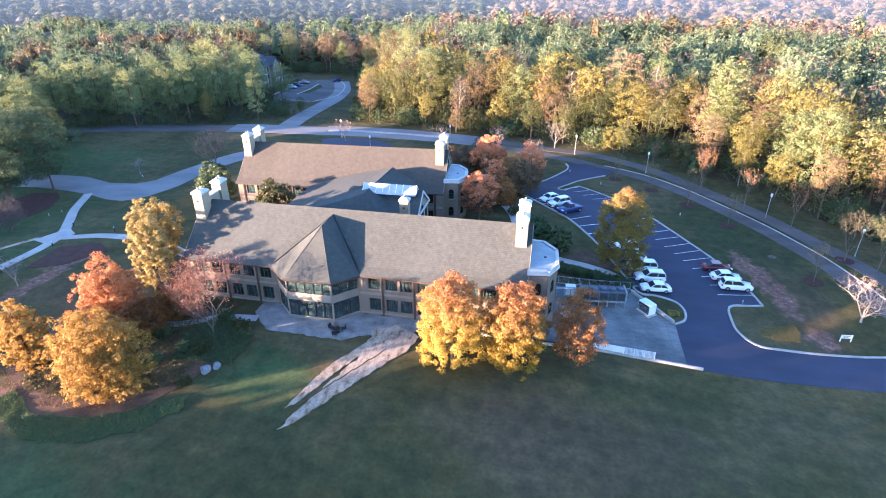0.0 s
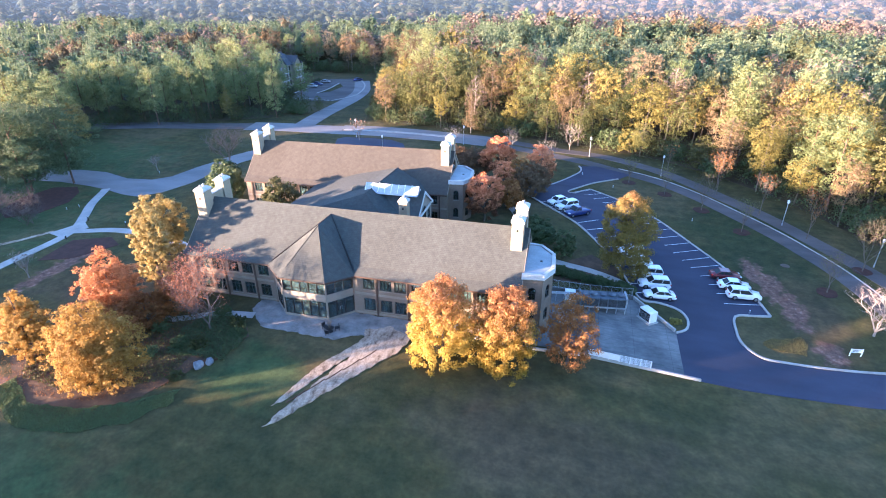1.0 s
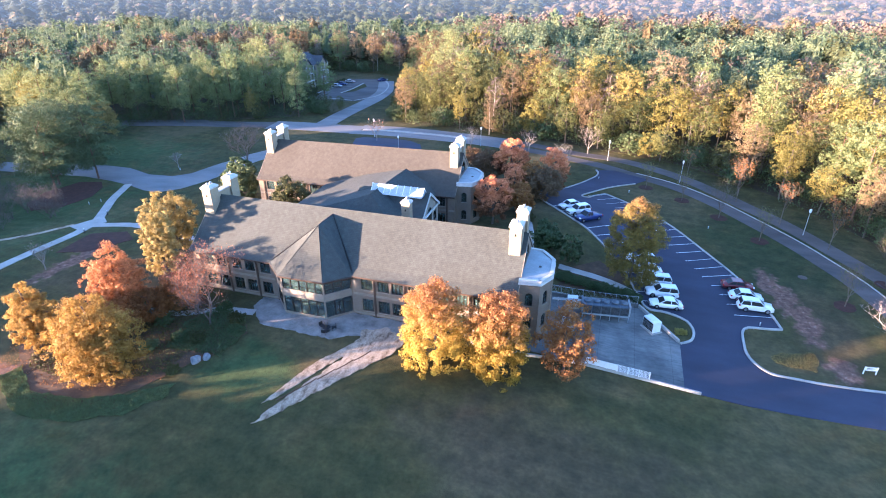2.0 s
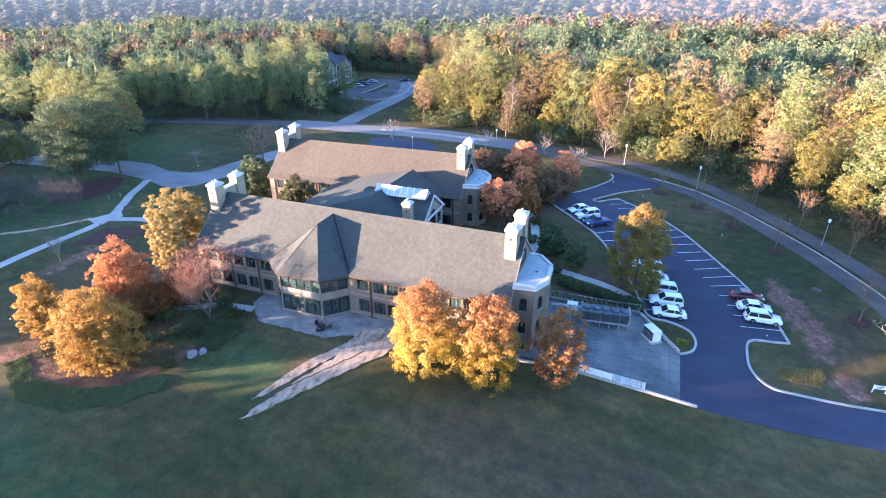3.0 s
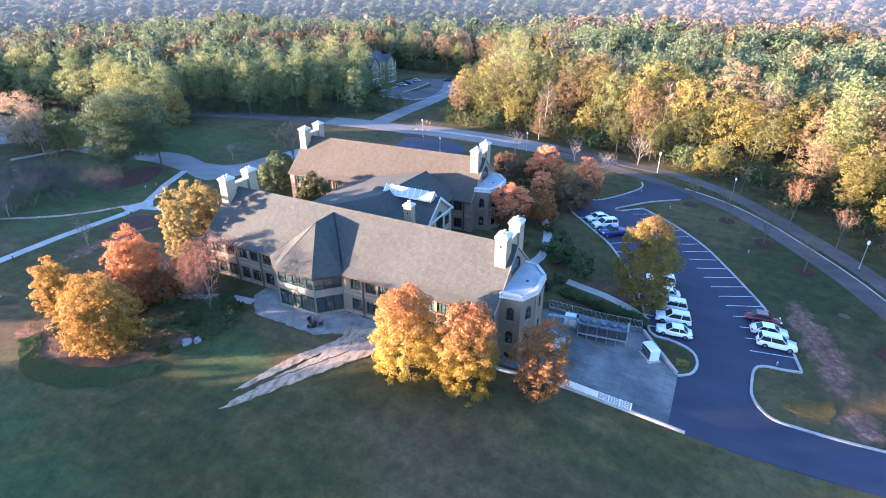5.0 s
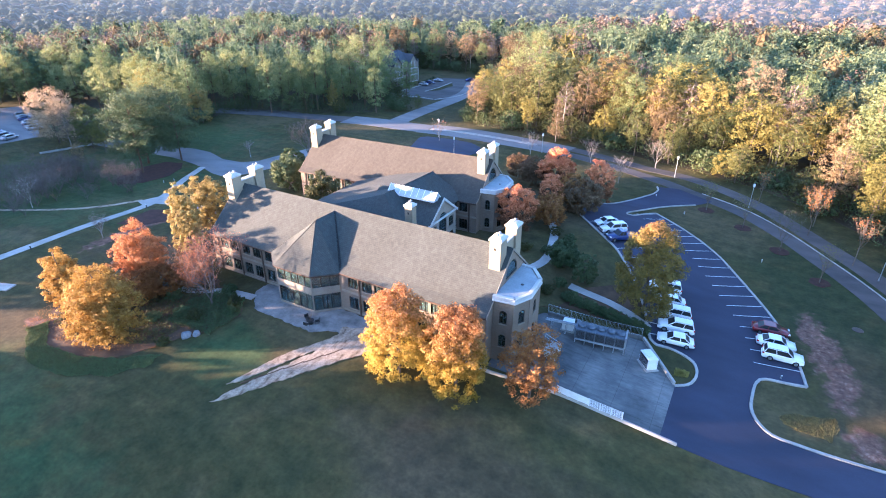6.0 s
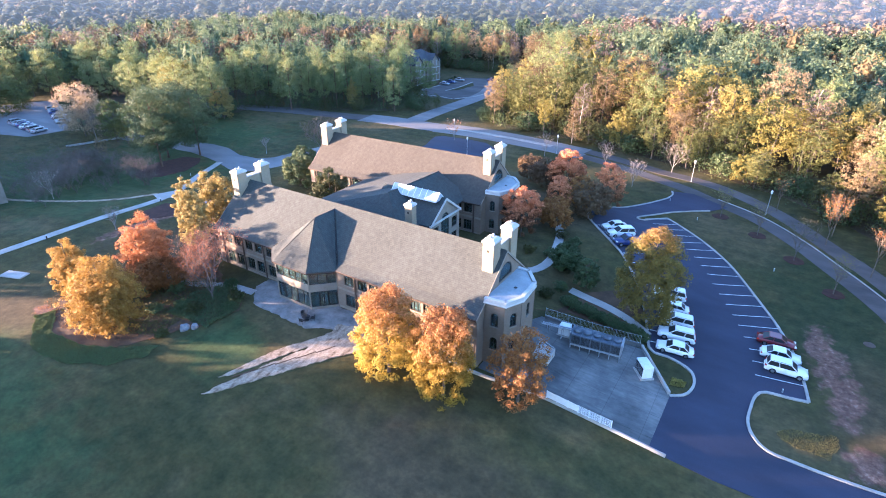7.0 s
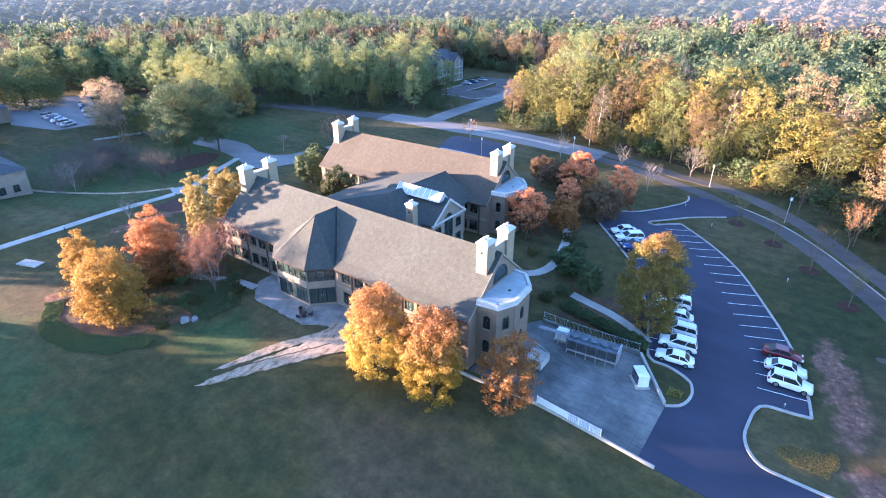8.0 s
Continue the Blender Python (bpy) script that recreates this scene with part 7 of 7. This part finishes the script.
# ---- cars ----
def car(label, m, paint, kind="sedan"):
    """A parked car, nose towards +x, standing on z = 0."""
    c = thing("car", label, "car", m, "parked cars")
    suv, truck = kind == "suv", kind == "truck"
    L, W = (4.85, 1.94) if suv else (5.5, 1.98) if truck else (4.75, 1.84)
    H = 1.74 if suv else 1.85 if truck else 1.45
    belt = 1.12 if suv else 1.18 if truck else 0.95
    hood = belt - 0.06
    tail = belt - (0.0 if not truck else 0.1)
    st_x = [-L / 2, -L / 2 + 0.12, -L / 2 + 0.5, -0.9, 0.7, L / 2 - 1.1, L / 2 - 0.35, L / 2 - 0.06, L / 2]
    st_z = [tail - 0.25, tail - 0.06, tail, belt + 0.01, belt, hood, hood - 0.12, hood - 0.3, hood - 0.42]
    st_w = [0.80, 0.9, 0.97, 1.0, 1.0, 0.98, 0.92, 0.82, 0.72]
    g = Geo()
    for x, z, w in zip(st_x, st_z, st_w):
        h = W / 2 * w
        g.v += [(x, -h * 0.9, 0.22), (x, -h, 0.42), (x, -h, z - 0.22), (x, -h * 0.9, z), (x, h * 0.9, z), (x, h, z - 0.22), (x, h, 0.42), (x, h * 0.9, 0.22)]
    for i in range(len(st_x) - 1):
        g.f += [(8 * i + k, 8 * i + (k + 1) % 8, 8 * i + 8 + (k + 1) % 8, 8 * i + 8 + k) for k in range(8)]
    g.f += [tuple(range(8)), tuple(range(8 * len(st_x) - 1, 8 * len(st_x) - 9, -1))]
    me = g.mesh("body", paint)
    bm = bmesh.new()
    bm.from_mesh(me)
    bmesh.ops.bevel(bm, geom=[e for e in bm.edges if len(e.link_faces) == 2 and e.calc_face_angle() > 0.35], offset=0.09, segments=2, affect="EDGES", clamp_overlap=True)
    bm.to_mesh(me)
    bm.free()
    me.polygons.foreach_set("use_smooth", [True] * len(me.polygons))
    body = part("body", me, paint, c)
    x0, x1 = (-L / 2 + 0.14, 1.12) if suv else (-0.35, 1.3) if truck else (-L / 2 + 0.62, 1.15)
    t0, t1 = (x0 + 0.28, x1 - 0.78) if suv else (x0 + 0.15, x1 - 0.7) if truck else (x0 + 0.70, x1 - 0.74)
    wb, wt = W / 2 * 0.90, W / 2 * 0.76
    ring0 = [(x0, -wb, belt - 0.02), (x1, -wb, belt - 0.02), (x1, wb, belt - 0.02), (x0, wb, belt - 0.02)]
    ring1 = [(t0, -wt, H - 0.06), (t1, -wt, H - 0.06), (t1, wt, H - 0.06), (t0, wt, H - 0.06)]
    rings = ring0 + ring1
    mid = Vector(((x0 + x1) / 2, 0, belt))
    for i, nm in enumerate(("side_window", "windscreen", "side_window", "rear_window")):
        quad = [Vector(rings[j]) for j in (i, (i + 1) % 4, 4 + (i + 1) % 4, 4 + i)]
        g = Geo()
        g.add(quad + [q.lerp(mid, 0.06) for q in quad], [(0, 1, 2, 3), (7, 6, 5, 4), (0, 4, 5, 1), (1, 5, 6, 2), (2, 6, 7, 3), (3, 7, 4, 0)])
        part(nm, g, M["car_glass"], c, "dark car window")
    g = Geo()
    g.soft_box(t0 - 0.04, t1 + 0.06, -wt - 0.03, wt + 0.03, H - 0.075, H + 0.02, 0.045)
    roof = part("roof", g, paint, c)
    if suv:
        g = Geo()
        g.box((t0 + t1) / 2 - 0.1, t1 - 0.25, -wt * 0.6, wt * 0.6, H - 0.003, H + 0.006)
        part("sunroof", g, M["car_glass"], roof)
        for s in (-1, 1):
            g = Geo()
            g.tube([(t0 + 0.1, s * (wt - 0.02), H + 0.05), (t1 - 0.1, s * (wt - 0.02), H + 0.05)], [0.02, 0.02], 5)
            part("roof_rail", g, M["black"], roof)
    for a, b in ((0, 4), (1, 5), (2, 6), (3, 7)):
        p, q = (ring0 + ring1)[a], (ring0 + ring1)[b]
        g = Geo()
        g.tube([p, q], [0.055, 0.05], 5)
        part("pillar", g, paint, c)
    for s in (-1, 1):
        g = Geo()
        f = 0.42
        g.tube([(x0 + (x1 - x0) * f, s * (wb + 0.005), belt), (t0 + (t1 - t0) * f, s * (wt + 0.005), H - 0.06)], [0.045, 0.04], 4)
        part("pillar", g, paint, c)
        g = Geo()
        g.soft_box(x1 - 0.42, x1 - 0.2, s * (W / 2 + 0.08) - 0.09, s * (W / 2 + 0.08) + 0.09, belt - 0.02, belt + 0.13, 0.02)
        part("mirror", g, paint, c)
        g = Geo()
        g.soft_box(L / 2 - 0.38, L / 2 - 0.08, s * W * 0.33 - 0.2, s * W * 0.33 + 0.2, hood - 0.33, hood - 0.17, 0.02)
        part("headlight", g, M["lamp_glass"], c)
        g = Geo()
        g.soft_box(-L / 2 - 0.02, -L / 2 + 0.2, s * W * 0.36 - 0.16, s * W * 0.36 + 0.16, tail - 0.32, tail - 0.12, 0.02)
        part("tail_light", g, M["red_glass"], c)
        for x in (-L / 2 + 0.95, L / 2 - 0.92):
            r = 0.37 if suv or truck else 0.33
            g = Geo()
            y = s * (W / 2 - 0.08)
            g.tube([(x, y - 0.12, r), (x, y - 0.09, r), (x, y + 0.09, r), (x, y + 0.12, r)], [r * 0.9, r, r, r * 0.9], 18)
            wh = part("wheel", g, M["tyre"], c, "black tyre with alloy rim")
            g = Geo()
            g.tube([(x, y + s * 0.121 - 0.01, r), (x, y + s * 0.121 + 0.01, r)], [r * 0.62, r * 0.6], 12)
            part("rim", g, M["rim"], wh)
    g = Geo()
    g.soft_box(-L / 2 - 0.05, -L / 2 + 0.1, -W * 0.42, W * 0.42, 0.36, 0.56, 0.03)
    part("bumper", g, M["black"] if truck else paint, c)
    g = Geo()
    g.soft_box(L / 2 - 0.1, L / 2 + 0.02, -W * 0.28, W * 0.28, 0.42, hood - 0.36, 0.03)
    part("grille", g, M["black"], c)
    if truck:
        g = Geo()
        g.box(-L / 2 + 0.15, x0 - 0.15, -W * 0.4, W * 0.4, tail - 0.02, tail + 0.012)
        part("load_bed", g, M["black"], c, "dark pickup bed")
    return c


def parked(x, y, turn):
    e = 1.3
    dx, dy = math.cos(radians(turn)), math.sin(radians(turn))
    slope = (lz(x + dx * e, y + dy * e) - lz(x - dx * e, y - dy * e)) / (2 * e)
    return pose(x, y, lz(x, y) + 0.055, 0, -math.degrees(math.atan(slope)), turn)


car("white four-door saloon parked by the small isle", parked(18.2, 78.3, 190), M["white_car"])
car("white people carrier with sunroof, parked", parked(17.7, 81.5, 191), M["white_car"], "suv")
car("white off-road wagon parked in the row", parked(16.9, 84.8, 192), M["white_car"], "suv")
car("white saloon parked near the tree", parked(15.7, 88.1, 193), M["white_car"])
car("white wagon half under the car park tree", parked(14.5, 91.2, 194), M["white_car"], "suv")
car("dark red saloon parked nose to the kerb", parked(29.5, 88.1, 6), M["red_car"])
car("white saloon with grey glass roof, parked", parked(30.2, 85.0, 6), M["white_car"])
car("white off-road wagon parked nose to the kerb", parked(31.0, 82.2, 4), M["white_car"], "suv")
car("white saloon at the back of the car park", parked(1.1, 106.9, 222), M["white_car"])
car("white hatchback at the back of the car park", parked(2.9, 104.5, 222), M["white_car"], "suv")
car("dark blue pickup truck at the back", parked(5.0, 102.0, 222), M["blue_car"], "truck")
for i, (x, y) in enumerate([(-170.0 - 2.9 * k, 84.6 + 0.2 * k) for k in range(7)] + [(-176.0 - 3.0 * k, 94.5 + 1.0 * k) for k in range(9) if k != 4]):
    sort = (0, 2, 1, 3, 1, 0, 2)[i % 7]
    car(("silver car parked in the lot among trees", "dark blue car parked in the lot among trees", "grey people carrier in the lot among trees", "white car parked in the lot among trees")[sort], parked(x, y, 100 if i < 7 else 70), M[("silver_car", "blue_car", "silver_car", "white_car")[sort]], ("sedan", "sedan", "suv", "sedan")[sort])
for i, (x, y, t) in enumerate(((-112.5, 226, 5), (-112.3, 231, 5), (-111.8, 238, 5), (-99, 246, 60))):
    car("dark car before the far house", parked(x, y, t), M["blue_car" if i % 2 else "silver_car"])


# ---- lamps, posts, sign ----
def street_lamp(x, y, h=4.6):
    l = thing("street_lamp", "grey lamp post with white lantern by the road", "street lamp", pose(x, y, lz(x, y)), "road lamps")
    g = Geo()
    g.tube([(0, 0, -0.2), (0, 0, 0.5), (0, 0, 0.55), (0, 0, h)], [0.12, 0.11, 0.07, 0.05], 8)
    part("post", g, M["steel"], l)
    g = Geo()
    g.tube([(0, 0, h), (0, 0, h + 0.15), (0, 0, h + 0.6), (0, 0, h + 0.75)], [0.08, 0.2, 0.24, 0.1], 10)
    part("lantern", g, M["lamp_glass"], l, "white lantern head")


for x, y in ((7.0, 149.3), (24.0, 136.2), (44.4, 112.6), (55.0, 98.5), (-28.0, 150.5), (-60.5, 150.0), (-46, 133)):
    street_lamp(x, y)


def bollard(x, y, h=0.95, mat="black", label="dark bollard light beside the footpath"):
    l = thing("bollard_light", label, "bollard", pose(x, y, lz(x, y)), "path lights")
    g = Geo()
    g.tube([(0, 0, -0.1), (0, 0, h * 0.8)], [0.09, 0.09], 8)
    part("post", g, M[mat], l)
    g = Geo()
    g.tube([(0, 0, h * 0.8), (0, 0, h * 0.95), (0, 0, h)], [0.08, 0.08, 0.1], 8)
    part("head", g, M["lamp_glass"], l)


for x, y in ((-83.2, 48.0), (-83.2, 60.0), (-83.4, 70.0), (-77, 77.2), (-87.6, 79.0)):
    bollard(x, y)
for x, y in ((27.5, 110.2), (12.6, 125.4), (31.0, 77.9), (5.6, 133.6), (-99.0, 84.6), (-97.8, 86.6), (-96.0, 109.0)):
    bollard(x, y, 0.55, "steel", "short white post in the lawn")
sg = thing("sign", "white board on two posts beside the drive", "sign", pose(42.3, 70.8, lz(42.3, 70.8), 0, 0, 8))
for x in (-0.72, 0.72):
    g = Geo()
    g.soft_box(x - 0.06, x + 0.06, -0.05, 0.05, -0.2, 1.15, 0.015)
    part("post", g, M["white_metal"], sg)
g = Geo()
g.soft_box(-0.66, 0.66, -0.03, 0.03, 0.55, 1.1, 0.01)
bd = part("board", g, M["white_metal"], sg)
for k in range(2):
    g = Geo()
    g.box(-0.5, 0.5 - 0.25 * k, -0.036, -0.031, 0.86 - 0.18 * k, 0.94 - 0.18 * k)
    part("writing_bar", g, M["black"], bd)
mhc = thing("manhole", "round dark manhole cover in the lawn", "manhole", pose(40.3, 94.9, lz(40.3, 94.9)))
g = Geo()
g.tube([(0, 0, -0.1), (0, 0, 0.05)], [0.75, 0.7], 18)
part("cover", g, M["pipe"], mhc)
sl_ = thing("concrete_slab", "pale concrete slab lying in the lawn", "slab", pose(-73.6, 38.9, lz(-73.6, 38.9), 0, 0, 20))
g = Geo()
g.soft_box(-2.0, 2.0, -0.9, 0.9, -0.1, 0.2, 0.03)
part("slab", g, M["kerb"], sl_)
wall_run("garden_wall", "low pale wall at the far side of the lawn", [(-153.5, 84), (-152.0, 92), (-149.5, 102)], 0.25, 0.5, M["kerb"])


# ---- houses at the edge of the woods ----
def house(name, label, x0, x1, y0, y1, ze, zr, wall_mat, storeys, win_faces, gables=(), base=-5.0):
    h = thing(name, label, "building")
    bz = lz((x0 + x1) / 2, (y0 + y1) / 2)
    for face, (a, b, m) in {"s": (x0, x1, Matrix.Translation((0, y0, 0))), "n": (x0, x1, Matrix.Translation((0, y1 - 0.3, 0))),
                            "w": (y0 + 0.3, y1 - 0.3, Matrix.Translation((x0 + 0.3, 0, 0)) @ Matrix.Rotation(math.pi / 2, 4, "Z")),
                            "e": (y0 + 0.3, y1 - 0.3, Matrix.Translation((x1, 0, 0)) @ Matrix.Rotation(math.pi / 2, 4, "Z"))}.items():
        holes, spots = [], []
        if face in win_faces:
            for k in range(storeys):
                z = bz + 0.8 + 2.95 * k
                for u in np.arange(a + 1.6, b - 1.6, 2.7):
                    holes.append((u - 0.65, u + 0.65, z, z + 1.7))
                    spots.append((u, z))
        g = Geo()
        g.m = m
        pierced(g, a, b, 0, 0.3, base, ze, holes)
        part("wall", g, wall_mat, h)
        for u, z in spots:
            inw = {"s": Matrix(), "e": Matrix(), "n": Matrix.Rotation(math.pi, 4, "Z"), "w": Matrix.Rotation(math.pi, 4, "Z")}[face]
            off = {"s": 0.08, "e": 0.08, "n": 0.22, "w": 0.22}[face]
            window(h, m @ Matrix.Translation((u, off, z)) @ inw, 1.3, 1.7, cols=2)
    e = 0.5
    v = [(x0 - e, y0 - e, ze), (x1 + e, y0 - e, ze), (x1 + e, y1 + e, ze), (x0 - e, y1 + e, ze)]
    if x1 - x0 > y1 - y0:
        d = (y1 - y0) / 2
        v += [(x0 + d, (y0 + y1) / 2, zr), (x1 - d, (y0 + y1) / 2, zr)]
        fs = [(0, 1, 5, 4), (1, 2, 5), (2, 3, 4, 5), (3, 0, 4), (3, 2, 1, 0)]
    else:
        d = (x1 - x0) / 2
        v += [((x0 + x1) / 2, y0 + d, zr), ((x0 + x1) / 2, y1 - d, zr)]
        fs = [(0, 1, 4), (1, 2, 5, 4), (2, 3, 5), (3, 0, 4, 5), (3, 2, 1, 0)]
    g = Geo()
    g.add(v, fs)
    part("roof", g, M["slate"], h, "dark shingle hipped roof")
    for yc in gables:
        # gabled front with white posts and balconies
        g = Geo()
        xo, w = x1 + 1.2, 3.0
        g.slab_yz([(yc - w, base), (yc + w, base), (yc + w, ze + 0.2), (yc, ze + 3.0), (yc - w, ze + 0.2)], x1 - 3.0, xo)
        part("gabled_bay", g, wall_mat, h, "pale gabled bay")
        for s in (-1, 1):
            g = Geo()
            a, b = (yc + s * (w + 0.5), ze - 0.25), (yc, ze + 3.25)
            g.slab_yz([a, b, (b[0], b[1] - 0.25), (a[0], a[1] - 0.25)], x1 - 6.5, xo + 0.5)
            part("bay_roof", g, M["slate"], h)
        for k in range(storeys):
            z = bz + 0.6 + 2.95 * k
            for u in (-1.5, 1.5):
                window(h, Matrix.Translation((xo - 0.04, yc + u, z)) @ Matrix.Rotation(math.pi / 2, 4, "Z"), 1.8, 2.0, cols=3)
            g = Geo()
            g.soft_box(xo + 0.0, xo + 1.0, yc - w + 0.1, yc + w - 0.1, z - 0.35, z - 0.15, 0.03)
            part("balcony", g, M["trim"], h, "white balcony")
        for u in (-w + 0.15, 0.0, w - 0.15):
            g = Geo()
            g.soft_box(xo + 0.8, xo + 1.0, yc + u - 0.1, yc + u + 0.1, base + 2, ze + 0.3, 0.02)
            part("post", g, M["trim"], h, "white post")
    return h


house("apartment_house", "three-storey pale house with dark roof by the woods", -136.0, -123.0, 214.0, 238.0, 5.6, 10.2, M["band"], 3, "se", (219.0, 232.0))
house("low_house", "single-storey brick house with blue-grey roof", -131.0, -115.0, 36.0, 54.0, 2.6, 6.4, M["band"], 1, "en")
house("low_house", "low brick house beside the lot among trees", -212.0, -190.0, 62.0, 76.0, 2.4, 5.8, M["brick"], 1, "en")
for i, y in enumerate(np.arange(203.5, 246, 3.6)):
    bush("clipped dark shrub before the far house", -117.0 + 0.6 * math.sin(i), y, 1.8, 1.3, "ivy", 260, 380 + i)
